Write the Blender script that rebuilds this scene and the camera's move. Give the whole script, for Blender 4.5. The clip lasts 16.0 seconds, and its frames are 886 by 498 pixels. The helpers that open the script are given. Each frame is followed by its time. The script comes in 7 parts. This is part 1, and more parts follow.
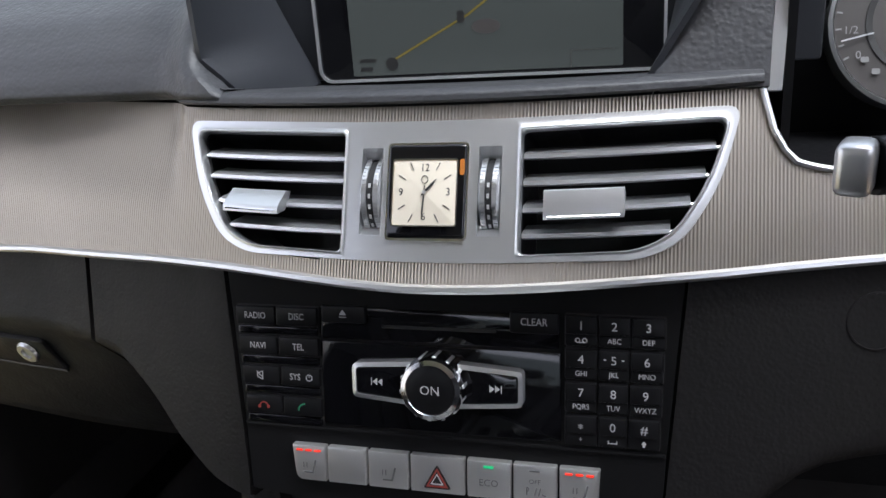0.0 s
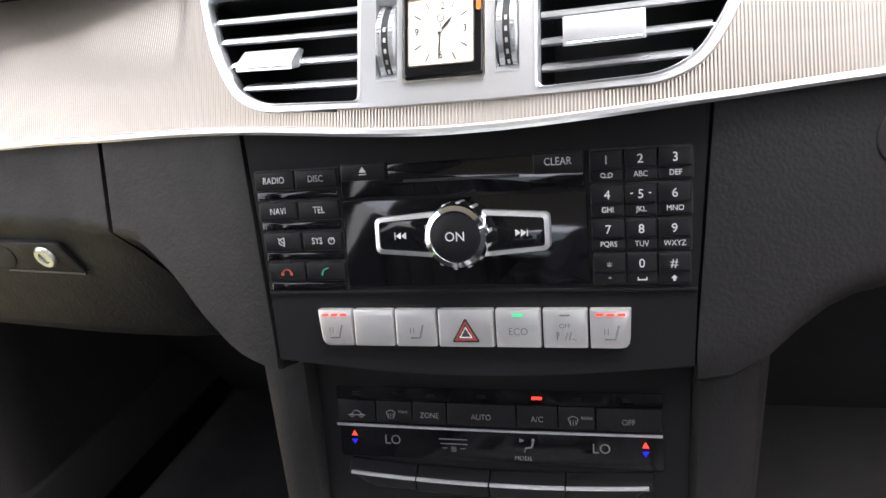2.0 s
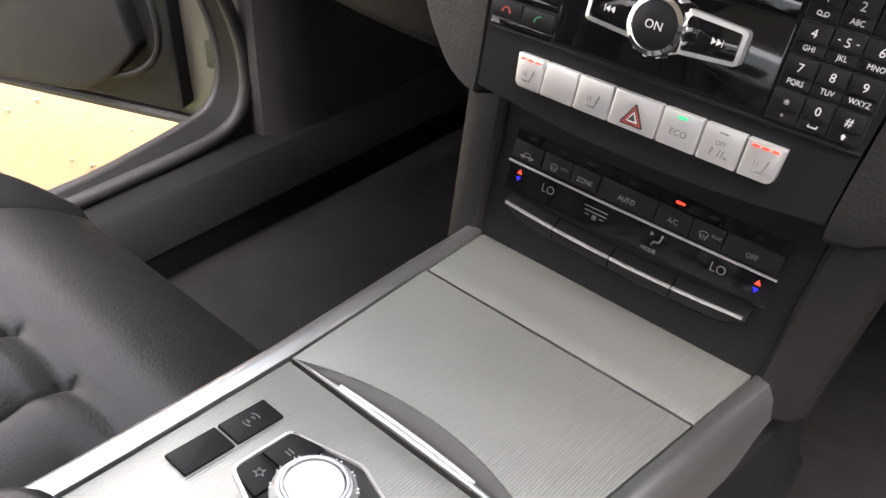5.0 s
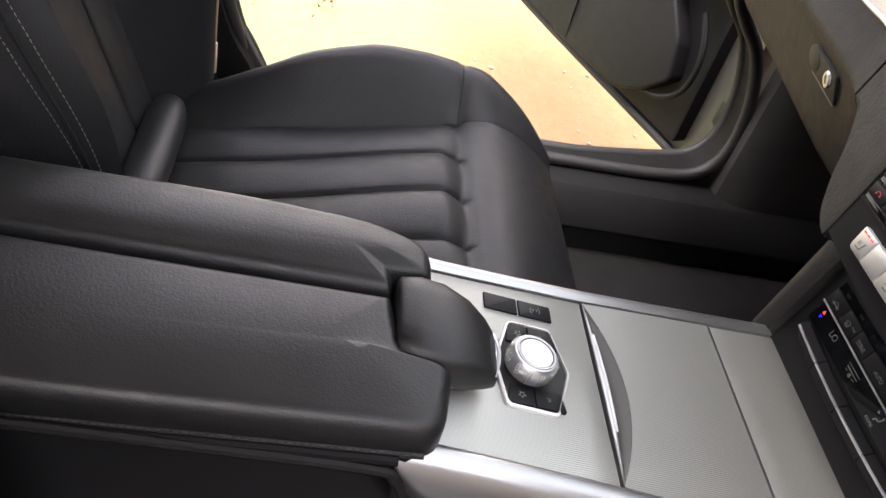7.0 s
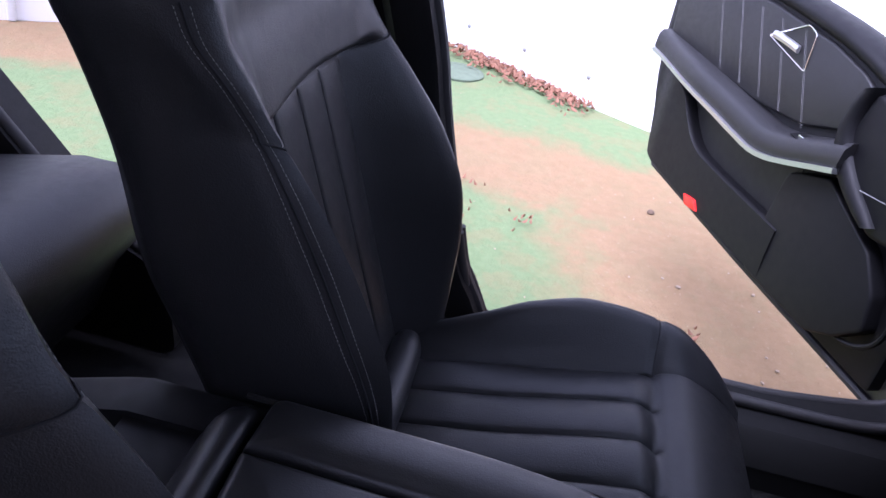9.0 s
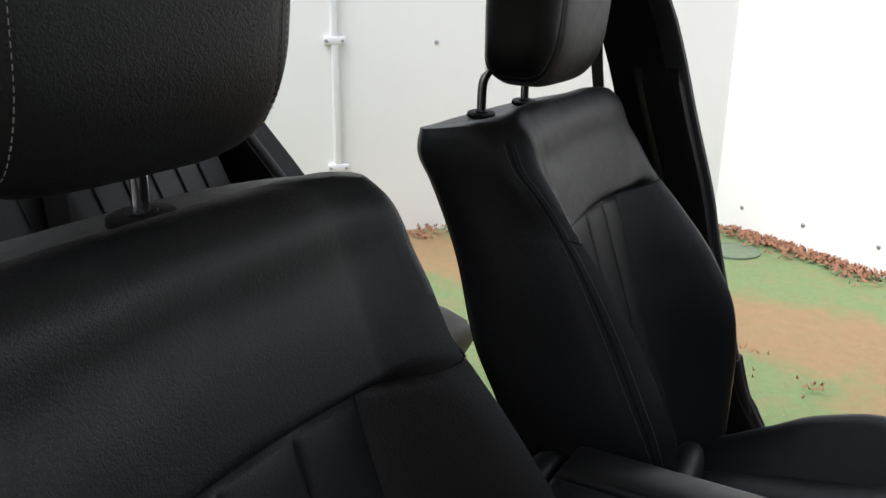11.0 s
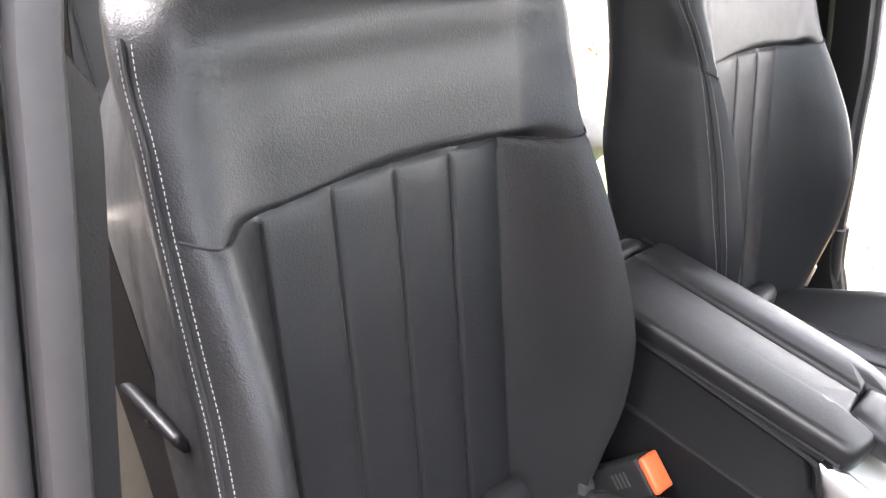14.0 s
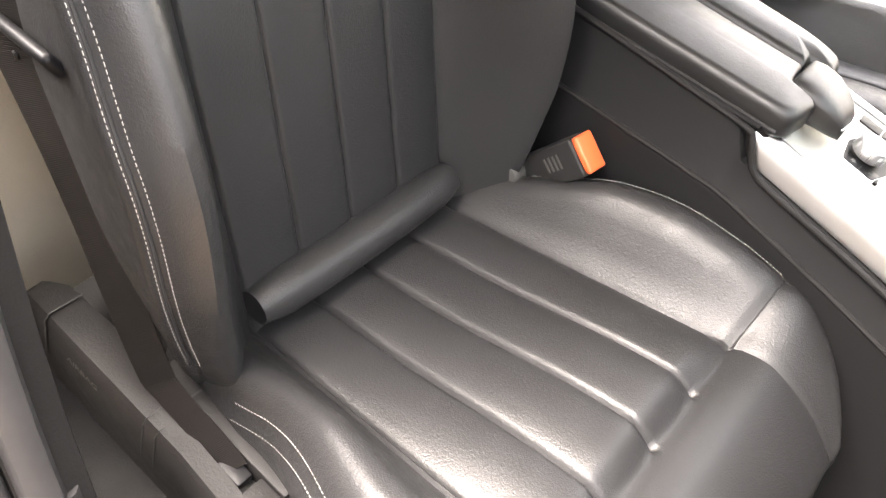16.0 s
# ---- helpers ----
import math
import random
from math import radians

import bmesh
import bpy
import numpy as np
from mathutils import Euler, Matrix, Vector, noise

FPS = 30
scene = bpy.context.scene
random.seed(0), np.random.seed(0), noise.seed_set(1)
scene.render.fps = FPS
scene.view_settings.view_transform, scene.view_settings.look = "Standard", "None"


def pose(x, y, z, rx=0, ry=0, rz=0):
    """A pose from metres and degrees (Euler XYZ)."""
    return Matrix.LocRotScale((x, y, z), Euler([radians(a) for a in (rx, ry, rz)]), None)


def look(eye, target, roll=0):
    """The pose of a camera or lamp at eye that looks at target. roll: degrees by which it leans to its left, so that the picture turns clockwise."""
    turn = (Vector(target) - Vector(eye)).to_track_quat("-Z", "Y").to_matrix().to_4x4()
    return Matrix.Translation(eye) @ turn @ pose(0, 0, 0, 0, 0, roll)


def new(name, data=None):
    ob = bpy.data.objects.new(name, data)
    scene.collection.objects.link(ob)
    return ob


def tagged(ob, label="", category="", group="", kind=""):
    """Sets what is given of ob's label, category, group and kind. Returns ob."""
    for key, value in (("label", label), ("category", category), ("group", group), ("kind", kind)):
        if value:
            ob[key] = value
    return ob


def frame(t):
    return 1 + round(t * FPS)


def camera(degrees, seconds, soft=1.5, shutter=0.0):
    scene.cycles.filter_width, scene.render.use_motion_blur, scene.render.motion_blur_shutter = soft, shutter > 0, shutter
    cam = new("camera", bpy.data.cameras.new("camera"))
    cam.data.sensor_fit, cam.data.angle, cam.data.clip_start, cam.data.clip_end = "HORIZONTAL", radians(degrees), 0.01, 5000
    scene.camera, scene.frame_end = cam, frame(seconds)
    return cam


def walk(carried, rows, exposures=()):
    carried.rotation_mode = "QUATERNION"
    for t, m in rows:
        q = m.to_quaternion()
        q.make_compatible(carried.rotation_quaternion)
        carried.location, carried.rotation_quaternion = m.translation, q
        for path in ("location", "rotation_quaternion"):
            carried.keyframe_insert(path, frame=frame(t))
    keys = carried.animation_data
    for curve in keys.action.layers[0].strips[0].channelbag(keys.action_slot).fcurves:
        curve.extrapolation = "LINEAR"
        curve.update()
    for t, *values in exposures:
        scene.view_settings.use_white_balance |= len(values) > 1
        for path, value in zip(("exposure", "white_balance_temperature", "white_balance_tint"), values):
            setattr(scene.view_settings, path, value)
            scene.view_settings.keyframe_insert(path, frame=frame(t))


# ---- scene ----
cam = camera(58.7, 16.0)
PATH = [
    (0, (0.1080, 0.4730, 1.1940), (-0.4240, 2.2690, 0.4930), -4.9),
    (0.5, (0.1080, 0.4610, 1.1830), (-0.4510, 2.2350, 0.4470), -7.5),
    (1, (0.1070, 0.4540, 1.1640), (-0.4600, 2.2300, 0.4390), -8.9),
    (1.5, (0.1010, 0.4520, 1.1380), (-0.4580, 2.2330, 0.4200), -8.5),
    (2, (0.0980, 0.4500, 1.1290), (-0.4450, 2.2310, 0.3970), -7.7),
    (2.5, (0.1020, 0.4410, 1.1170), (-0.4460, 2.2140, 0.3720), -7.1),
    (3, (0.1040, 0.4350, 1.1110), (-0.4490, 2.2060, 0.3640), -6.7),
    (3.2, (0.105, 0.4325, 1.1105), (-0.4485, 2.2005, 0.364), -6.7),
    (5.3, (0.194, 0.421, 1.158), (-0.874, 1.533, -0.117), 5.0),
    (5.5, (0.215, 0.413, 1.173), (-0.933, 1.434, -0.107), 5.5),
    (6, (0.259, 0.395, 1.19), (-1.014, 1.191, -0.131), 8.1),
    (6.5, (0.32, 0.387, 1.207), (-1.08, 0.951, -0.106), 12.9),
    (7, (0.361, 0.381, 1.252), (-1.126, 0.738, -0.037), 17.2),
    (7.5, (0.384, 0.384, 1.294), (-1.146, 0.64, 0.032), 18.5),
    (8, (0.408, 0.372, 1.338), (-1.192, 0.48, 0.143), 14.7),
    (8.3, (0.423, 0.353, 1.363), (-1.22, 0.383, 0.223), 13.6),
    (8.5, (0.422, 0.334, 1.383), (-1.239, 0.309, 0.269), 12.7),
    (8.7, (0.429, 0.303, 1.404), (-1.257, 0.228, 0.33), 12.4),
    (10.8, (0.642, 0.377, 1.382), (-1.113, -0.365, 0.772), 1.7),
    (11, (0.684, 0.37, 1.377), (-0.994, -0.53, 0.764), 0.4),
    (11.2, (0.721, 0.389, 1.403), (-0.868, -0.652, 0.775), 0.4),
    (11.5, (0.768, 0.37, 1.42), (-0.768, -0.76, 0.815), 0.7),
    (12, (0.833, 0.378, 1.468), (-0.693, -0.765, 0.862), 4.1),
    (12.5, (0.844, 0.43, 1.485), (-0.597, -0.764, 0.779), 6.2),
    (13, (0.843, 0.459, 1.465), (-0.54, -0.715, 0.622), 8.3),
    (13.5, (0.848, 0.474, 1.444), (-0.504, -0.648, 0.49), 10.2),
    (14, (0.854, 0.494, 1.42), (-0.474, -0.543, 0.341), 11.4),
    (14.5, (0.851, 0.514, 1.389), (-0.464, -0.425, 0.211), 13.4),
    (15, (0.844, 0.522, 1.362), (-0.429, -0.311, 0.064), 14.9),
    (15.5, (0.853, 0.536, 1.324), (-0.39, -0.185, -0.068), 17.5),
    (16, (0.845, 0.534, 1.3), (-0.363, -0.08, -0.172), 18.1),
]
EXPOSURES = [(0.0,1.8,6100,17),(1.0,2.05,6200,18),(1.5,2.5,6300,18),(3.0,3.7,6400,20),(5.5,3.2,6900,20),(7.0,2.85,6800,21),(7.5,2.75,6500,22),(8.0,2.4,5600,28),(8.3,2.15,5300,33),(8.7,1.9,5200,37),(11.0,1.0,6300,12),(11.3,1.9,6200,14),(11.5,2.65,6000,16),(12.0,2.3,6000,16),(12.5,2.4,6000,16),(13.5,3.68,6300,16),(14.0,4.22,6500,17),(14.5,4.57,6800,16),(15.0,4.56,7100,16),(16.0,4.5,7300,16)]
walk(cam, [(t, look(eye, target, roll)) for t, eye, target, roll in PATH], EXPOSURES)

# ---- light ----
SUN_EL, SUN_ROT = radians(62), radians(140)
world = bpy.data.worlds.new("overcast_sky")
scene.world = world
world.use_nodes = True
wn = world.node_tree
wn.nodes.clear()
sky = wn.nodes.new("ShaderNodeTexSky")
sky.sky_type, sky.sun_disc, sky.sun_elevation, sky.sun_rotation = "NISHITA", False, SUN_EL, SUN_ROT
sky.air_density, sky.dust_density = 1.0, 1.5
pale = wn.nodes.new("ShaderNodeHueSaturation")
pale.inputs["Saturation"].default_value = 0.25
back = wn.nodes.new("ShaderNodeBackground")
back.inputs["Strength"].default_value = 0.15
wout = wn.nodes.new("ShaderNodeOutputWorld")
wn.links.new(sky.outputs[0], pale.inputs["Color"])
wn.links.new(pale.outputs[0], back.inputs["Color"])
wn.links.new(back.outputs[0], wout.inputs["Surface"])

sun = new("sun", bpy.data.lights.new("sun", "SUN"))
sun.data.energy, sun.data.angle, sun.data.color = 2.4, radians(50), (1.0, 0.97, 0.93)
# the same direction as the sky's sun
az = SUN_ROT
sdir = Vector((math.sin(az) * math.cos(SUN_EL), math.cos(az) * math.cos(SUN_EL), math.sin(SUN_EL)))
sun.matrix_world = look(sdir * 30, (0, 0, 0))


# ---- materials ----
def mat(name, col, rough=0.5, metal=0.0, var=0.12, grain=None, relief=0.15, spec=0.5, ribs=None, wear=6.0,
        emit=None, rvar=0.12, coat=0.0, speck=0.0, crease=0.0):
    """A node material. grain: cells per metre of a leather-like relief; ribs: (axis, pitch in metres, depth)."""
    m = bpy.data.materials.new(name)
    m.use_nodes = True
    nt = m.node_tree
    b = nt.nodes["Principled BSDF"]
    b.inputs["Roughness"].default_value = rough
    b.inputs["Metallic"].default_value = metal
    b.inputs["Specular IOR Level"].default_value = spec
    b.inputs["Coat Weight"].default_value = coat
    tc = nt.nodes.new("ShaderNodeTexCoord")

    def noise_node(scale, detail=4.0):
        n = nt.nodes.new("ShaderNodeTexNoise")
        n.inputs["Scale"].default_value, n.inputs["Detail"].default_value = scale, detail
        nt.links.new(tc.outputs["Object"], n.inputs["Vector"])
        return n

    def mix(fac, a, c):
        n = nt.nodes.new("ShaderNodeMix")
        n.data_type = "RGBA"
        nt.links.new(fac, n.inputs[0])
        for s, v in ((n.inputs[6], a), (n.inputs[7], c)):
            if isinstance(v, tuple):
                s.default_value = (*v, 1)
            else:
                nt.links.new(v, s)
        return n.outputs[2]

    lo = tuple(max(0, c * (1 - var)) for c in col)
    hi = tuple(min(1, c * (1 + var)) for c in col)
    big = noise_node(wear, 5.0)
    colour = mix(big.outputs["Fac"], lo, hi)
    if speck:
        fine = noise_node(220.0, 2.0)
        ramp = nt.nodes.new("ShaderNodeValToRGB")
        ramp.color_ramp.elements[0].position, ramp.color_ramp.elements[1].position = 0.62, 0.7
        nt.links.new(fine.outputs["Fac"], ramp.inputs["Fac"])
        colour = mix(ramp.outputs["Color"], colour, tuple(min(1, c * (1 + speck)) for c in col))
    if rvar:
        rn = noise_node(wear * 7, 6.0)
        mr = nt.nodes.new("ShaderNodeMapRange")
        mr.inputs["To Min"].default_value, mr.inputs["To Max"].default_value = max(0.02, rough - rvar), min(1, rough + rvar)
        nt.links.new(rn.outputs["Fac"], mr.inputs["Value"])
        nt.links.new(mr.outputs[0], b.inputs["Roughness"])
    height = None
    if grain:
        v = nt.nodes.new("ShaderNodeTexVoronoi")
        v.feature = "SMOOTH_F1"
        v.inputs["Scale"].default_value = grain
        nt.links.new(tc.outputs["Object"], v.inputs["Vector"])
        w = noise_node(grain * 0.45, 3.0)
        add = nt.nodes.new("ShaderNodeMath")
        add.operation = "MULTIPLY_ADD"
        add.inputs[1].default_value = -0.7
        nt.links.new(v.outputs["Distance"], add.inputs[0])
        nt.links.new(w.outputs["Fac"], add.inputs[2])
        height, dist = add.outputs[0], 0.0007
        if crease:
            # soft wrinkles, drawn out along one direction
            mp = nt.nodes.new("ShaderNodeMapping")
            mp.inputs["Scale"].default_value = (30, 75, 60)
            nt.links.new(tc.outputs["Object"], mp.inputs["Vector"])
            cn = nt.nodes.new("ShaderNodeTexNoise")
            cn.inputs["Scale"].default_value, cn.inputs["Detail"].default_value = 1.0, 3.0
            nt.links.new(mp.outputs[0], cn.inputs["Vector"])
            ca = nt.nodes.new("ShaderNodeMath")
            ca.operation = "MULTIPLY_ADD"
            ca.inputs[1].default_value = crease
            nt.links.new(cn.outputs["Fac"], ca.inputs[0])
            nt.links.new(height, ca.inputs[2])
            height = ca.outputs[0]
    if ribs:
        axis, pitch, depth = ribs
        sep = nt.nodes.new("ShaderNodeSeparateXYZ")
        nt.links.new(tc.outputs["Object"], sep.inputs[0])
        mul = nt.nodes.new("ShaderNodeMath")
        mul.operation = "MULTIPLY"
        mul.inputs[1].default_value = 2 * math.pi / pitch
        nt.links.new(sep.outputs["XYZ".index(axis)], mul.inputs[0])
        sn = nt.nodes.new("ShaderNodeMath")
        sn.operation = "SINE"
        nt.links.new(mul.outputs[0], sn.inputs[0])
        height, dist = sn.outputs[0], depth
    if height is not None:
        bump = nt.nodes.new("ShaderNodeBump")
        bump.inputs["Strength"].default_value = 1.0 if ribs else relief
        bump.inputs["Distance"].default_value = dist
        nt.links.new(height, bump.inputs["Height"])
        nt.links.new(bump.outputs[0], b.inputs["Normal"])
    nt.links.new(colour, b.inputs["Base Color"])
    if emit:
        b.inputs["Emission Color"].default_value = (*emit[0], 1)
        b.inputs["Emission Strength"].default_value = emit[1]
    return m


LEATHER = mat("black_leather", (0.016, 0.016, 0.0168), 0.42, grain=800, relief=0.5, var=0.2, wear=9, crease=0.1, spec=0.42)
LEATHER_COARSE = mat("black_grained_leather", (0.013, 0.0127, 0.013), 0.4, grain=900, relief=0.24, var=0.2, wear=9, crease=0.09)
SEAM = mat("black_seam_thread", (0.008, 0.008, 0.009), 0.8)
THREAD = mat("pale_grey_thread", (0.34, 0.33, 0.31), 0.7)
PAD = mat("dash_soft_plastic", (0.042, 0.043, 0.047), 0.5, grain=420, relief=0.6, var=0.15, wear=8)
TRIM = mat("dark_grained_plastic", (0.011, 0.0105, 0.0105), 0.55, grain=520, relief=0.4, var=0.15, wear=8, spec=0.2)
SMOOTH = mat("smooth_dark_plastic", (0.007, 0.007, 0.0074), 0.5, grain=1500, relief=0.1, var=0.15, spec=0.14)
RECESS = mat("blue_black_plastic", (0.026, 0.028, 0.033), 0.42, grain=1500, relief=0.1, var=0.15, spec=0.4)
KEY = mat("matt_black_key", (0.007, 0.007, 0.0078), 0.4, var=0.15, wear=40, spec=0.2)
GLOSS = mat("piano_black", (0.004, 0.004, 0.005), 0.06, rvar=0.03, wear=20)
CARPET = mat("black_carpet", (0.02, 0.0197, 0.0195), 0.95, grain=900, relief=1.0, var=0.3, wear=20, spec=0.03)
KICK = mat("dark_kick_panel_felt", (0.045, 0.043, 0.042), 0.9, grain=900, relief=0.8, var=0.25, wear=20, spec=0.05)
SILLP = mat("black_sill_plastic", (0.01, 0.01, 0.01), 0.6, var=0.15, spec=0.15)
RUBBER = mat("rubber_seal", (0.024, 0.023, 0.024), 0.6, var=0.2, wear=12)
HINGE = mat("grey_plastic", (0.05, 0.049, 0.047), 0.5, var=0.1, wear=15)
RAIL = mat("satin_gunmetal_rail", (0.5, 0.5, 0.5), 0.3, metal=0.95, var=0.04, rvar=0)
SATINTOP = mat("pale_satin_knob_top", (0.85, 0.85, 0.84), 0.35, metal=0.1, var=0.02, rvar=0)
SATIN = mat("bright_satin_metal", (0.78, 0.78, 0.77), 0.38, metal=0.45, var=0.03, rvar=0)
DOORBLACK = mat("black_door_plastic", (0.007, 0.007, 0.008), 0.55, grain=900, relief=0.2, var=0.15, spec=0.22)
GRIPGREY = mat("dark_grey_grip", (0.055, 0.053, 0.05), 0.45, var=0.1)
# shaded copy of the champagne car paint: the shade is in its colour
PAINT_SHADED = mat("champagne_paint_shaded", (0.08, 0.075, 0.064), 0.4, metal=0.3, var=0.08, coat=0.3, rvar=0.05)
FASCIA = mat("ribbed_aluminium_trim", (0.37, 0.335, 0.287), 0.34, metal=0.9, ribs=("X", 0.0017, 0.00013), var=0.06, rvar=0.03)
LIDMET = mat("ribbed_aluminium_console", (0.42, 0.425, 0.395), 0.4, metal=0.85, ribs=("X", 0.0017, 0.00008), var=0.06, rvar=0.03)
SILVER = mat("satin_silver", (0.66, 0.67, 0.68), 0.33, metal=0.85, var=0.03, wear=8, rvar=0)
KEYSIL = mat("silver_painted_key", (0.64, 0.635, 0.625), 0.32, metal=0.75, var=0.05, wear=30, rvar=0.04)
CHROME = mat("chrome", (0.85, 0.85, 0.85), 0.1, metal=1.0, var=0.03, rvar=0)
WHITE = mat("white_print", (0.5, 0.5, 0.5), 0.6)
LCD = mat("dim_white_display", (0.13, 0.13, 0.13), 0.6)
DIMPRINT = mat("dim_print", (0.22, 0.22, 0.22), 0.6)
ETCHED = mat("etched_grey_print", (0.13, 0.13, 0.13), 0.6)
CREAM = mat("clock_face_cream", (0.76, 0.69, 0.56), 0.5, var=0.05)
# black for print and gaps, and for shade painted into two hollows
INK = mat("black_print_and_shade", (0.01, 0.01, 0.01), 0.6)
RED = mat("red_lamp", (0.6, 0.02, 0.01), 0.4, emit=((1.0, 0.05, 0.02), 0.22))
GREEN = mat("green_lamp", (0.02, 0.5, 0.2), 0.4, emit=((0.02, 0.8, 0.25), 0.1))
BLUE = mat("blue_lamp", (0.01, 0.01, 0.6), 0.4, emit=((0.01, 0.01, 0.9), 0.14))
AMBER = mat("amber_reflection", (0.5, 0.16, 0.02), 0.4)
REDMARK = mat("red_print", (0.26, 0.035, 0.025), 0.6)
GREENMARK = mat("green_print", (0.03, 0.25, 0.12), 0.6)
ORANGE = mat("orange_plastic", (0.82, 0.12, 0.04), 0.35, var=0.08)
SCREEN = mat("lit_display", (0.02, 0.02, 0.02), 0.12, emit=((0.011, 0.0135, 0.0122), 1.0), rvar=0.02)
YELLOW = mat("yellow_guide_line", (0.12, 0.09, 0.01), 0.4, emit=((0.5, 0.36, 0.03), 0.03))
GAUGE = mat("gauge_silver_grey", (0.05, 0.045, 0.043), 0.5, var=0.05)
WEB = mat("seat_belt_webbing", (0.007, 0.006, 0.0055), 0.7, spec=0.12, ribs=("Z", 0.0016, 0.0001), var=0.1)
PAINT = mat("champagne_car_paint", (0.34, 0.31, 0.26), 0.3, metal=0.5, var=0.05, coat=0.5, rvar=0.05)
BEIGE = mat("beige_trim_panel", (0.5, 0.46, 0.38), 0.6, var=0.12, wear=12, grain=700, relief=0.3)
LINING = mat("grey_roof_lining", (0.6, 0.58, 0.54), 0.9, var=0.1, grain=1200, relief=0.4)
LENS = mat("red_reflector", (0.8, 0.03, 0.02), 0.2, rvar=0.03)



def tinted_glass(name, col):
    """Clear tinted pane: lets light straight through, with a faint gloss."""
    m = bpy.data.materials.new(name)
    m.use_nodes = True
    nt = m.node_tree
    nt.nodes.clear()
    clear, gloss, mx = nt.nodes.new("ShaderNodeBsdfTransparent"), nt.nodes.new("ShaderNodeBsdfGlossy"), nt.nodes.new("ShaderNodeMixShader")
    clear.inputs["Color"].default_value = (*col, 1)
    gloss.inputs["Roughness"].default_value = 0.02
    mx.inputs[0].default_value = 0.06
    out = nt.nodes.new("ShaderNodeOutputMaterial")
    nt.links.new(clear.outputs[0], mx.inputs[1])
    nt.links.new(gloss.outputs[0], mx.inputs[2])
    nt.links.new(mx.outputs[0], out.inputs["Surface"])
    return m


WINDSCREEN = tinted_glass("tinted_windscreen", (0.92, 0.96, 0.95))
REARGLASS = tinted_glass("tinted_rear_glass", (0.5, 0.53, 0.52))

# ---- shapes ----
AT = {}


def thing(name, loc, label, category, group="", kind=""):
    ob = new(name)
    ob.location = loc
    ob.empty_display_size = 0.05
    AT[ob] = Vector(loc)
    return tagged(ob, label, category, group, kind)


def mesh_of(bm, name, material, shift=None, sharp=40):
    if shift is not None:
        bmesh.ops.translate(bm, verts=bm.verts, vec=-shift)
    bmesh.ops.recalc_face_normals(bm, faces=bm.faces)
    me = bpy.data.meshes.new(name)
    bm.to_mesh(me)
    bm.free()
    me.materials.append(material)
    me.polygons.foreach_set("use_smooth", [True] * len(me.polygons))
    me.set_sharp_from_angle(angle=radians(sharp))
    return me


def part(name, bm, material, parent, label="", sharp=40):
    """One mesh under a thing or a part; the bmesh is given in world metres."""
    base = AT[parent]
    ob = new(name, mesh_of(bm, name, material, base, sharp))
    ob.parent = parent
    AT[ob] = base
    return tagged(ob, label)


def solo(name, bm, material, label, category, group="", kind="", sharp=40):
    ob = new(name, mesh_of(bm, name, material, None, sharp))
    AT[ob] = Vector((0, 0, 0))
    return tagged(ob, label, category, group, kind)


def plane_at(origin, u=(1, 0, 0), v=(0, 0, 1)):
    u = Vector(u).normalized()
    v = Vector(v)
    v = (v - u * v.dot(u)).normalized()
    n = u.cross(v)
    m = Matrix.Identity(4)
    for i, c in enumerate((u, v, n)):
        m.col[i][:3] = c
    m.translation = origin
    return m


def rrect(u0, v0, u1, v1, r, seg=4):
    out = []
    for cx, cy, a0 in ((u1 - r, v1 - r, 0), (u0 + r, v1 - r, 90), (u0 + r, v0 + r, 180), (u1 - r, v0 + r, 270)):
        for i in range(seg + 1):
            a = radians(a0 + 90 * i / seg)
            out.append((cx + r * math.cos(a), cy + r * math.sin(a)))
    return out


def rounded(pts, r, seg=4):
    """A polygon with its corners rounded; r: one radius or one for each corner."""
    out, n = [], len(pts)
    for i in range(n):
        p, a, b = Vector(pts[i]), Vector(pts[i - 1]), Vector(pts[(i + 1) % n])
        rr = r[i] if isinstance(r, (list, tuple)) else r
        da, db = (a - p), (b - p)
        k = min(rr, da.length * 0.48, db.length * 0.48)
        s, e = p + da.normalized() * k, p + db.normalized() * k
        for j in range(seg + 1):
            t = j / seg
            out.append(tuple((1 - t) ** 2 * s + 2 * t * (1 - t) * p + t * t * e))
    return out


def slab(outline, n0, n1, m, r=0.0, seg=2, bm=None, inset=None):
    """A prism on an outline in the plane m, from n0 to n1 along its normal, the front edge rounded by r."""
    bm = bm or bmesh.new()
    cu = sum(p[0] for p in outline) / len(outline)
    cv = sum(p[1] for p in outline) / len(outline)
    w = max(abs(p[0] - cu) for p in outline)
    h = max(abs(p[1] - cv) for p in outline)

    def ring(off, n):
        out = []
        for p in outline:
            out.append(bm.verts.new(m @ Vector((cu + (p[0] - cu) * (1 - off / w), cv + (p[1] - cv) * (1 - off / h), n))))
        return out

    rings = [ring(0, n0)]
    s = 1 if n1 > n0 else -1
    if r > 0:
        for i in range(seg + 1):
            a = math.pi / 2 * i / seg
            rings.append(ring(r * (1 - math.cos(a)), n1 - s * r * (1 - math.sin(a))))
    else:
        rings.append(ring(0, n1))
    for a, b in zip(rings, rings[1:]):
        for i in range(len(a)):
            j = (i + 1) % len(a)
            bm.faces.new((a[i], a[j], b[j], b[i]))
    bm.faces.new(rings[-1])
    bm.faces.new(rings[0][::-1])
    return bm


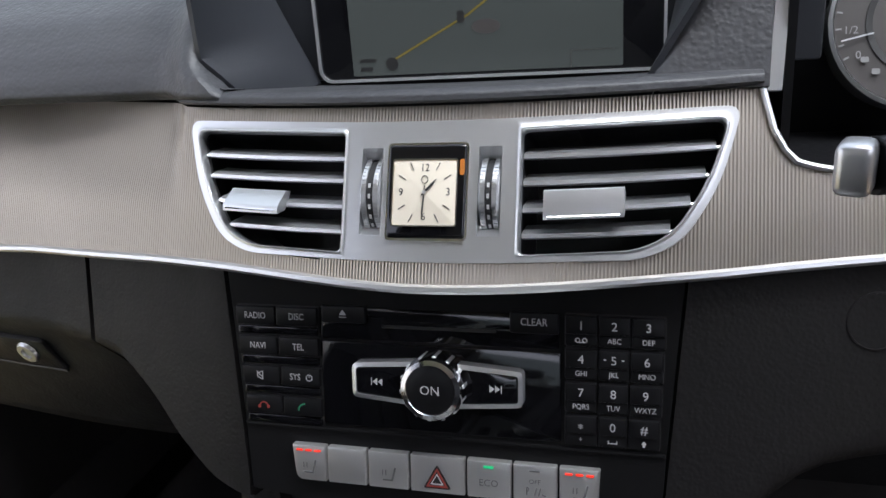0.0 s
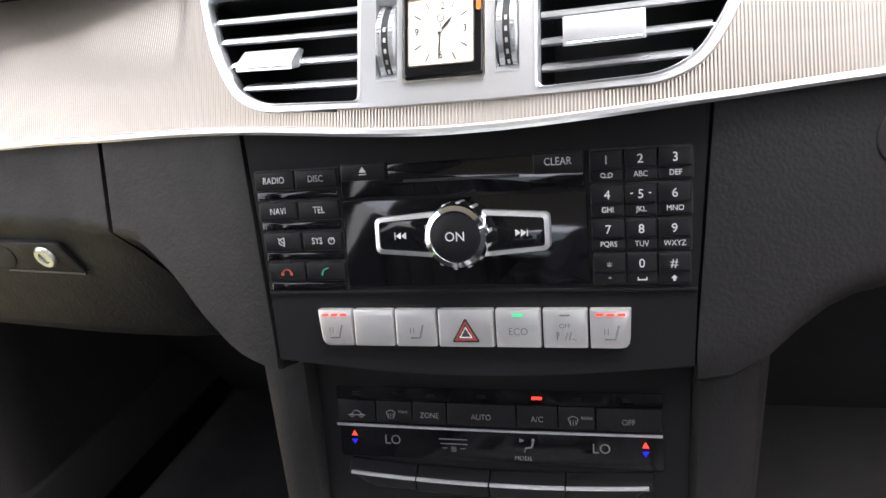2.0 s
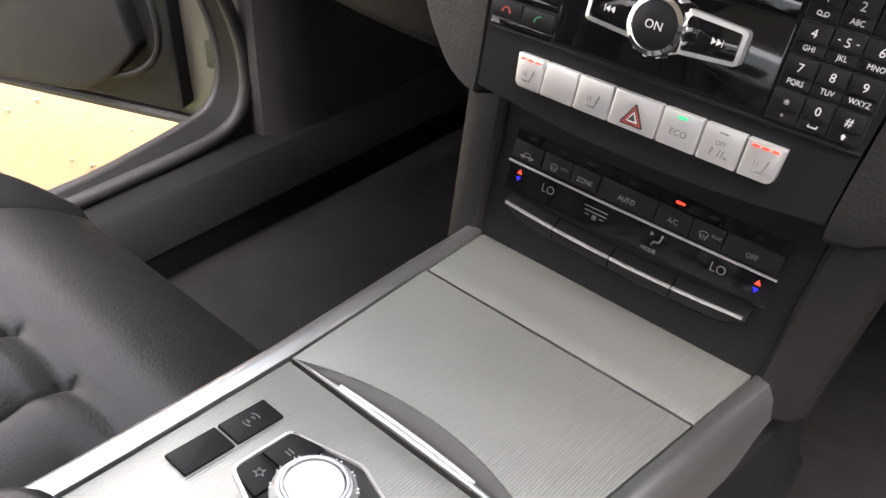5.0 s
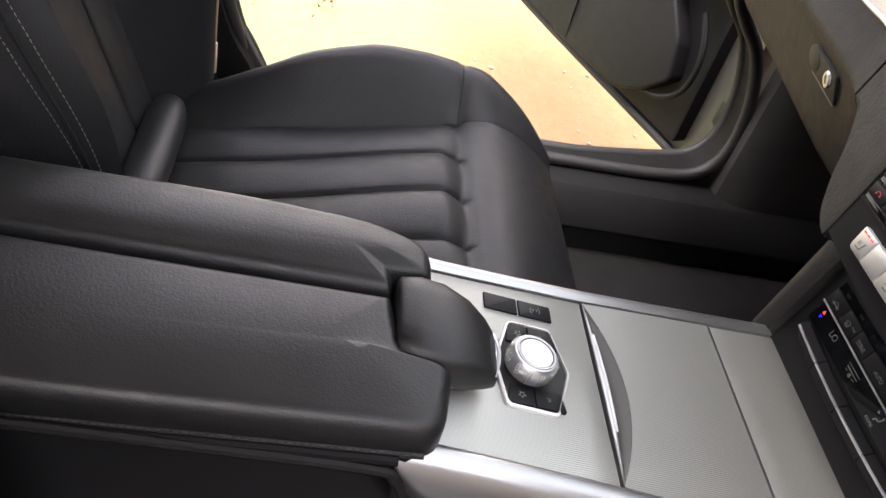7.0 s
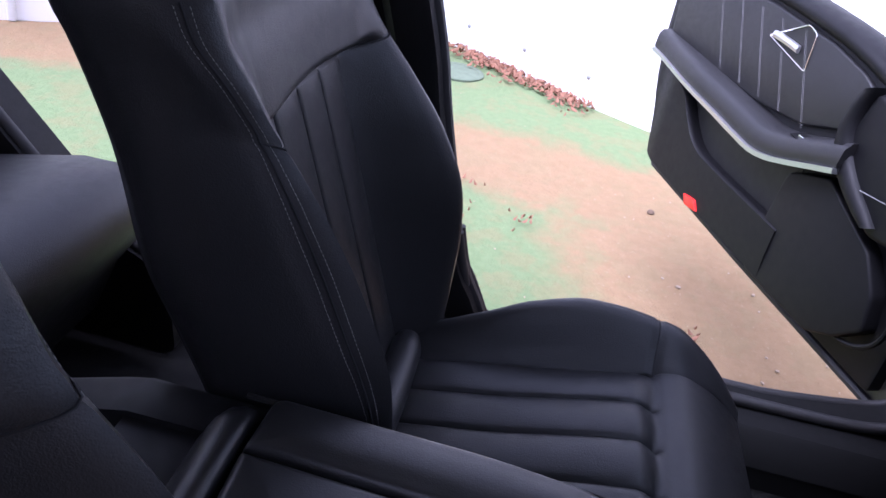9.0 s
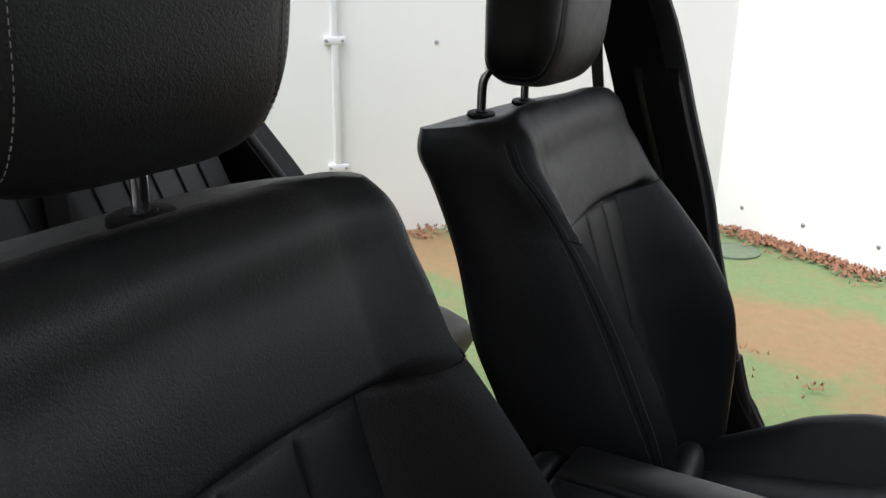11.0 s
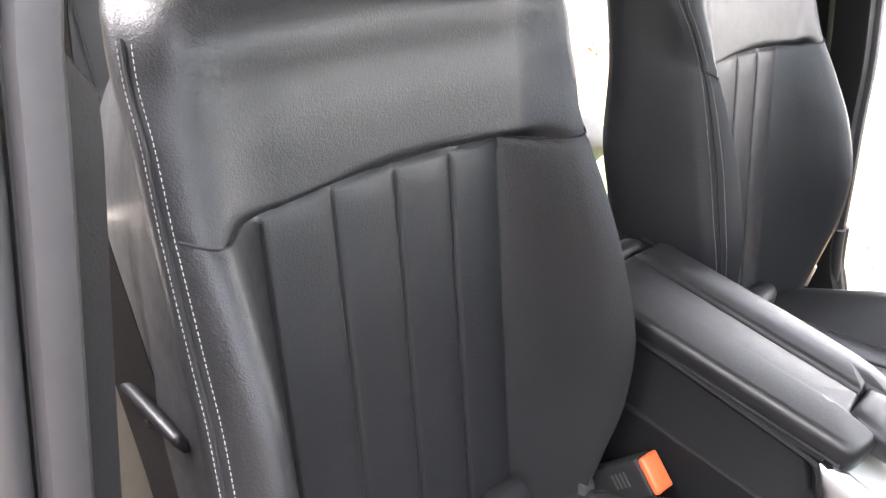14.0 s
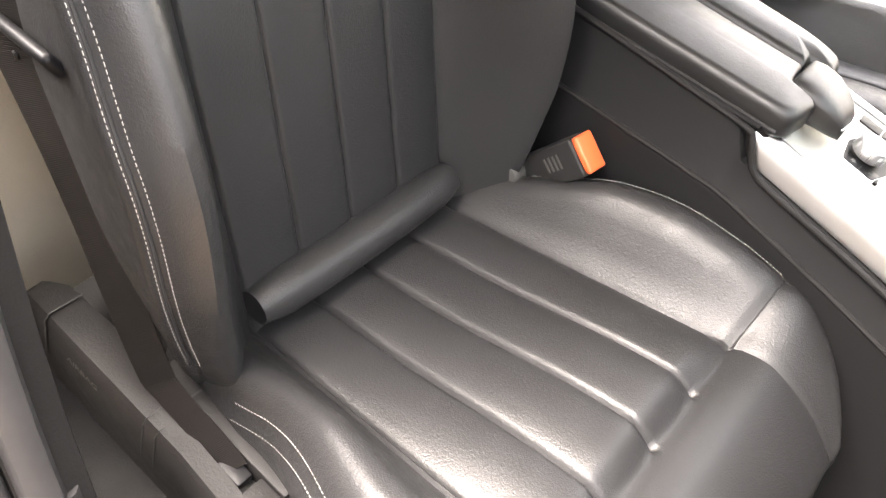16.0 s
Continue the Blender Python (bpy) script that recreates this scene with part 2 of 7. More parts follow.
def frame_slab(outer, inner, n0, n1, m, bm=None, lip=0.0):
    """A flat ring between two outlines with the same count of points."""
    bm = bm or bmesh.new()
    loops = []
    for pts, n in ((outer, n0), (outer, n1 - lip), (inner, n1), (inner, n0)):
        loops.append([bm.verts.new(m @ Vector((p[0], p[1], n))) for p in pts])
    for a, b in zip(loops, loops[1:] + loops[:1]):
        for i in range(len(a)):
            j = (i + 1) % len(a)
            bm.faces.new((a[i], a[j], b[j], b[i]))
    return bm


def rbox(x0, y0, z0, x1, y1, z1, r=0.004, seg=2, m=None, bm=None):
    bm = bm or bmesh.new()
    made = bmesh.ops.create_cube(bm, size=1.0)["verts"]
    for v in made:
        v.co = Vector((x0 + (v.co.x + 0.5) * (x1 - x0), y0 + (v.co.y + 0.5) * (y1 - y0), z0 + (v.co.z + 0.5) * (z1 - z0)))
    edges = {e for v in made for e in v.link_edges}
    if r > 0:
        r = min(r, 0.45 * min(abs(x1 - x0), abs(y1 - y0), abs(z1 - z0)))
        got = bmesh.ops.bevel(bm, geom=list(edges), offset=r, segments=seg, affect="EDGES", profile=0.5)
        made = list({v for f in got["faces"] for v in f.verts} | {v for v in made if v.is_valid})
    if m is not None:
        for v in made:
            v.co = m @ v.co
    return bm


def lathe(profile, m, seg=48, bm=None):
    """profile: (radius, height) pairs, turned round the plane's normal."""
    bm = bm or bmesh.new()
    rings = []
    for r, n in profile:
        rings.append([bm.verts.new(m @ Vector((r * math.cos(2 * math.pi * i / seg), r * math.sin(2 * math.pi * i / seg), n))) for i in range(seg)])
    for a, b in zip(rings, rings[1:]):
        for i in range(seg):
            j = (i + 1) % seg
            bm.faces.new((a[i], a[j], b[j], b[i]))
    bm.faces.new(rings[-1])
    bm.faces.new(rings[0][::-1])
    return bm


def loft(rings, closed=True, caps=True, bm=None):
    bm = bm or bmesh.new()
    rows = [[bm.verts.new(p) for p in ring] for ring in rings]
    n = len(rows[0])
    for a, b in zip(rows, rows[1:]):
        for i in range(n if closed else n - 1):
            j = (i + 1) % n
            bm.faces.new((a[i], a[j], b[j], b[i]))
    if caps and closed:
        bm.faces.new(rows[0][::-1])
        bm.faces.new(rows[-1])
    return bm


def tube(pts, radius, seg=8, bm=None, closed=False):
    bm = bm or bmesh.new()
    pts = [Vector(p) for p in pts]
    n = len(pts)
    rows, side = [], None
    for i, p in enumerate(pts):
        a = pts[i - 1] if (i or closed) else p
        b = pts[(i + 1) % n] if (i < n - 1 or closed) else p
        d = (b - a).normalized()
        if side is None:
            side = d.orthogonal().normalized()
        side = (side - d * side.dot(d)).normalized()
        up = d.cross(side)
        rr = radius[i] if isinstance(radius, (list, tuple)) else radius
        rows.append([bm.verts.new(p + rr * (math.cos(2 * math.pi * k / seg) * side + math.sin(2 * math.pi * k / seg) * up)) for k in range(seg)])
    for a, b in list(zip(rows, rows[1:])) + ([(rows[-1], rows[0])] if closed else []):
        for k in range(seg):
            j = (k + 1) % seg
            bm.faces.new((a[k], a[j], b[j], b[k]))
    if not closed:
        bm.faces.new(rows[0][::-1])
        bm.faces.new(rows[-1])
    return bm


def sheet(f, us, vs, thick, bm=None):
    """A curved plate: f(u, v) gives the place; it is thickened backwards along its normal."""
    bm = bm or bmesh.new()
    P = [[Vector(f(u, v)) for v in vs] for u in us]
    nu, nv = len(us), len(vs)
    front = [[bm.verts.new(p) for p in row] for row in P]
    rear = []
    for i in range(nu):
        row = []
        for j in range(nv):
            du = P[min(i + 1, nu - 1)][j] - P[max(i - 1, 0)][j]
            dv = P[i][min(j + 1, nv - 1)] - P[i][max(j - 1, 0)]
            row.append(bm.verts.new(P[i][j] - du.cross(dv).normalized() * thick))
        rear.append(row)
    for i in range(nu - 1):
        for j in range(nv - 1):
            bm.faces.new((front[i][j], front[i + 1][j], front[i + 1][j + 1], front[i][j + 1]))
            bm.faces.new((rear[i][j], rear[i][j + 1], rear[i + 1][j + 1], rear[i + 1][j]))
    rim = [(i, 0) for i in range(nu)] + [(nu - 1, j) for j in range(1, nv)] + [(i, nv - 1) for i in range(nu - 2, -1, -1)] + [(0, j) for j in range(nv - 2, 0, -1)]
    for (a, b), (c, d) in zip(rim, rim[1:] + rim[:1]):
        bm.faces.new((front[a][b], rear[a][b], rear[c][d], front[c][d]))
    return bm


def steps(a, b, n):
    return [a + (b - a) * i / (n - 1) for i in range(n)]


def curve(pts, n):
    """A smooth line of n points through the given ones."""
    pts = [Vector(p) for p in pts]
    out = []
    for k in range(n):
        t = k / (n - 1) * (len(pts) - 1)
        i = min(int(t), len(pts) - 2)
        t -= i
        p0, p1, p2, p3 = pts[max(i - 1, 0)], pts[i], pts[i + 1], pts[min(i + 2, len(pts) - 1)]
        out.append(0.5 * (2 * p1 + (p2 - p0) * t + (2 * p0 - 5 * p1 + 4 * p2 - p3) * t * t + (3 * p1 - p0 - 3 * p2 + p3) * t ** 3))
    return out


def lerp_table(table, x):
    """A smooth value between the rows (x, value) of a table."""
    n = len(table)
    if x <= table[0][0]:
        return table[0][1]
    if x >= table[-1][0]:
        return table[-1][1]
    k = 0
    while table[k + 1][0] < x:
        k += 1
    (x0, v0), (x1, v1) = table[k], table[k + 1]

    def slope(i):
        if i == 0 or i == n - 1:
            return 0.0 if n > 2 else (v1 - v0) / (x1 - x0)
        a = (table[i][1] - table[i - 1][1]) / (table[i][0] - table[i - 1][0])
        b = (table[i + 1][1] - table[i][1]) / (table[i + 1][0] - table[i][0])
        return 0.0 if a * b <= 0 else 2 * a * b / (a + b)
    h, t = x1 - x0, (x - x0) / (x1 - x0)
    return (2 * t ** 3 - 3 * t * t + 1) * v0 + (t ** 3 - 2 * t * t + t) * h * slope(k) + (3 * t * t - 2 * t ** 3) * v1 + (t ** 3 - t * t) * h * slope(k + 1)


# lettering in the built-in font, turned into meshes at once
WORDS = ["RADIO", "DISC", "NAVI", "TEL", "SYS", "CLEAR", "ON", "ZONE", "AUTO", "A/C", "OFF", "LO", "MODE", "AIRBAG", "REAR", "MAX", "ECO", "ABC", "DEF",
         "GHI", "JKL", "MNO", "PQRS", "TUV", "WXYZ", "12", "1/2", "*", "#", "+", "E", "S", "C"] + list("0123456789")
_temp, LETTERS = [], {}
for w in WORDS:
    cu = bpy.data.curves.new("lettering", "FONT")
    cu.body, cu.size, cu.align_x, cu.align_y, cu.resolution_u = w, 1.0, "CENTER", "CENTER", 3
    _temp.append((w, new("lettering", cu)))
_dg = bpy.context.evaluated_depsgraph_get()
for w, ob in _temp:
    LETTERS[w] = bpy.data.meshes.new_from_object(ob.evaluated_get(_dg))
for w, ob in _temp:
    cu = ob.data
    bpy.data.objects.remove(ob)
    bpy.data.curves.remove(cu)


def letters(word, u, v, size, m, n, parent, material=None, name="lettering", wide=1.0, turn=0):
    bm = bmesh.new()
    bm.from_mesh(LETTERS[word])
    c, s = math.cos(radians(turn)), math.sin(radians(turn))
    k = size * 1.4
    for q in bm.verts:
        x, y = q.co.x * k * wide, q.co.y * k
        q.co = m @ Vector((u + x * c - y * s, v + x * s + y * c, n))
    return part(name, bm, material or WHITE, parent)


def marks(pieces, m, n, parent, material=None, name="symbol"):
    """Flat little shapes: each piece is a polygon in the plane m."""
    bm = bmesh.new()
    for p in pieces:
        slab(p, n - 0.0001, n + 0.0001, m, bm=bm)
    return part(name, bm, material or WHITE, parent)


def bar(u0, v0, u1, v1, w):
    """A straight stroke as a polygon."""
    d = Vector((u1 - u0, v1 - v0)).normalized() * w / 2
    return [(u0 - d.y, v0 + d.x), (u0 + d.y, v0 - d.x), (u1 + d.y, v1 - d.x), (u1 - d.y, v1 + d.x)]


def arc(cu, cv, r, a0, a1, w, seg=14):
    out = [(cu + (r + w / 2) * math.cos(radians(a)), cv + (r + w / 2) * math.sin(radians(a))) for a in steps(a0, a1, seg)]
    return out + [(cu + (r - w / 2) * math.cos(radians(a)), cv + (r - w / 2) * math.sin(radians(a))) for a in steps(a1, a0, seg)]


def dashes(line, normal_of, length, gap, width, proud, bm=None):
    """Stitches along a line of places; normal_of(i) is the way out of the surface."""
    bm = bm or bmesh.new()
    dist, i, t = 0.0, 0, 0.0
    cum = [0.0]
    for a, b in zip(line, line[1:]):
        cum.append(cum[-1] + (b - a).length)

    def at(s):
        k = 0
        while k < len(cum) - 2 and cum[k + 1] < s:
            k += 1
        f = (s - cum[k]) / max(1e-9, cum[k + 1] - cum[k])
        return line[k].lerp(line[k + 1], f), k
    s = 0.0
    while s + length < cum[-1]:
        (p, k), (q, _) = at(s), at(s + length)
        n = normal_of(k)
        side = (q - p).cross(n).normalized() * width / 2
        lift = n * proud
        vs = [bm.verts.new(c) for c in (p + side, q + side, q - side, p - side, p * 0.85 + q * 0.15 + lift, q * 0.85 + p * 0.15 + lift)]
        for f in ((0, 1, 5, 4), (2, 3, 4, 5), (0, 4, 3), (1, 2, 5)):
            bm.faces.new([vs[x] for x in f])
        s += length + gap
    return bm

# ---- dashboard ----
def smooth01(t):
    t = max(0.0, min(1.0, t))
    return t * t * (3 - 2 * t)


def fascia_y(x, z):
    ax = abs(x)
    bow = 0.9 * ax * ax if ax < 0.16 else 0.02304 + 0.25 * (min(ax, 0.27) - 0.16) + (0.13 if x < 0 else 0.25) * max(0.0, ax - 0.27)
    crease = 0.010 * smooth01((-0.148 - x) / 0.016) * smooth01((z - 1.065) / 0.05) * (1 - 0.75 * smooth01((-0.17 - x) / 0.25))
    return 0.808 + 0.5 * (z - 1.057) + bow + crease


class OnFascia:
    """Lays (across, height, proud) onto the bowed dashboard face."""
    def __matmul__(self, p):
        return Vector((p[0], fascia_y(p[0], p[1]) - 0.894 * p[2], p[1] + 0.447 * p[2]))


FM = OnFascia()
LOWER = [(-0.75, 1.05), (-0.5, 1.042), (-0.352, 1.037), (-0.237, 1.041), (-0.114, 1.046), (0, 1.0425), (0.116, 1.046), (0.206, 1.048), (0.5, 1.05)]
UPPER = [(-0.75, 1.125), (-0.3, 1.121), (0.151, 1.121), (0.158, 1.1), (0.168, 1.088), (0.19, 1.0835), (0.5, 1.083)]


def vent_outline(s, grow=0.0):
    """The outline of one air vent; s: -1 for the passenger's, 1 for the driver's."""
    g = grow
    pts = [(0.1435 + g, 1.1135 + g), (0.0395 - g, 1.1135 + g), (0.0395 - g, 1.0522 - g), (0.1 + g, 1.0522 - g), (0.1175 + g, 1.0585 - g), (0.134 + g, 1.081)]
    return rounded([(s * a, b) for a, b in pts], [0.008, 0.0003, 0.0003, 0.008, 0.01, 0.02], 5)


def vent_hole(s):
    pts = [(0.1375, 1.1085), (0.0445, 1.1085), (0.0445, 1.0555), (0.098, 1.0562), (0.1135, 1.0625), (0.1285, 1.083)]
    return rounded([(s * a, b) for a, b in pts], [0.007, 0.003, 0.003, 0.008, 0.01, 0.02], 5)


def hole_reach(s, z):
    """How far out the opening goes at a height."""
    xs = []
    o = vent_hole(s)
    for (a, b), (c, d) in zip(o, o[1:] + o[:1]):
        if (b - z) * (d - z) <= 0 and abs(d - b) > 1e-7:
            xs.append(abs(a + (c - a) * (z - b) / (d - b)))
    return min(xs), max(xs)


dash = thing("dashboard", (0, 0.95, 1.04), "black soft-touch car dashboard with ribbed aluminium trim", "dashboard")


def in_hole(x, z):
    if not 1.0535 < z < 1.1115:
        return False
    if abs(x) < 0.0395:
        return True
    a, b = hole_reach(1, min(max(z, 1.0565), 1.108))
    return abs(x) < b + 0.0032


bm = bmesh.new()
xs = sorted(set(steps(-0.75, -0.2, 40) + steps(-0.2, 0.2, 121) + steps(0.2, 0.5, 24)))
nz = 22
cols = []
for x in xs:
    lo, hi = lerp_table(LOWER, x), lerp_table(UPPER, x)
    cols.append([(x, lo + (hi - lo) * j / (nz - 1)) for j in range(nz)])
fr = [[bm.verts.new((x, fascia_y(x, z), z)) for x, z in c] for c in cols]
rr = [[bm.verts.new((x, fascia_y(x, z) + 0.003, z - 0.0015)) for x, z in c] for c in cols]
for i in range(len(xs) - 1):
    for j in range(nz - 1):
        cx, cz = (cols[i][j][0] + cols[i + 1][j][0]) / 2, (cols[i][j][1] + cols[i][j + 1][1]) / 2
        if in_hole(cx, cz):
            continue
        bm.faces.new((fr[i][j], fr[i + 1][j], fr[i + 1][j + 1], fr[i][j + 1]))
        bm.faces.new((rr[i][j], rr[i][j + 1], rr[i + 1][j + 1], rr[i + 1][j]))
    bm.faces.new((fr[i][-1], fr[i + 1][-1], rr[i + 1][-1], rr[i][-1]))
    bm.faces.new((fr[i][0], rr[i][0], rr[i + 1][0], fr[i + 1][0]))
bmesh.ops.delete(bm, geom=[v for v in bm.verts if not v.link_faces], context="VERTS")
part("fascia", bm, FASCIA, dash, "ribbed aluminium trim panel")

# bright strip along the lower edge, and the edge round the instrument recess
ring = []
for x in steps(-0.75, 0.5, 120):
    z = lerp_table(LOWER, x)
    c = Vector((x, fascia_y(x, z) - 0.0015, z - 0.001))
    ring.append([c + Vector((0, dy, dz)) for dy, dz in ((0.004, 0.0015), (-0.0012, 0.001), (-0.002, -0.0008), (-0.001, -0.0026), (0.004, -0.0032))])
part("chrome_strip", loft(ring), SILVER, dash, "satin silver edging strip")
line = [Vector((x, fascia_y(x, lerp_table(UPPER, x)) - 0.001, lerp_table(UPPER, x) + 0.0005)) for x in steps(0.152, 0.5, 70)]
part("instrument_edging", tube(line, 0.0016, 8), SILVER, dash)

# soft pad on the passenger's side
PADP = [(0.006, 1.1225), (-0.004, 1.1235), (-0.008, 1.128), (-0.006, 1.136), (0.002, 1.15), (0.02, 1.17), (0.06, 1.19), (0.14, 1.2), (0.3, 1.205), (0.6, 1.2)]
def pad_profile(t):
    i = min(int(t), len(PADP) - 2)
    a, b = PADP[i], PADP[i + 1]
    f = t - i
    return a[0] + (b[0] - a[0]) * f, a[1] + (b[1] - a[1]) * f
def pad_end(z, side):
    """Where the pad meets the display's recess at a height."""
    if side < 0:
        return -0.122 - 0.021 * smooth01((z - 1.124) / 0.024)
    return 0.107 + 0.63 * max(0.0, z - 1.127) * (1 - 3.0 * max(0.0, z - 1.16))
def pad_sheet(u, t):
    dy, z = pad_profile(t)
    e = pad_end(z, -1)
    x = -0.75 + (e + 0.75) * min(u, 1.0)
    k = max(0.0, u - 1.0)
    return (x + 0.007 * math.sin(k * 1.57), fascia_y(max(x, -0.172), 1.121) + dy + 0.012 * (1 - math.cos(k * 1.57)), z - 0.002 * k)
part("dash_pad", sheet(pad_sheet, steps(0, 0.98, 44) + [0.99, 1.0, 1.2, 1.4, 1.6, 1.8, 2.0], steps(0, 9, 40), 0.008), PAD, dash, "black grained soft pad")
LIP = [(0.006, 1.1225), (-0.003, 1.1228), (-0.0065, 1.1245), (-0.0055, 1.1278), (-0.001, 1.1295), (0.01, 1.129), (0.05, 1.123), (0.1, 1.116)]
def lip_profile(t):
    i = min(int(t), len(LIP) - 2)
    a, b = LIP[i], LIP[i + 1]
    return a[0] + (b[0] - a[0]) * (t - i), a[1] + (b[1] - a[1]) * (t - i)
bm = sheet(lambda x, t: (x, fascia_y(x, 1.121) + lip_profile(t)[0], lip_profile(t)[1]), steps(-0.15, 0.152, 40), steps(0, 7, 28), 0.005)
part("lower_lip", bm, PAD, dash)
for side in (-1, 1):
    bm = sheet(lambda t, z: ((pad_end(z, side) - side * 0.004) * (1 - t) + side * (0.107 + 0.45 * (z - 1.128)) * t if side < 0 else (pad_end(z, side) - 0.004) * (1 - t) + (0.111 + 0.2 * (z - 1.128)) * t, 0.862 + 0.074 * t, z), steps(0, 1, 10)[::side], steps(1.118, 1.27, 18), 0.003)
    part("recess_wall", bm, RECESS, dash, "dark recess wall beside the display")
    def ridge(k):
        """A raised rib that climbs across the recess wall."""
        z, t = 1.127 + 0.075 * k, 0.93 - 0.8 * k
        inner = 0.107 + 0.45 * (z - 1.128) if side < 0 else 0.111 + 0.2 * (z - 1.128)
        return Vector(((pad_end(z, side) - side * 0.005) * (1 - t) + side * inner * t, 0.8605 + 0.074 * t, z))
    part("recess_edging", tube([ridge(k) for k in steps(0, 1, 12)], 0.0022, 8), PAD, dash)
part("recess_back", rbox(-0.19, 0.941, 1.12, 0.19, 0.95, 1.28, 0.002), RECESS, dash)
def right_pad(u, t):
    z = 1.122 + 0.15 * t
    e = pad_end(z, 1)
    x = e + (0.1545 + 0.006 * t - e) * max(0.0, u)
    k = max(0.0, -u)
    return (x - 0.007 * math.sin(k * 1.57), fascia_y(0.15, 1.121) - 0.004 + 0.012 * t + 0.045 * t + 0.012 * (1 - math.cos(k * 1.57)), z)
part("dash_pad", sheet(right_pad, [-1.0, -0.8, -0.6, -0.4, -0.2] + steps(0, 1, 12), steps(0, 1, 20), 0.006), PAD, dash, "black grained soft pad")
bm = sheet(lambda x, t: (x + 0.0085 * t, fascia_y(0.155, 1.121) - 0.001 + 0.045 * t, 1.119 + 0.15 * t), steps(0.1545, 0.1605, 4), steps(0, 1, 12), 0.006)
part("silver_upright", bm, SILVER, dash)
part("dash_top", rbox(-0.75, 1.15, 1.14, 0.75, 1.62, 1.198, 0.01), PAD, dash)
part("dash_core", rbox(-0.74, 0.99, 0.97, 0.74, 1.3, 1.15, 0.01), SMOOTH, dash)

# lower face of the dashboard and the glove compartment
def lower_y(x, z):
    return 0.817 + 0.24 * (z - 1.021) + 0.27 * max(0.0, min(abs(x), 0.27) - 0.125) + (0.13 if x < 0 else 0.27) * max(0.0, abs(x) - 0.27)
BOT = [(0.12, 0.914), (0.139, 0.917), (0.16, 0.936), (0.185, 0.95), (0.215, 0.953), (0.4, 0.95), (0.75, 0.95)]
def lower_sheet(x0, x1, n, s=1):
    def f(x, t):
        zb = lerp_table(BOT, abs(x))
        top = lerp_table(LOWER, x) - 0.002
        near = max(0.0, 1 - (abs(x) - 0.1215) / 0.04)
        if t <= 1:
            z = top + (zb - top) * t
            # the inner edge follows the tapering radio
            xx = x - math.copysign(0.0082 * near * min(1.2, max(0.0, (1.046 - z) / 0.1)), x)
            return (xx, lower_y(x, z), z)
        x -= math.copysign(0.0095 * near, x)
        a = (t - 1) * math.pi / 2
        r = 0.045
        y = lower_y(x, zb)
        return (x, y + r * (1 - math.cos(a)) + 0.05 * (t - 1), zb - r * math.sin(a) * 0.7)
    us = steps(x0, x1, n)
    return sheet(f, us, steps(2, 0, 26), 0.006)
CREASE = [(0.12, 0.914), (0.139, 0.919), (0.16, 0.938), (0.185, 0.963), (0.215, 0.98), (0.3, 0.986), (0.8, 0.99)]
FOOT = [(0.12, 0.909), (0.139, 0.906), (0.16, 0.902), (0.2, 0.89), (0.3, 0.882), (0.66, 0.883), (0.725, 0.903), (0.755, 0.935), (0.78, 0.985), (0.795, 1.02)]
BACK = [(0.12, 1.35), (0.19, 1.2), (0.215, 0.8), (0.245, 0.4), (0.27, 0.32), (0.8, 0.32)]
def under_sheet(x0, x1, n):
    """Front face down to a crease, then a lower face that runs forward to its rounded foot."""
    def f(x, t):
        ax = -x
        top, zf = lerp_table(LOWER, max(x, -0.75)) - 0.002, lerp_table(FOOT, ax)
        zc = max(lerp_table(CREASE, ax), zf + 0.002)
        near = max(0.0, 1 - (ax - 0.1215) / 0.04)
        wrap = 0.05 * max(0.0, (ax - 0.72) / 0.075) ** 2
        back, side = lerp_table(BACK, ax), 0.0
        if t <= 1:
            z = top + (zc - top) * t
            y = lower_y(x, z)
        elif t <= 2:
            k = t - 1
            z = zc + (zf - zc) * k
            y = lower_y(x, zc) + back * (zc - z) - 0.004 * math.sin(math.pi * k) + 0.004 * smooth01(k / 0.2)
            side = zc - z
        else:
            a = (t - 2) * math.pi / 2
            z = zf - 0.014 * math.sin(a)
            y = lower_y(x, zc) + back * (zc - zf) + 0.004 + 0.03 * (1 - math.cos(a)) + 0.05 * (t - 2)
            side = zc - zf
        # below the crease the joint slants towards the radio
        slant = 0.55 * side * max(0.0, 1 - abs(ax - 0.232) / 0.075)
        xx = x + 0.0082 * near * min(1.2, max(0.0, (1.046 - z) / 0.1)) + slant
        return (xx, y + wrap, z)
    return sheet(f, steps(x0, x1, n), steps(3, 2, 8)[:-1] + steps(2, 1, 12)[:-1] + steps(1, 0, 12), 0.005)
part("knee_panel", under_sheet(-0.2300, -0.1215, 18), TRIM, dash, "dark grained knee panel", sharp=60)
glove = part("glove_compartment_lid", under_sheet(-0.795, -0.2340, 44), TRIM, dash, "dark grained glove compartment lid", sharp=60)
gm = plane_at((-0.31, lower_y(-0.31, 0.986) + 0.32 * 0.029 - 0.0005, 0.957), (1, -0.13, 0), (0, -0.32, 1))
latch = part("latch_plate", slab(rounded([(-0.048, 0.012), (0.018, 0.012), (0.028, -0.014), (-0.048, -0.014)], 0.003), -0.003, 0.0015, gm, 0.0008), TRIM, glove)
part("latch_edge", tube([gm @ Vector((u, -0.0145, 0.0008)) for u in steps(-0.046, 0.027, 6)], 0.0011, 6), HINGE, latch)
part("latch_button", lathe([(0.009, 0), (0.009, 0.004), (0.0075, 0.006), (0.0045, 0.006), (0.004, 0.0045)], gm @ pose(0, 0, -0.0022), 28), RAIL, glove)
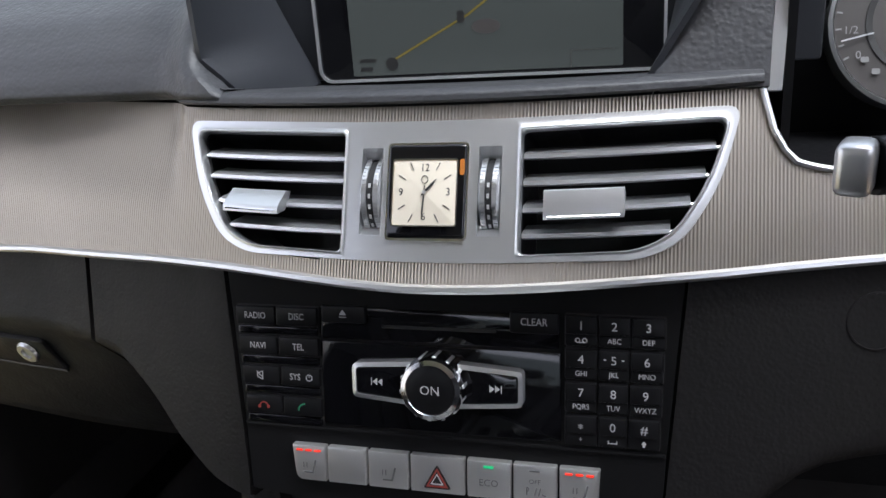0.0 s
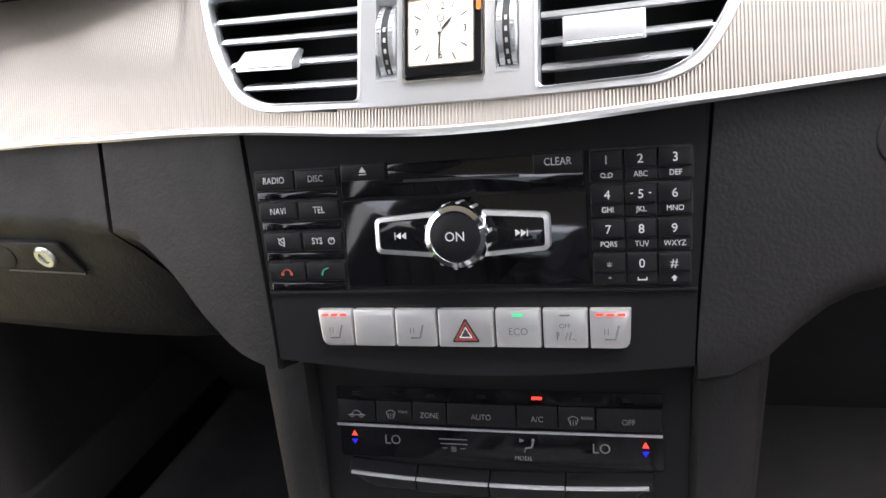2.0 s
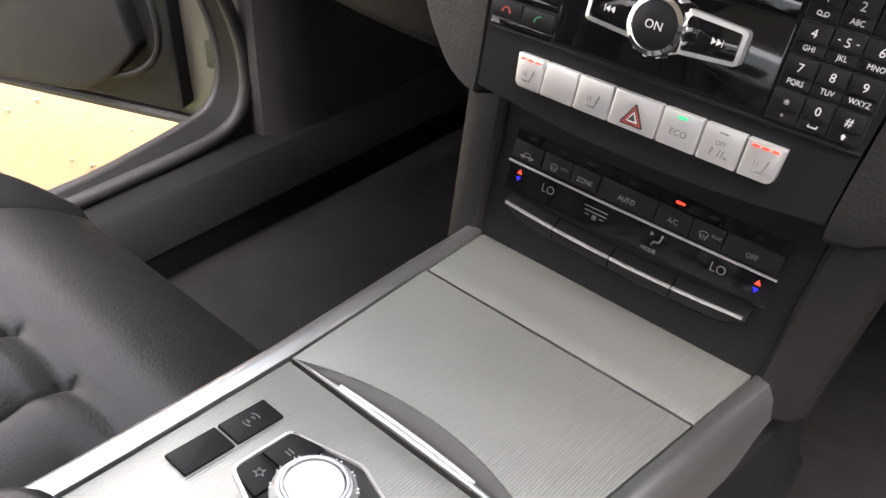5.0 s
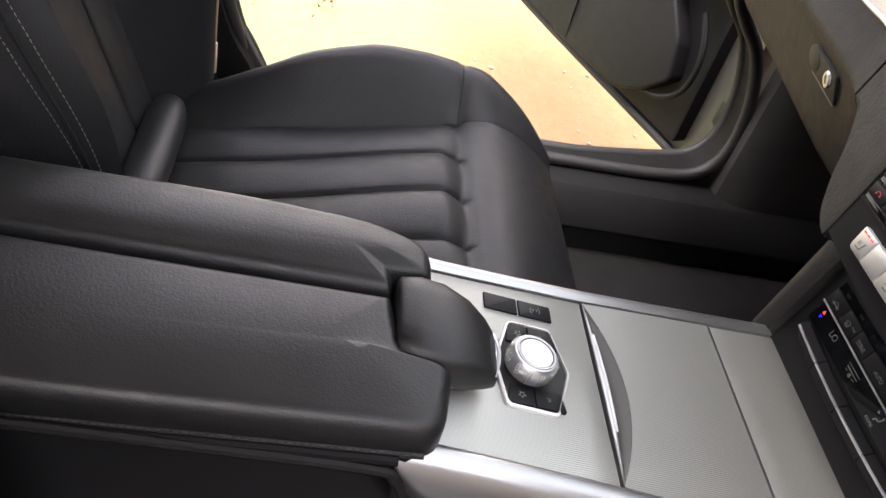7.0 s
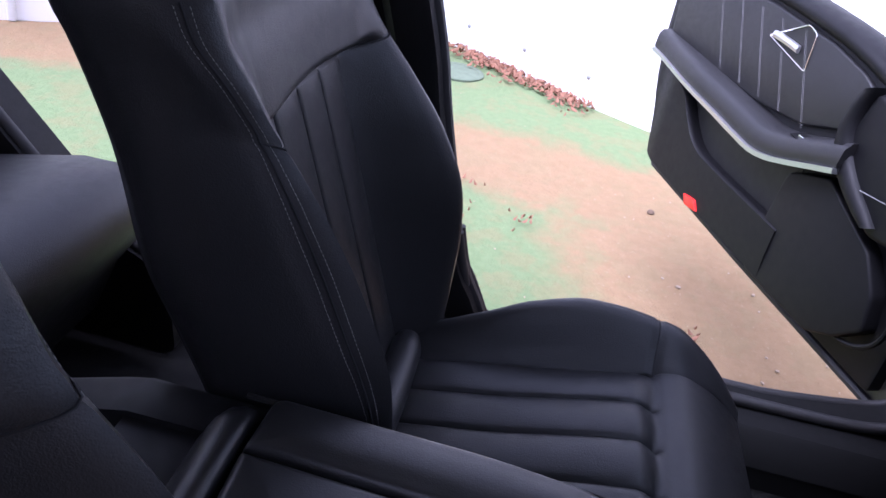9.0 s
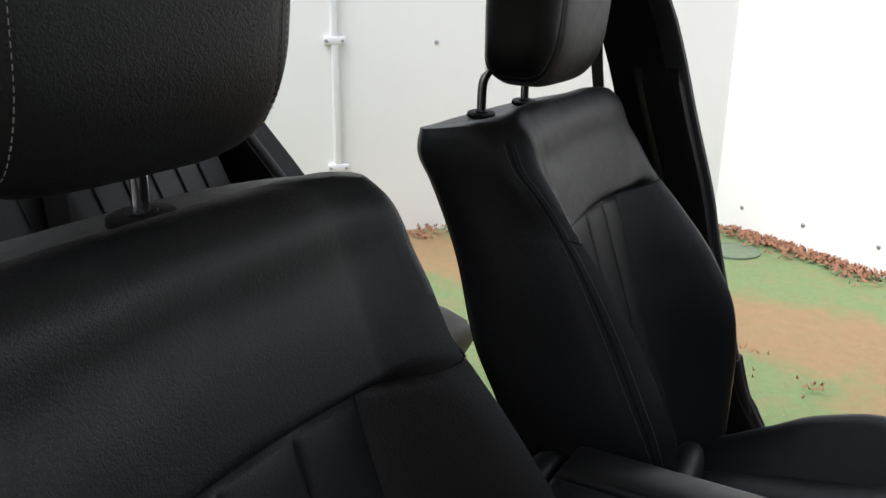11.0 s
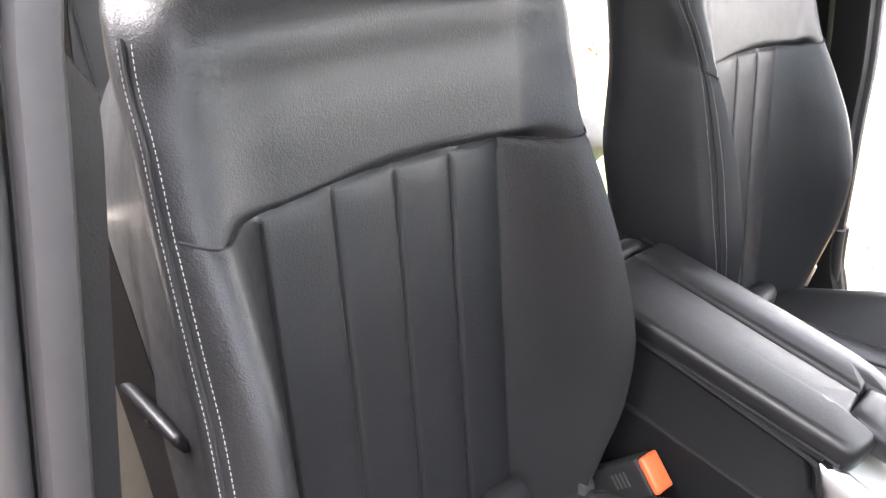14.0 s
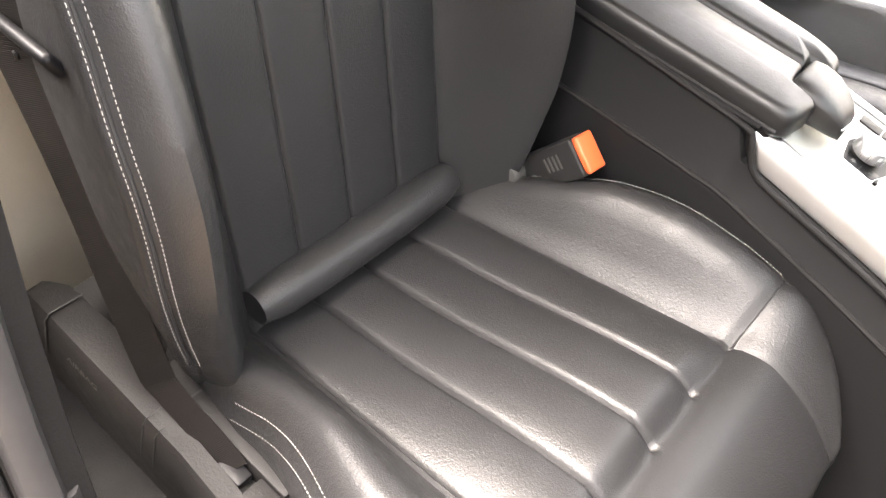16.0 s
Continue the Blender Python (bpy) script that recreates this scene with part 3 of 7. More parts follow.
# raised black oval: the recess's shade is painted on, not hollowed out
part("pull_recess_shade", slab([(-0.047 + 0.017 * math.cos(t), 0.0122 * math.sin(t)) for t in steps(0, 6.02, 24)], -0.002, 0.0021, gm, 0.0004), INK, glove, "raised black oval painted as the shade in the pull recess")
part("keyhole", lathe([(0.003, 0), (0.003, 0.0042)], gm @ pose(0, 0, -0.0022), 16), INK, glove)
part("knee_panel", lower_sheet(0.1215, 0.5, 30), TRIM, dash, "dark grained knee panel")
km = plane_at((0.205, lower_y(0.205, 1.015), 1.015), (1, 0.27, 0), (0, 0.24, 1))
part("round_cover", lathe([(0.014, -0.001), (0.014, 0.0006), (0.0132, 0.0008), (0.013, 0.0002), (0.003, 0.0002)], km, 32), TRIM, dash)

# ---- air vents, clock and thumbwheels in the silver surround ----
for s in (-1, 1):
    side = "passenger" if s < 0 else "driver"
    vent = thing("air_vent", (s * 0.09, 0.83, 1.08), "silver framed air vent with four slats in the dashboard", "air vent", "dashboard vents")
    vo, vh = vent_outline(s), vent_hole(s)
    bead = bmesh.new()
    loops = []
    for f, n in ((0.0, -0.004), (0.0, 0.003), (0.3, 0.003), (0.64, 0.003), (0.7, 0.0031), (0.78, 0.0036), (0.88, 0.0037), (0.96, 0.0031), (1.0, 0.002), (1.0, -0.006)):
        loops.append([bead.verts.new(FM @ Vector((p[0] + (q[0] - p[0]) * f, p[1] + (q[1] - p[1]) * f, n))) for p, q in zip(vo, vh)])
    for la, lb in zip(loops, loops[1:]):
        for i in range(len(la)):
            j = (i + 1) % len(la)
            bead.faces.new((la[i], la[j], lb[j], lb[i]))
    part("vent_frame", bead, SILVER, vent, sharp=60)
    duct = frame_slab([(a * 1.004, b) for a, b in vent_hole(s)], vent_hole(s), -0.05, -0.0035, FM)
    slab(vent_hole(s), -0.052, -0.05, FM, bm=duct)
    part("duct", duct, KEY, vent, "black duct behind the slats")
    heights = (1.0985, 1.0885, 1.0768, 1.0655) if s < 0 else (1.0985, 1.087, 1.0755, 1.0645)
    for k, z in enumerate(heights):
        a, b = hole_reach(s, z)
        rings = []
        for u in steps(a + 0.0005, b - 0.002, 9):
            sec = [(-0.015, 0.0056), (-0.003, 0.0015), (-0.0004, 0.0), (-0.0006, -0.0016), (-0.003, -0.002), (-0.015, 0.0036)]
            rings.append([FM @ Vector((s * u, z + dz, n - 0.001)) for n, dz in sec])
        slat = part("slat", loft(rings), SILVER, vent)
        pin = tube([FM @ Vector((s * (b - 0.002), z - 0.001, -0.003)), FM @ Vector((s * (b + 0.0015), z - 0.001, -0.003))], 0.0009, 6)
        part("pivot", pin, SILVER, vent)
        if k == 2:
            u0, u1 = (0.079, 0.113) if s < 0 else (0.056, 0.092)
            tab = bmesh.new()
            ringsT = [[FM @ Vector((s * u, z + dz, n)) for n, dz in ((((-0.006, 0.006), (0.0068, 0.0064), (0.0076, 0.0057), (0.0084, -0.004), (0.0078, -0.0062), (-0.001, -0.0035))) if s > 0 else ((-0.006, 0.006), (-0.001, 0.0055), (0.0075, -0.0025), (0.0082, -0.0042), (0.0075, -0.0065), (-0.001, -0.0035)))] for u in steps(u0, u1, 6)]
            part("slider_tab", loft(ringsT, bm=tab), SILVER, vent)
            part("tab_line", tube([FM @ Vector((s * u, z - 0.0052, 0.0085)) for u in steps(u0 + 0.002, u1 - 0.002, 5)], 0.0004, 6), CHROME, vent)

surround = thing("vent_surround", (0, 0.82, 1.08), "satin silver centre plate between the air vents", "trim plate")
SLOT = {-1: -0.0290, 1: 0.0300}
def plate_piece(u0, u1, z0, z1):
    """A piece of the plate that leaves the thumbwheel slots free."""
    ring = [(z0, -0.003)] + [(z, 0.003) for z in steps(z0, z1, 6)] + [(z1, -0.003)]
    part("plate", loft([[FM @ Vector((u, z, n)) for z, n in ring] for u in steps(u0, u1, 8)]), SILVER, surround, sharp=60)
for u0, u1 in ((-0.0395, SLOT[-1] - 0.006), (SLOT[-1] + 0.006, SLOT[1] - 0.006), (SLOT[1] + 0.006, 0.0395)):
    plate_piece(u0, u1, 1.0522, 1.1135)
for u in SLOT.values():
    plate_piece(u - 0.006, u + 0.006, 1.0522, 1.0628)
    plate_piece(u - 0.006, u + 0.006, 1.1022, 1.1135)
for s, u in SLOT.items():
    wheel = thing("vent_thumbwheel", (u, 0.82, 1.084), "ridged chrome and black vent thumbwheel", "thumbwheel", "vent thumbwheels")
    part("pocket", frame_slab(rrect(u - 0.0061, 1.0627, u + 0.0061, 1.1023, 0.0008), rrect(u - 0.0055, 1.0633, u + 0.0055, 1.1017, 0.0006), -0.006, 0.0033, FM), SILVER, wheel)
    for z0, z1 in ((1.0633, 1.0690), (1.1017, 1.0958)):
        # concave scoops above and below the wheel
        scoop = loft([[FM @ Vector((u + du, z0 + (z1 - z0) * k, 0.0028 - 0.0062 * math.sin(k * 1.571))) for k in steps(0, 1, 7)] + [FM @ Vector((u + du, z1, -0.0055)), FM @ Vector((u + du, z0, -0.0055))] for du in steps(-0.0055, 0.0055, 5)])
        part("scoop", scoop, SILVER, wheel)
    part("pocket_floor", slab(rrect(u - 0.0055, 1.0633, u + 0.0055, 1.1017, 0.0004), -0.0066, -0.006, FM), INK, wheel)
    c = FM @ Vector((u, 1.0823, -0.0145))
    wm = plane_at(c, (0, 1, 0), (0, 0, 1))
    part("rim", lathe([(0.010, -0.0049), (0.0199, -0.0049), (0.0210, -0.0041), (0.0210, -0.0019), (0.0204, -0.0016), (0.0204, 0.0016), (0.0210, 0.0019), (0.0210, 0.0041), (0.0199, 0.0049), (0.010, 0.0049)], wm, 60), SILVER, wheel)
    part("band", lathe([(0.010, -0.0016), (0.0206, -0.0016), (0.0206, 0.0016), (0.010, 0.0016)], wm, 60), INK, wheel)
    ticks = bmesh.new()
    for k in range(60):
        a = 2 * math.pi * k / 60
        for dx in (-0.003, 0.003):
            q = c + Vector((dx, 0.0211 * math.cos(a), 0.0211 * math.sin(a)))
            rbox(-0.0009, -0.00035, -0.00025, 0.0009, 0.00035, 0.00025, 0, m=Matrix.Translation(q) @ Matrix.Rotation(a, 4, "X"), bm=ticks)
    part("knurling", ticks, SILVER, wheel)
    for k in (-0.66, -0.41, -0.16, 0.09, 0.34, 0.59):
        q = c + Vector((0, -0.0207 * math.cos(k), 0.0207 * math.sin(k)))
        part("pointer_mark", rbox(-0.0006, -0.0002, -0.0011, 0.0006, 0.0002, 0.0011, 0, m=Matrix.Translation(q) @ Matrix.Rotation(-k, 4, "X")), WHITE, wheel)

clock = thing("analogue_clock", (0, 0.82, 1.08), "square cream faced dashboard clock in a black bezel", "clock")
part("bezel", slab(rrect(-0.0195, 1.0622, 0.0192, 1.1025, 0.0016), 0.002, 0.0062, FM, 0.0012, 3), GLOSS, clock, "piano black bezel")
part("bezel_edging", frame_slab(rrect(-0.0204, 1.0612, 0.0201, 1.1035, 0.002), rrect(-0.0193, 1.0624, 0.019, 1.1023, 0.0016), 0.002, 0.0045, FM), CHROME, clock)
FC = (-0.0006, 1.0817)
part("dial", slab(rrect(-0.0163, 1.0675, 0.0151, 1.0957, 0.001), 0.0058, 0.0066, FM, 0.0002), CREAM, clock, "cream clock dial")
part("dial_edging", frame_slab(rrect(-0.0168, 1.067, 0.0156, 1.0962, 0.0013), rrect(-0.0162, 1.0676, 0.015, 1.0956, 0.001), 0.0058, 0.0070, FM), CHROME, clock)
for w, du, dv in (("12", 0, 0.0105), ("3", 0.0117, 0), ("9", -0.0117, 0), ("6", 0, -0.0105)):
    letters(w, FC[0] + du, FC[1] + dv, 0.0033, FM, 0.0068, clock, INK, "numeral")
pieces = []
for h in (1, 2, 4, 5, 7, 8, 10, 11):
    a = radians(90 - 30 * h)
    k = 0.0128 / max(abs(math.cos(a)), abs(math.sin(a)))
    pieces.append(bar(FC[0] + math.cos(a) * k * 0.74, FC[1] + math.sin(a) * k * 0.74, FC[0] + math.cos(a) * k, FC[1] + math.sin(a) * k, 0.00035))
marks(pieces, FM, 0.0068, clock, INK, "hour_marks")
marks([arc(FC[0], FC[1] + 0.0055, 0.0016, 0, 358, 0.0003, 24)] , FM, 0.0068, clock, INK, "emblem")
a = radians(90 - 46)
part("hour_hand", slab([(FC[0] + math.cos(a) * r + math.sin(a) * w, FC[1] + math.sin(a) * r - math.cos(a) * w) for r, w in ((-0.002, -0.0003), (-0.002, 0.0003), (0.005, 0.0006), (0.0085, 0.0), (0.005, -0.0006))], 0.0069, 0.0071, FM), INK, clock)
a = radians(90 - 184)
part("minute_hand", slab([(FC[0] + math.cos(a) * r + math.sin(a) * w, FC[1] + math.sin(a) * r - math.cos(a) * w) for r, w in ((-0.003, -0.0002), (-0.003, 0.0002), (0.008, 0.0004), (0.012, 0.0), (0.008, -0.0004))], 0.0072, 0.0074, FM), INK, clock)
part("hub", lathe([(0.0009, 0), (0.0009, 0.0008)], plane_at(FM @ Vector((FC[0], FC[1], 0.007)), (1, 0, 0), (0, 0.447, 0.894)), 12), SILVER, clock)
# amber reflection on the glossy bezel, painted as a coloured patch
part("side_reflection", slab(rrect(0.0163, 1.089, 0.0186, 1.096, 0.001), 0.006, 0.0065, FM), AMBER, clock)

# ---- display in its recess ----
display = thing("dashboard_display", (0, 0.937, 1.13), "silver rimmed navigation display showing a dark map view", "screen")
DM = plane_at((0.005, 0.936, 1.12), (1, 0, 0), (0, 0.05, 1))
part("casing", slab(rrect(-0.103, 0.0, 0.104, 0.13, 0.008), -0.006, 0.004, DM, 0.002), GLOSS, display)
part("rim", frame_slab(rrect(-0.1035, -0.0005, 0.1045, 0.1305, 0.0085), rrect(-0.1018, 0.0012, 0.1028, 0.1288, 0.007), -0.004, 0.0052, DM), SILVER, display)
part("picture", slab(rrect(-0.081, 0.003, 0.081, 0.112, 0.001), 0.0036, 0.0043, DM), SCREEN, display, "dim grey-green lit display picture")
guide = bmesh.new()
slab(bar(-0.055, 0.0115, -0.006, 0.036, 0.0011), 0.0043, 0.0046, DM, bm=guide)
slab(bar(-0.007, 0.0355, 0.03, 0.06, 0.0011), 0.0043, 0.0046, DM, bm=guide)
part("guide_line", guide, YELLOW, display)
marks([rrect(-0.0135, 0.031, -0.009, 0.038, 0.0015)], DM, 0.0049, display, INK, "car_symbol")
marks([[(0.0035 + 0.0085 * math.cos(t), 0.0285 + 0.0042 * math.sin(t)) for t in steps(0, 6.2, 24)]], DM, 0.0047, display, GAUGE, "oval_symbol")
marks([bar(-0.076, 0.012, -0.0655, 0.012, 0.0022), bar(-0.076, 0.007, -0.068, 0.007, 0.0025), [(-0.0555 + 0.004 * math.cos(t), 0.0095 + 0.004 * math.sin(t)) for t in steps(0, 6.2, 16)]], DM, 0.0047, display, INK, "caption_bars")
marks([bar(0.052, 0.0125, 0.0765, 0.0125, 0.0004), bar(0.052, 0.003, 0.052, 0.0125, 0.0004)], DM, 0.0047, display, GAUGE, "picture_box")

# ---- instruments and stalk on the driver's side ----
cluster = thing("instrument_cluster", (0.3, 0.97, 1.1), "dark instrument recess with a silver ringed fuel gauge", "gauge cluster")
part("back_plate", rbox(0.162, 0.985, 1.06, 0.5, 0.992, 1.28, 0.002), KEY, cluster)
part("recess_floor", sheet(lambda x, t: (x, fascia_y(x, 1.083) + 0.002 + (0.985 - fascia_y(x, 1.083)) * t, 1.082 - 0.012 * t), steps(0.17, 0.5, 16), steps(0, 1, 4), 0.003), KEY, cluster)
part("recess_side", sheet(lambda t, z: (0.166 + 0.004 * t, 0.868 + 0.118 * t, z), steps(0, 1, 6), steps(1.075, 1.28, 8), 0.004), KEY, cluster)
GM = plane_at((0.241, 0.955, 1.136), (1, 0, 0), (0, 0.3, 1))
gauge = part("gauge", lathe([(0.046, -0.02), (0.0475, 0.0), (0.0475, 0.004), (0.0455, 0.005), (0.0445, 0.002)], GM, 64), SILVER, cluster, "silver gauge ring")
part("gauge_face", lathe([(0.0445, 0.0), (0.0445, 0.003), (0.029, 0.0034)], GM, 64), GAUGE, gauge)
part("gauge_centre", lathe([(0.029, 0.002), (0.029, 0.0042), (0.024, 0.003)], GM, 48), INK, gauge)
for w, a, r in (("1", 152, 0.036), ("1/2", 186, 0.0365), ("0", 208, 0.0365)):
    letters(w, r * math.cos(radians(a)), r * math.sin(radians(a)), 0.0042, GM, 0.0046, gauge, DIMPRINT, "numeral")
part("needle", slab(bar(0.026 * math.cos(radians(193)), 0.026 * math.sin(radians(193)), 0.042 * math.cos(radians(193)), 0.042 * math.sin(radians(193)), 0.0008), 0.0052, 0.0056, GM), SILVER, gauge)
marks([arc(0, 0, 0.0425, a - 0.6, a + 0.6, 0.003, 3) for a in (140, 150, 160, 172, 184, 196, 206)] + [rrect(0.035 * math.cos(radians(a)) - 0.002, 0.035 * math.sin(radians(a)) - 0.0015, 0.035 * math.cos(radians(a)) + 0.002, 0.035 * math.sin(radians(a)) + 0.0015, 0.0008) for a in (214, 228)], GM, 0.0046, gauge, DIMPRINT, "scale")

stalk = thing("indicator_stalk", (0.3, 0.74, 1.12), "black control stalk with a silver end cap", "stalk")
part("arm", tube(curve([(0.164, 0.702, 1.1265), (0.2, 0.715, 1.125), (0.26, 0.74, 1.12), (0.34, 0.775, 1.11)], 14), [0.0082] * 5 + [0.009] * 9, 16), KEY, stalk)
bm = rbox(-0.0065, -0.0075, -0.004, 0.0065, 0.0075, 0.006, 0.0028, 3, m=plane_at((0.158, 0.7005, 1.1268), (0.35, 0.94, 0), (0, 0, 1)))
part("end_cap", bm, SILVER, stalk, "silver end cap")
part("column", rbox(0.30, 0.74, 1.0, 0.46, 0.95, 1.09, 0.02), SMOOTH, stalk)

# ---- radio unit ----
RM = plane_at((0, 0.817, 1.021), (1, 0, 0), (0, 0.2334, 0.9724))
def rz(z):
    return (z - 1.021) / 0.9724
radio = thing("radio_unit", (0, 0.81, 0.97), "black car radio with keypad and chrome ringed knob", "car radio")
bot = [(0.1104 - 0.2198 * k / 14, rz(0.9195 - 0.007 * math.sin(math.pi * k / 14))) for k in range(15)]
part("housing", slab([(-0.1187, rz(1.046)), (-0.1114, rz(0.956))] + bot[::-1] + [(0.1124, rz(0.956)), (0.1197, rz(1.046))], -0.05, 0.0, RM), SMOOTH, radio)
part("ledge", slab([(-0.1112, rz(0.9572)), (0.1122, rz(0.9572)), (0.1120, rz(0.9555)), (-0.1110, rz(0.9555))], -0.002, 0.0016, RM, 0.0006), SMOOTH, radio)
part("display_glass", slab(rrect(-0.0642, rz(0.9592), 0.0625, rz(1.0035), 0.0015), -0.002, 0.0008, RM, 0.0003), GLOSS, radio, "glossy black display")
part("disc_slot", slab(rrect(-0.0642, rz(1.0048), 0.0612, rz(1.0215), 0.0012), -0.002, 0.0006, RM, 0.0003), GLOSS, radio)
part("slot_line", slab(rrect(-0.03, rz(1.0115), 0.03, rz(1.013), 0.0005), 0.0004, 0.0009, RM), INK, radio)


def key(u0, z0, u1, z1, proud, parent, material=KEY, m=RM, r=0.0008, name="key", base=0.0, label="", to=rz):
    return part(name, slab(rrect(u0, to(z0), u1, to(z1), r, 3), -0.001, proud, m, 0.0006), material, parent, label)


left = [("RADIO", "DISC"), ("NAVI", "TEL"), (None, "SYS"), (None, None)]
for i, row in enumerate(left):
    zt = 1.0205 - 0.016 * i
    sh = 0.0012 * i
    part("key_well", slab(rrect(-0.1137 + sh, rz(zt - 0.0152), -0.0653 + 0.0003 * i, rz(zt + 0.0007), 0.0012), -0.001, 0.0003, RM), INK, radio)
    for j, w in enumerate(row):
        a = (-0.1132 + sh, -0.0902 + sh * 0.6) if j == 0 else (-0.0893 + sh * 0.6, -0.0658 + 0.0003 * i)
        k = key(a[0], zt - 0.0098, a[1], zt, 0.0026, radio)
        cu, cz = (a[0] + a[1]) / 2 - (0.003 if w == "SYS" else 0), zt - 0.0049
        if w:
            letters(w, cu, rz(cz), 0.0036, RM, 0.0028, k, wide=0.82)
        if w == "SYS":
            marks([arc(cu + 0.0082, rz(cz), 0.0017, 0, 358, 0.0004, 20), bar(cu + 0.0082, rz(cz), cu + 0.0082, rz(cz) + 0.0012, 0.0003)], RM, 0.0028, k)
        if i == 2 and j == 0:
            marks([bar(cu - 0.002, rz(cz) - 0.0009, cu - 0.002, rz(cz) + 0.0009, 0.0004), bar(cu - 0.002, rz(cz) - 0.0009, cu + 0.001, rz(cz) - 0.0023, 0.0004), bar(cu - 0.002, rz(cz) + 0.0009, cu + 0.001, rz(cz) + 0.0023, 0.0004),
                   bar(cu + 0.001, rz(cz) - 0.0023, cu + 0.001, rz(cz) + 0.0023, 0.0004), bar(cu - 0.0026, rz(cz) + 0.0022, cu + 0.0012, rz(cz) - 0.0014, 0.0003)], RM, 0.0028, k)
        if i == 3:
            if j == 0:
                marks([arc(cu, rz(cz) - 0.0012, 0.0026, 20, 160, 0.0007), rrect(cu - 0.0034, rz(cz) - 0.0018, cu - 0.0018, rz(cz) - 0.0002, 0.0003), rrect(cu + 0.0018, rz(cz) - 0.0018, cu + 0.0034, rz(cz) - 0.0002, 0.0003)], RM, 0.0028, k, REDMARK)
            else:
                marks([arc(cu + 0.0014, rz(cz) - 0.0018, 0.0036, 85, 185, 0.0008)], RM, 0.0028, k, GREENMARK)
    part("gloss_bar", slab(rrect(-0.1125 + sh, rz(zt - 0.0148), -0.0662 + 0.0003 * i, rz(zt - 0.0106), 0.0008), -0.001, 0.0016, RM, 0.0005), GLOSS, radio)
k = key(-0.0632, 1.0135, -0.0385, 1.0222, 0.0024, radio)
marks([[(-0.053, rz(1.0176)), (-0.049, rz(1.0176)), (-0.051, rz(1.0204))], bar(-0.053, rz(1.0166), -0.049, rz(1.0166), 0.0005)], RM, 0.0026, k)
k = key(0.0372, 1.0125, 0.0612, 1.0226, 0.0024, radio)
letters("CLEAR", 0.0492, rz(1.018), 0.0038, RM, 0.0026, k, wide=0.85)
pad_words = [("1", None), ("2", "ABC"), ("3", "DEF"), ("4", "GHI"), ("5", "JKL"), ("6", "MNO"), ("7", "PQRS"), ("8", "TUV"), ("9", "WXYZ"), ("*", "+"), ("0", None), ("#", None)]
for i, (w, sub) in enumerate(pad_words):
    r, c = divmod(i, 3)
    zt = 1.0222 - 0.0161 * r
    sh = 0.0006 * r
    u0 = (0.0643, 0.0803, 0.0957)[c] - sh * (c == 2) * 0.6
    u1 = (0.0798, 0.0952, 0.1112)[c] - sh * (0.5 if c == 1 else 1.0 if c == 2 else 0)
    if c == 0:
        part("key_well", slab(rrect(0.0638, rz(zt - 0.0152), 0.1117 - sh, rz(zt + 0.0006), 0.0012), -0.001, 0.0003, RM), INK, radio)
    k = key(u0, zt - 0.0146, u1, zt, 0.0024, radio)
    cu = (u0 + u1) / 2
    part("upper_face", slab(rrect(u0 + 0.0002, rz(zt - 0.0088), u1 - 0.0002, rz(zt - 0.0002), 0.0007, 3), 0.001, 0.0032, RM, 0.0006), KEY, k)
    letters(w, cu, rz(zt - (0.0048 if w != "*" else 0.0062)), 0.0043, RM, 0.0034, k, name="numeral")
    if sub:
        letters(sub, cu, rz(zt - 0.0117), 0.0027, RM, 0.0026, k, wide=0.9)
    if w == "1":
        marks([arc(cu - 0.0017, rz(zt - 0.0117), 0.001, 0, 358, 0.0004), arc(cu + 0.0017, rz(zt - 0.0117), 0.001, 0, 358, 0.0004), bar(cu - 0.0017, rz(zt - 0.0127), cu + 0.0017, rz(zt - 0.0127), 0.0004)], RM, 0.0026, k)
    if w == "0":
        marks([bar(cu - 0.002, rz(zt - 0.0125), cu + 0.002, rz(zt - 0.0125), 0.0005), bar(cu - 0.002, rz(zt - 0.0128), cu - 0.002, rz(zt - 0.0112), 0.0005), bar(cu + 0.002, rz(zt - 0.0128), cu + 0.002, rz(zt - 0.0112), 0.0005)], RM, 0.0026, k)
    if w == "#":
        marks([[(cu - 0.0014, rz(zt - 0.0118)), (cu + 0.0014, rz(zt - 0.0118)), (cu, rz(zt - 0.0104))], rrect(cu - 0.0006, rz(zt - 0.0132), cu + 0.0006, rz(zt - 0.0118), 0.0001)], RM, 0.0026, k)
    if w == "5":
        marks([rrect(cu - 0.0048, rz(zt - 0.0045), cu - 0.0036, rz(zt - 0.004), 0.0001), rrect(cu + 0.0036, rz(zt - 0.0045), cu + 0.0048, rz(zt - 0.004), 0.0001)], RM, 0.0034, k)

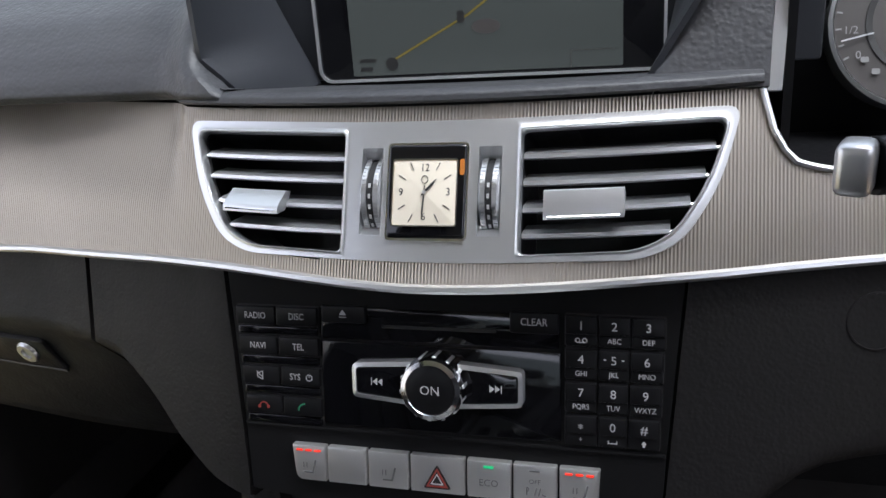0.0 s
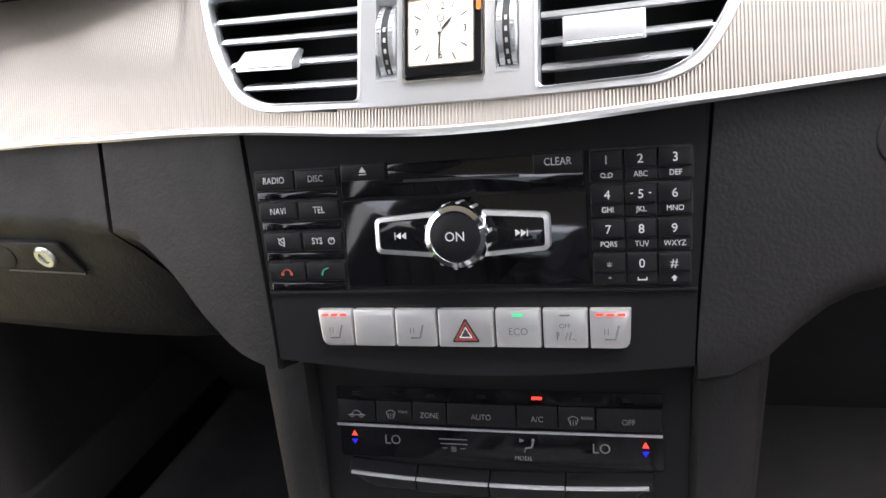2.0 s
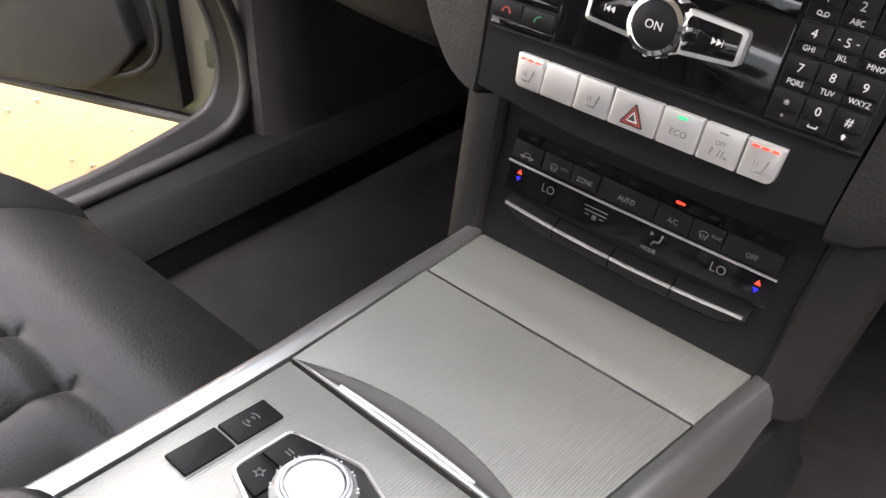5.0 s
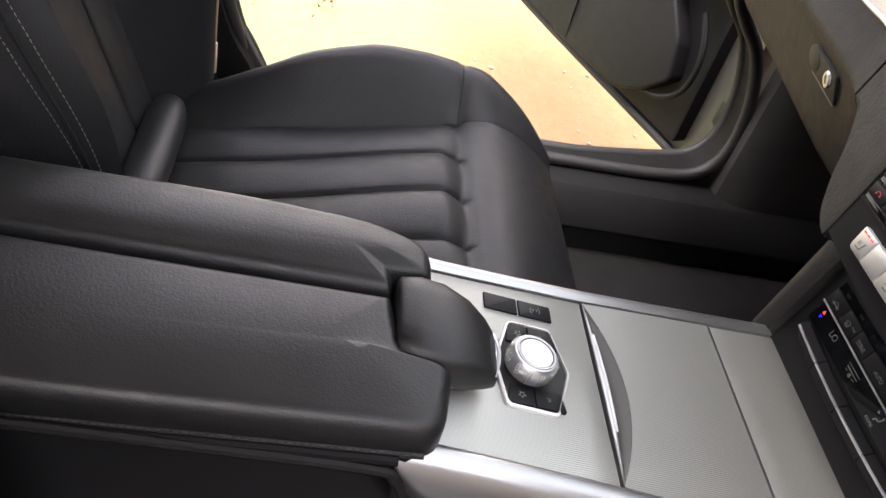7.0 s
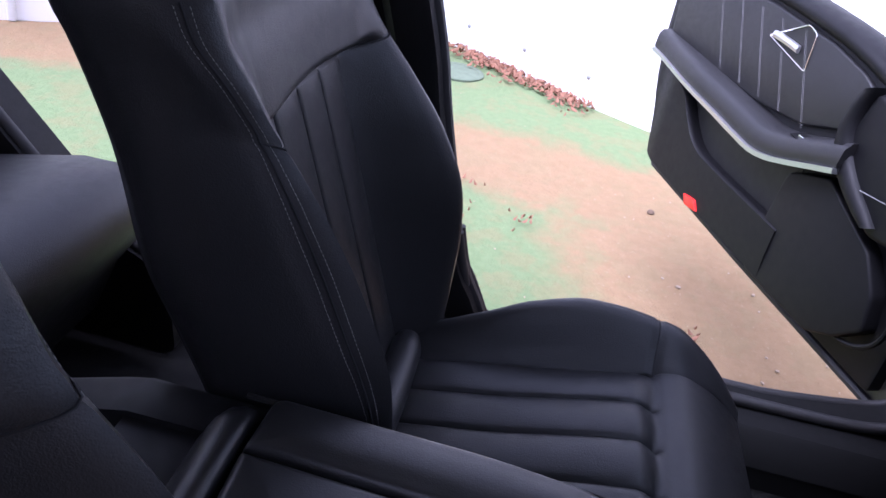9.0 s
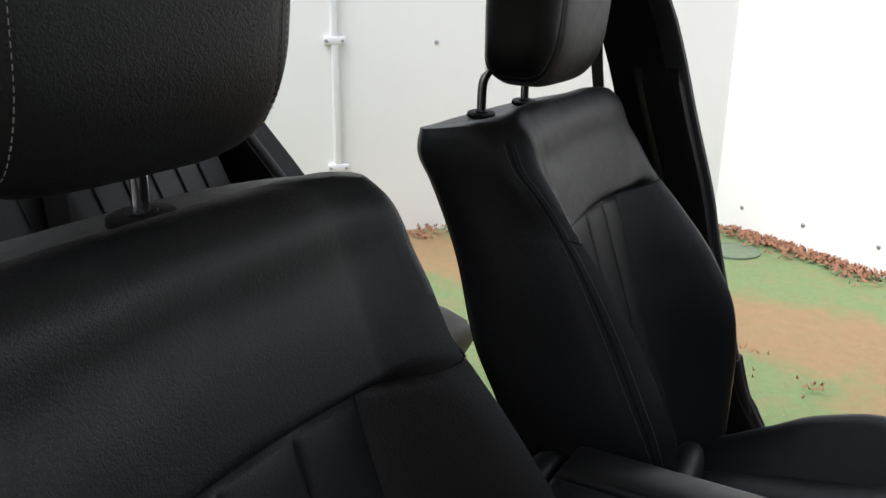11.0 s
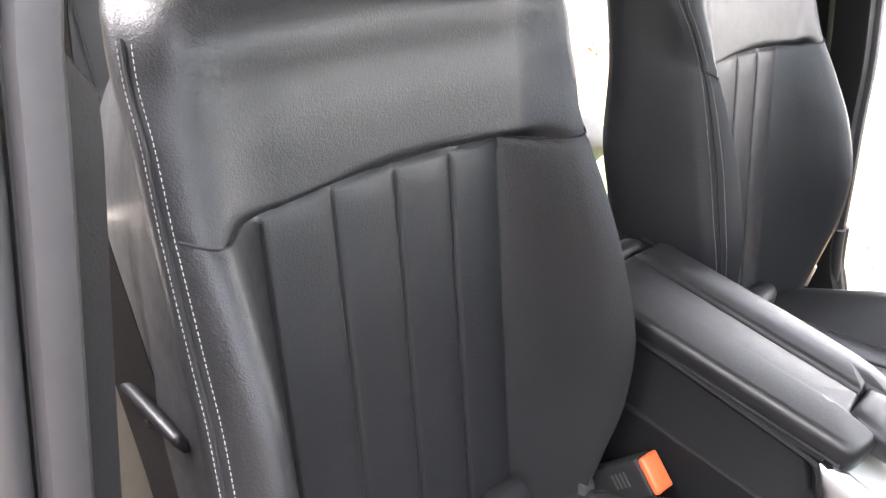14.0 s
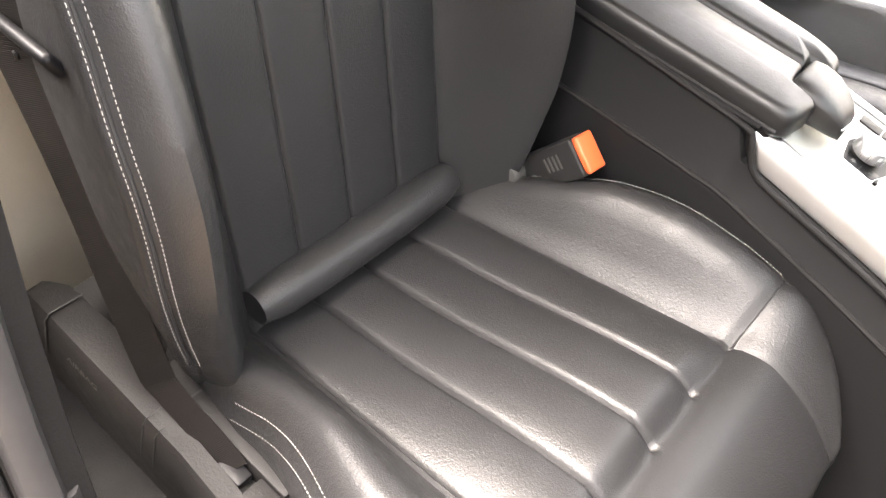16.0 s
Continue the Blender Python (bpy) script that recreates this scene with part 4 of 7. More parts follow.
KC = (0.0, -0.0362)
seek = thing("seek_bar", (0, 0.8, 0.985), "chrome framed seek keys with a ridged chrome volume knob", "radio control")
for s in (-1, 1):
    outer = rounded([(s * 0.0445, KC[1] + 0.0092), (s * 0.0445, KC[1] - 0.0088), (s * 0.008, KC[1] - 0.0118), (s * 0.008, KC[1] + 0.0118)], [0.003, 0.003, 0.001, 0.001], 4)
    inner = rounded([(s * 0.0423, KC[1] + 0.0072), (s * 0.0423, KC[1] - 0.0068), (s * 0.0095, KC[1] - 0.0094), (s * 0.0095, KC[1] + 0.0094)], [0.0018, 0.0018, 0.001, 0.001], 4)
    part("chrome_frame", frame_slab(outer, inner, 0.0, 0.0085, RM, lip=0.0008), SILVER, seek)
    k = part("seek_key", slab(inner, 0.0, 0.0078, RM, 0.0005), GLOSS, seek, "black seek key")
    c = s * 0.0308
    v = KC[1]
    if s < 0:
        marks([[(c, v + 0.0018), (c, v - 0.0018), (c - 0.0026, v)], [(c + 0.0028, v + 0.0018), (c + 0.0028, v - 0.0018), (c + 0.0002, v)], bar(c - 0.0031, v - 0.0019, c - 0.0031, v + 0.0019, 0.0004)], RM, 0.0081, k)
    else:
        marks([[(c, v + 0.0018), (c, v - 0.0018), (c + 0.0026, v)], [(c - 0.0028, v + 0.0018), (c - 0.0028, v - 0.0018), (c - 0.0002, v)], bar(c + 0.0031, v - 0.0019, c + 0.0031, v + 0.0019, 0.0004)], RM, 0.0081, k)
KM = RM @ pose(KC[0], KC[1], 0)
knob = part("volume_knob", lathe([(0.0165, 0.0), (0.0165, 0.0125), (0.0162, 0.0145), (0.0152, 0.0168), (0.0128, 0.0176), (0.0122, 0.0168)], KM, 72), CHROME, seek, "ridged chrome volume knob")
for q in range(14):
    a = 2 * math.pi * (q + 0.3) / 14
    part("ridge", rbox(-0.0016, -0.0011, 0.002, 0.0001, 0.0011, 0.0146, 0.0004, 1, m=KM @ Matrix.Rotation(a, 4, "Z") @ Matrix.Translation((0.0166, 0, 0))), SILVER, knob)
cap = part("knob_cap", lathe([(0.0124, 0.010), (0.0124, 0.0168), (0.0118, 0.0172), (0.004, 0.0175)], KM, 48), KEY, seek, "black knob cap")
letters("ON", 0, 0, 0.0046, KM, 0.0178, cap)

# row of silver switches under the radio
edges = [-0.0830, -0.0625, -0.0393, -0.0160, 0.0142, 0.0381, 0.0612, 0.0822]
for i in range(7):
    names = ["heated seat switch, three red lamps lit", "blank cover beside the hazard switch", "seat switch with a printed symbol", "hazard light switch with a red triangle", "eco switch with a green lamp", "parking aid switch", "heated seat switch, three red lamps lit"]
    sw = thing("dash_switch", ((edges[i] + edges[i + 1]) / 2, 0.797, 0.938), "silver " + names[i], "switch", "row of dash switches")
    o = rounded([(edges[i] + 0.0006, rz(0.9478)), (edges[i + 1] - 0.0006, rz(0.9478)), (edges[i + 1] - 0.0006 - 0.001 * (i == 6), rz(0.9285)), (edges[i] + 0.0006 + 0.002 * (i == 0), rz(0.9285))], [0.0008, 0.0008, 0.0045 if i == 6 else 0.0008, 0.0045 if i == 0 else 0.0008], 4)
    k = part("rocker", slab(o, -0.002, 0.0042, RM, 0.0009), KEYSIL, sw)
    cu, cv = (edges[i] + edges[i + 1]) / 2, rz(0.9365)
    if i in (0, 6):
        lamps = bmesh.new()
        for d in (-0.0052, 0, 0.0052):
            slab(rrect(cu + d - 0.0019, rz(0.9445), cu + d + 0.0019, rz(0.9456), 0.0004), 0.004, 0.0046, RM, bm=lamps)
        part("warning_lamps", lamps, RED, sw, "three red lamps")
    if i in (0, 2, 6):
        marks([bar(cu - 0.003, cv - 0.0035, cu + 0.0025, cv - 0.0035, 0.0008), bar(cu + 0.0022, cv - 0.0035, cu + 0.004, cv + 0.0035, 0.0009), bar(cu - 0.003, cv - 0.001, cu - 0.003, cv + 0.002, 0.0004), bar(cu - 0.0012, cv - 0.001, cu - 0.0012, cv + 0.002, 0.0004)], RM, 0.0044, sw, ETCHED)
    if i == 3:
        tri = lambda r, dv=0.0: [(cu + r * math.cos(radians(a)), cv + dv + r * math.sin(radians(a))) for a in (90, 210, 330)]
        part("hazard_field", slab(rounded(tri(0.0086, -0.0012), 0.0012, 2), 0.004, 0.0047, RM), INK, sw)
        part("hazard_triangle", frame_slab(tri(0.0068, -0.0012), tri(0.0052, -0.0012), 0.0046, 0.0051, RM), REDMARK, sw)
        part("hazard_triangle", frame_slab(tri(0.0040, -0.0012), tri(0.0030, -0.0012), 0.0046, 0.0051, RM), WHITE, sw)
    if i == 4:
        part("indicator_lamp", slab(rrect(cu - 0.0026, rz(0.9442), cu + 0.0026, rz(0.9455), 0.0004), 0.004, 0.0046, RM), GREEN, sw)
        letters("ECO", cu, cv, 0.0036, RM, 0.0044, sw, ETCHED)
    if i == 5:
        part("indicator_lamp", slab(rrect(cu - 0.0026, rz(0.9445), cu + 0.0026, rz(0.9452), 0.0003), 0.004, 0.0045, RM), ETCHED, sw)
        letters("OFF", cu, cv + 0.003, 0.0024, RM, 0.0044, sw, ETCHED)
        marks([bar(cu - 0.004, cv - 0.004, cu - 0.004, cv, 0.0006), arc(cu - 0.004, cv - 0.001, 0.001, -90, 90, 0.0005), bar(cu, cv - 0.004, cu + 0.001, cv, 0.0005), bar(cu + 0.002, cv - 0.004, cu + 0.003, cv, 0.0005), bar(cu + 0.0035, cv - 0.003, cu + 0.0055, cv - 0.004, 0.0006)], RM, 0.0044, sw, ETCHED)

# ---- climate panel ----
CM = plane_at((0, 0.822, 0.85), (1, 0, 0), (0, 0.287, 0.958))
def cz(z):
    return (z - 0.85) / 0.958
climate = thing("climate_panel", (0, 0.83, 0.84), "black climate control panel with chrome edged toggles", "climate control")
part("panel_body", slab([(-0.112, cz(0.93)), (0.112, cz(0.93)), (0.106, cz(0.795)), (-0.106, cz(0.795))], -0.03, 0.0, CM), SMOOTH, climate)
kb = [-0.0972, -0.0723, -0.0492, -0.0280, 0.0136, 0.0374, 0.0586, 0.0942]
words = [None, "MAX", "ZONE", "AUTO", "A/C", "REAR", "OFF"]
part("lamp_strip", slab(rrect(-0.098, cz(0.8715), 0.095, cz(0.879), 0.001), -0.001, 0.0012, CM), GLOSS, climate)
for i in range(7):
    k = part("key", slab(rrect(kb[i] + 0.0004, cz(0.8585), kb[i + 1] - 0.0004, cz(0.8712), 0.0006, 2), -0.001, 0.003, CM, 0.0006), KEY, climate)
    cu, cv = (kb[i] + kb[i + 1]) / 2, cz(0.8635)
    if i in (2, 3, 4, 6):
        letters(words[i], cu, cv, 0.0034, CM, 0.0032, k, DIMPRINT, wide=0.9)
    elif i == 0:
        marks([arc(cu, cv - 0.0012, 0.003, 10, 170, 0.0004), bar(cu - 0.0055, cv - 0.001, cu + 0.0055, cv - 0.001, 0.0006), arc(cu - 0.003, cv - 0.0014, 0.0011, 0, 358, 0.0004), arc(cu + 0.003, cv - 0.0014, 0.0011, 0, 358, 0.0004)], CM, 0.0032, k, DIMPRINT)
    else:
        marks([arc(cu - 0.002, cv - 0.001, 0.0035, 35, 145, 0.0004), bar(cu - 0.0048, cv + 0.001, cu - 0.0036, cv - 0.002, 0.0004), bar(cu + 0.0008, cv + 0.001, cu - 0.0004, cv - 0.002, 0.0004)] + [bar(cu - 0.0034 + q * 0.0014, cv - 0.0028, cu - 0.0034 + q * 0.0014, cv + 0.0006, 0.0003) for q in range(3)], CM, 0.0032, k, DIMPRINT)
        letters(words[i], cu + 0.0058, cv + 0.0017, 0.002, CM, 0.0032, k, DIMPRINT)
    part("indicator_lamp", slab(rrect(cu - 0.003, cz(0.8742), cu + 0.003, cz(0.8758), 0.0004), 0.0008, 0.0016, CM), RED if i == 4 else SMOOTH, climate)
part("chrome_line", tube([CM @ Vector((u, cz(0.8568) - 0.0006 * math.cos(u / 0.096 * 1.5), 0.003)) for u in steps(-0.0975, 0.0945, 24)], 0.0009, 8), SILVER, climate)
disp = part("climate_display", slab(rrect(-0.0965, cz(0.8375), 0.0945, cz(0.8562), 0.001), -0.001, 0.0012, CM), GLOSS, climate, "glossy black display strip")
for u in (-0.063, 0.061):
    letters("LO", u, cz(0.8478), 0.0058, CM, 0.0014, disp, LCD, wide=1.0)
for u in (-0.0875, 0.0852):
    marks([[(u - 0.0019, cz(0.8495)), (u + 0.0019, cz(0.8495)), (u, cz(0.8528))]], CM, 0.0014, disp, RED, "warm_arrow")
    marks([[(u - 0.0019, cz(0.8475)), (u + 0.0019, cz(0.8475)), (u, cz(0.8445))]], CM, 0.0014, disp, BLUE, "cool_arrow")
marks([bar(-0.034, cz(0.8497), -0.0165, cz(0.8497), 0.0006), bar(-0.033, cz(0.847), -0.0165, cz(0.847), 0.0006), bar(-0.032, cz(0.8445), -0.029, cz(0.8445), 0.0006), bar(-0.021, cz(0.8445), -0.0178, cz(0.8445), 0.0006),
       arc(-0.0257, cz(0.8447), 0.0007, 0, 358, 0.0004), arc(-0.0243, cz(0.8447), 0.0007, 0, 358, 0.0004), arc(-0.0257, cz(0.8433), 0.0007, 0, 358, 0.0004), arc(-0.0243, cz(0.8433), 0.0007, 0, 358, 0.0004)], CM, 0.0014, disp, LCD, "fan_symbol")
marks([[(0.0235, cz(0.8512)) , (0.0225, cz(0.8525)), (0.0213, cz(0.8512)), (0.0225, cz(0.85))], bar(0.0225, cz(0.85), 0.0215, cz(0.847), 0.0012), bar(0.0215, cz(0.847), 0.018, cz(0.8465), 0.001), bar(0.018, cz(0.8465), 0.0172, cz(0.844), 0.0008), [(0.0145, cz(0.852)), (0.0175, cz(0.8507)), (0.0145, cz(0.8496))]], CM, 0.0014, disp, LCD, "airflow_symbol")
letters("MODE", 0.0165, cz(0.8405), 0.0026, CM, 0.0014, disp, DIMPRINT)
tb = [-0.0905, -0.0473, -0.0032, 0.0408, 0.0892]
for i in range(4):
    a, b = tb[i] + 0.0005, tb[i + 1] - 0.0005
    low = lambda u: 0.8205 - 0.0035 * (1 - (u / 0.09) ** 2)
    top = lambda u: 0.8365 - 0.0035 * (1 - (u / 0.09) ** 2)
    rings = []
    for u in steps(a, b, 9):
        e = 0.006 * smooth01((abs(u) - 0.075) / 0.014)
        rings.append([CM @ Vector((u, cz(zz), n)) for zz, n in ((top(u) , -0.001), (top(u), 0.002), (top(u) - 0.0055, 0.0075), (top(u) - 0.008, 0.0085), (low(u) + 0.003 + e, 0.0075), (low(u) + e, 0.002), (low(u) + e, -0.001))])
    tg = part("toggle", loft(rings), SMOOTH, climate, "black toggle key with a chrome line")
    part("chrome_line", tube([CM @ Vector((u, cz(top(u) - 0.006), 0.0086)) for u in steps(a + 0.0022 * (i == 0), b - 0.0022 * (i == 3), 8)], 0.0012, 8), SILVER, tg)

# the whole dashboard sits this far from its drawn place
for ob in AT:
    if ob.parent is None:
        ob.location += Vector((0.0, 0.002, 0.004))

# ---- centre console ----
def con_z(y):
    return 0.829 - 0.14 * (y - 0.613)
NM = plane_at((0, 0.613, 0.829), (1, 0, 0), (0, 0.990, -0.139))
def cy(y):
    return (y - 0.613) / 0.990
WIDE = [(0.42, 0.0765), (0.5, 0.079), (0.613, 0.0848), (0.739, 0.0975), (0.797, 0.1035), (0.83, 0.106)]
def half(y):
    for (a, va), (b, vb) in zip(WIDE, WIDE[1:]):
        if y <= b:
            return va + (vb - va) * (y - a) / (b - a)
    return WIDE[-1][1]


console = thing("centre_console", (0, 0.6, 0.45), "black centre console with ribbed aluminium top and silver rails", "car console")
def strip(y0, y1, n=8, ease=0.0):
    return [(half(y) - ease, cy(y)) for y in steps(y0, y1, n)] + [(-half(y) + ease, cy(y)) for y in steps(y1, y0, n)]
part("front_plate", slab(strip(0.7404, 0.826, 6, 0.0008), -0.004, 0.0, NM, 0.0006), LIDMET, console, "ribbed aluminium plate")
part("rear_plate", slab(strip(0.42, 0.6105, 10, 0.0008), -0.004, 0.0, NM, 0.0006), LIDMET, console, "ribbed aluminium plate")
arc_y = lambda u, d: 0.6125 + d * (1 - (u / 0.0845) ** 2)
lid_o = [(half(y) - 0.0008, cy(y)) for y in steps(0.6135, 0.7365, 6)] + [(-half(y) + 0.0008, cy(y)) for y in steps(0.7365, 0.6135, 6)] + [(u, cy(arc_y(u, 0.022))) for u in steps(-0.0825, 0.0825, 17)]
lid = part("stowage_lid", slab(lid_o, -0.004, 0.0008, NM), LIDMET, console, "closed ribbed aluminium stowage lid")
rings = []
for u in steps(-0.0838, 0.0838, 25):
    w = 1 - (u / 0.0845) ** 2
    rings.append([NM @ Vector((u, cy(arc_y(u, d)), n)) for d, n in ((0.0005, -0.006), (0.0006, 0.0004), (0.0058, 0.0006), (0.0085, -0.0018 * w), (0.015, -0.003 * w), (0.0222, 0.0004), (0.0223, -0.006))])
part("grip_recess", loft(rings), GRIPGREY, lid, "dark grey crescent finger grip")
edge_rings = []
for u in steps(-0.0838, 0.0838, 31):
    edge_rings.append([NM @ Vector((u, cy(arc_y(u, d)), n)) for d, n in ((0.0012, 0.0002), (0.0014, 0.0014), (0.003, 0.0019), (0.0052, 0.0014), (0.0058, 0.0002))])
part("grip_edge", loft(edge_rings), SILVER, lid, "satin silver grip edge")
part("chrome_bar", tube([NM @ Vector((u, cy(arc_y(u, 0.0056)), 0.0014)) for u in steps(-0.05, 0.04, 16)], 0.0011, 8), SATIN, lid)
part("lid_gap", slab([(-0.0972, cy(0.7366)), (0.0972, cy(0.7366)), (0.0974, cy(0.7392)), (-0.0974, cy(0.7392))], -0.004, -0.0012, NM), INK, console, "dark gap before the lid")
part("seam_strip", slab([(-0.0972, cy(0.7394)), (0.0972, cy(0.7394)), (0.0974, cy(0.7402)), (-0.0974, cy(0.7402))], -0.003, 0.0004, NM, 0.0003), RAIL, console)

for s in (-1, 1):
    rings = []
    for y in steps(0.452, 0.815, 26):
        w, z = half(y), con_z(y)
        grow = smooth01((y - 0.74) / 0.07)
        sec = [(0.0004, -0.003), (0.0008, 0.0016), (0.005, 0.0042), (0.011, 0.0034), (0.0165, -0.002 - 0.002 * grow), (0.0215 - 0.002 * grow, -0.014), (0.0235 - 0.005 * grow, -0.030 + 0.005 * grow), (0.017, -0.034 + 0.005 * grow), (0.0004, -0.034 + 0.005 * grow)]
        rings.append([Vector((s * (w + a), max(y, 0.452 + 0.6 * max(0.0, -b)), z + b)) for a, b in sec])
    part("side_rail", loft(rings), RAIL, console, "satin silver side rail")
    rings = []
    for y in steps(-0.12, 0.86, 40):
        z = min(con_z(y), 0.862) if y > 0.455 else 0.862 - 0.00 * y
        top = z - 0.03 if y > 0.457 else 0.862
        top = top - 0.35 * max(0, -0.0 - y)
        ridge = 0.779 - 0.17 * max(0, y - 0.46) - 0.35 * max(0, -0.0 - y)
        o = max(0.0, half(min(max(y, 0.42), 0.83)) - 0.0765)
        sec = [(0.094 + o, top), (0.1005 + o, top - 0.002), (0.103 + o, top - 0.006), (0.112 + o, ridge + 0.004), (0.1155 + o, ridge), (0.118 + o, ridge - 0.006), (0.118 + o, 0.4), (0.05, 0.4), (0.05, top)]
        rings.append([Vector((s * a, y, b)) for a, b in sec])
    part("side_panel", loft(rings), SMOOTH, console, "dark plastic side panel")
    part("lower_ridge", tube([(s * (0.1163 + max(0.0, half(min(max(y, 0.42), 0.83)) - 0.0765)), y, 0.779 - 0.17 * max(0, y - 0.46) + 0.0005) for y in steps(0.05, 0.8, 40)], 0.003, 8), TRIM, console, "raised lower edge of the side panel")
    part("side_ridge", tube(curve([(s * 0.1035, 0.1, 0.866), (s * 0.104, 0.22, 0.865), (s * 0.1045, 0.34, 0.86), (s * 0.105, 0.44, 0.855), (s * 0.106, 0.455, 0.848), (s * 0.1075, 0.464, 0.832), (s * 0.109, 0.476, 0.818), (s * 0.111, 0.5, 0.811), (s * 0.119, 0.61, 0.797), (s * 0.13, 0.72, 0.78)], 50), 0.0035, 8), TRIM, console, "raised edge of the side panel")
    # cheek beside the climate panel
    top, bot = Vector((s * 0.113, 0.842, 0.925)), Vector((s * 0.1045, 0.806, 0.787))
    rings = []
    for t in steps(0, 1, 10):
        c = bot.lerp(top, t)
        w = 0.034 + 0.006 * t
        sec = [(0.0, 0.035), (0.0, 0.0), (0.004, -0.006), (0.018, -0.007), (w - 0.006, -0.002), (w, 0.008), (w, 0.07), (0.0, 0.07)]
        rings.append([c + Vector((s * a, b, 0)) for a, b in sec])
    part("cheek", loft(rings), TRIM, console, "dark grained upright beside the climate panel")
part("console_core", rbox(-0.088, -0.1, 0.42, 0.088, 0.84, 0.785, 0.004), SMOOTH, console)

# switches and the rotary controller
for y0, y1, mark in ((0.5245, 0.5515, False), (0.5532, 0.5805, True)):
    sw = thing("console_button", (-0.06, (y0 + y1) / 2, 0.838), "flat dark grey console push button", "button", "console buttons")
    part("push_plate", slab(rrect(-0.0685, cy(y0), -0.0525, cy(y1), 0.0006), -0.002, 0.0016, NM, 0.0005), KEY, sw)
    if mark:
        letters("E", -0.061, cy((y0 + y1) / 2) - 0.0018, 0.0026, NM, 0.0019, sw, DIMPRINT, turn=-90)
        letters("S", -0.061, cy((y0 + y1) / 2) + 0.0016, 0.0026, NM, 0.0019, sw, DIMPRINT, turn=-90)
        marks([arc(-0.0605, cy((y0 + y1) / 2), 0.0042, 60, 140, 0.0004), arc(-0.0605, cy((y0 + y1) / 2), 0.0042, 240, 320, 0.0004)], NM, 0.0019, sw, DIMPRINT)
dial = thing("rotary_controller", (0, 0.555, 0.836), "knurled silver rotary controller on a chrome rimmed black pad", "rotary knob")
hexo = [(-0.0425, 0.541), (-0.0425, 0.576), (-0.002, 0.5865), (0.039, 0.572), (0.0375, 0.533), (0.0, 0.5265)]
outer = rounded([(a, cy(b)) for a, b in hexo], 0.004, 4)
ccx, ccy = -0.002, cy(0.5565)
inner = [(ccx + (a - ccx) * 0.955, ccy + (b - ccy) * 0.94) for a, b in outer]
part("chrome_rim", frame_slab(outer, inner, -0.001, 0.0032, NM, lip=0.0006), SATIN, dial, "bright rim")
part("button_pad", slab(inner, -0.001, 0.0014, NM), INK, dial)
for q, (a, b, c, d) in enumerate(((-0.040, 0.541, -0.0215, 0.5555), (-0.040, 0.557, -0.0215, 0.5765), (0.0185, 0.5365, 0.0345, 0.5535), (0.0185, 0.5552, 0.0345, 0.5755))):
    o = rounded([(a, cy(b)), (c, cy(b - 0.003 if q in (0, 2) else b)), (c, cy(d + (0.003 if q in (1, 3) else 0))), (a, cy(d))], 0.001, 2)
    kk = part("pad_key", slab(o, 0.0, 0.003, NM, 0.0006), KEY, dial)
    mu, mv = (a + c) / 2, cy((b + d) / 2)
    if q in (0, 2):
        star = [(mu + (0.0032 if k % 2 == 0 else 0.0015) * math.cos(radians(36 * k)), mv + (0.0032 if k % 2 == 0 else 0.0015) * math.sin(radians(36 * k))) for k in range(10)]
        star_in = [(mu + (x - mu) * 0.72, mv + (y - mv) * 0.72) for x, y in star]
        part("star_symbol", frame_slab(star, star_in, 0.0028, 0.0032, NM), DIMPRINT, kk)
    elif q == 3:
        letters("C", mu, mv, 0.0032, NM, 0.0032, kk, DIMPRINT, turn=-90)
    else:
        marks([bar(mu - 0.002, mv - 0.002, mu + 0.002, mv - 0.002, 0.0005), bar(mu - 0.002, mv, mu + 0.002, mv, 0.0005)], NM, 0.0032, kk, DIMPRINT)
KN = NM @ pose(0.0012, cy(0.5515), 0)
part("knob_foot", lathe([(0.016, 0.0), (0.016, 0.0045), (0.0148, 0.0055)], KN, 48), INK, dial)
kb_ = part("knob", lathe([(0.0162, 0.004), (0.0182, 0.0052), (0.0190, 0.0078), (0.0190, 0.0138), (0.0183, 0.0168), (0.0162, 0.0196), (0.0150, 0.0198), (0.0148, 0.018)], KN, 72), SILVER, dial, "silver ridged controller knob")
part("knob_top", lathe([(0.0126, 0.017), (0.0125, 0.0199), (0.0118, 0.0203), (0.009, 0.0197), (0.005, 0.0195)], KN, 64), SATINTOP, kb_, "satin dished knob top")
part("groove", lathe([(0.0150, 0.0165), (0.0148, 0.0186), (0.0127, 0.0186), (0.0126, 0.0165)], KN, 64), HINGE, kb_, "dark groove round the knob top")
part("knob_collar", lathe([(0.0134, 0.018), (0.0136, 0.0204), (0.0146, 0.0205), (0.0149, 0.0186)], KN, 64), SILVER, kb_)
for q in range(12):
    m = KN @ Matrix.Rotation(2 * math.pi * (q + 0.4) / 12, 4, "Z") @ Matrix.Translation((0.0187, 0, 0))
    for w in (-0.0011, 0.0011):
        part("ridge", rbox(-0.0010, w - 0.0003, 0.0072, 0.0006, w + 0.0003, 0.0172, 0.0002, 1, m=m), CHROME, kb_)

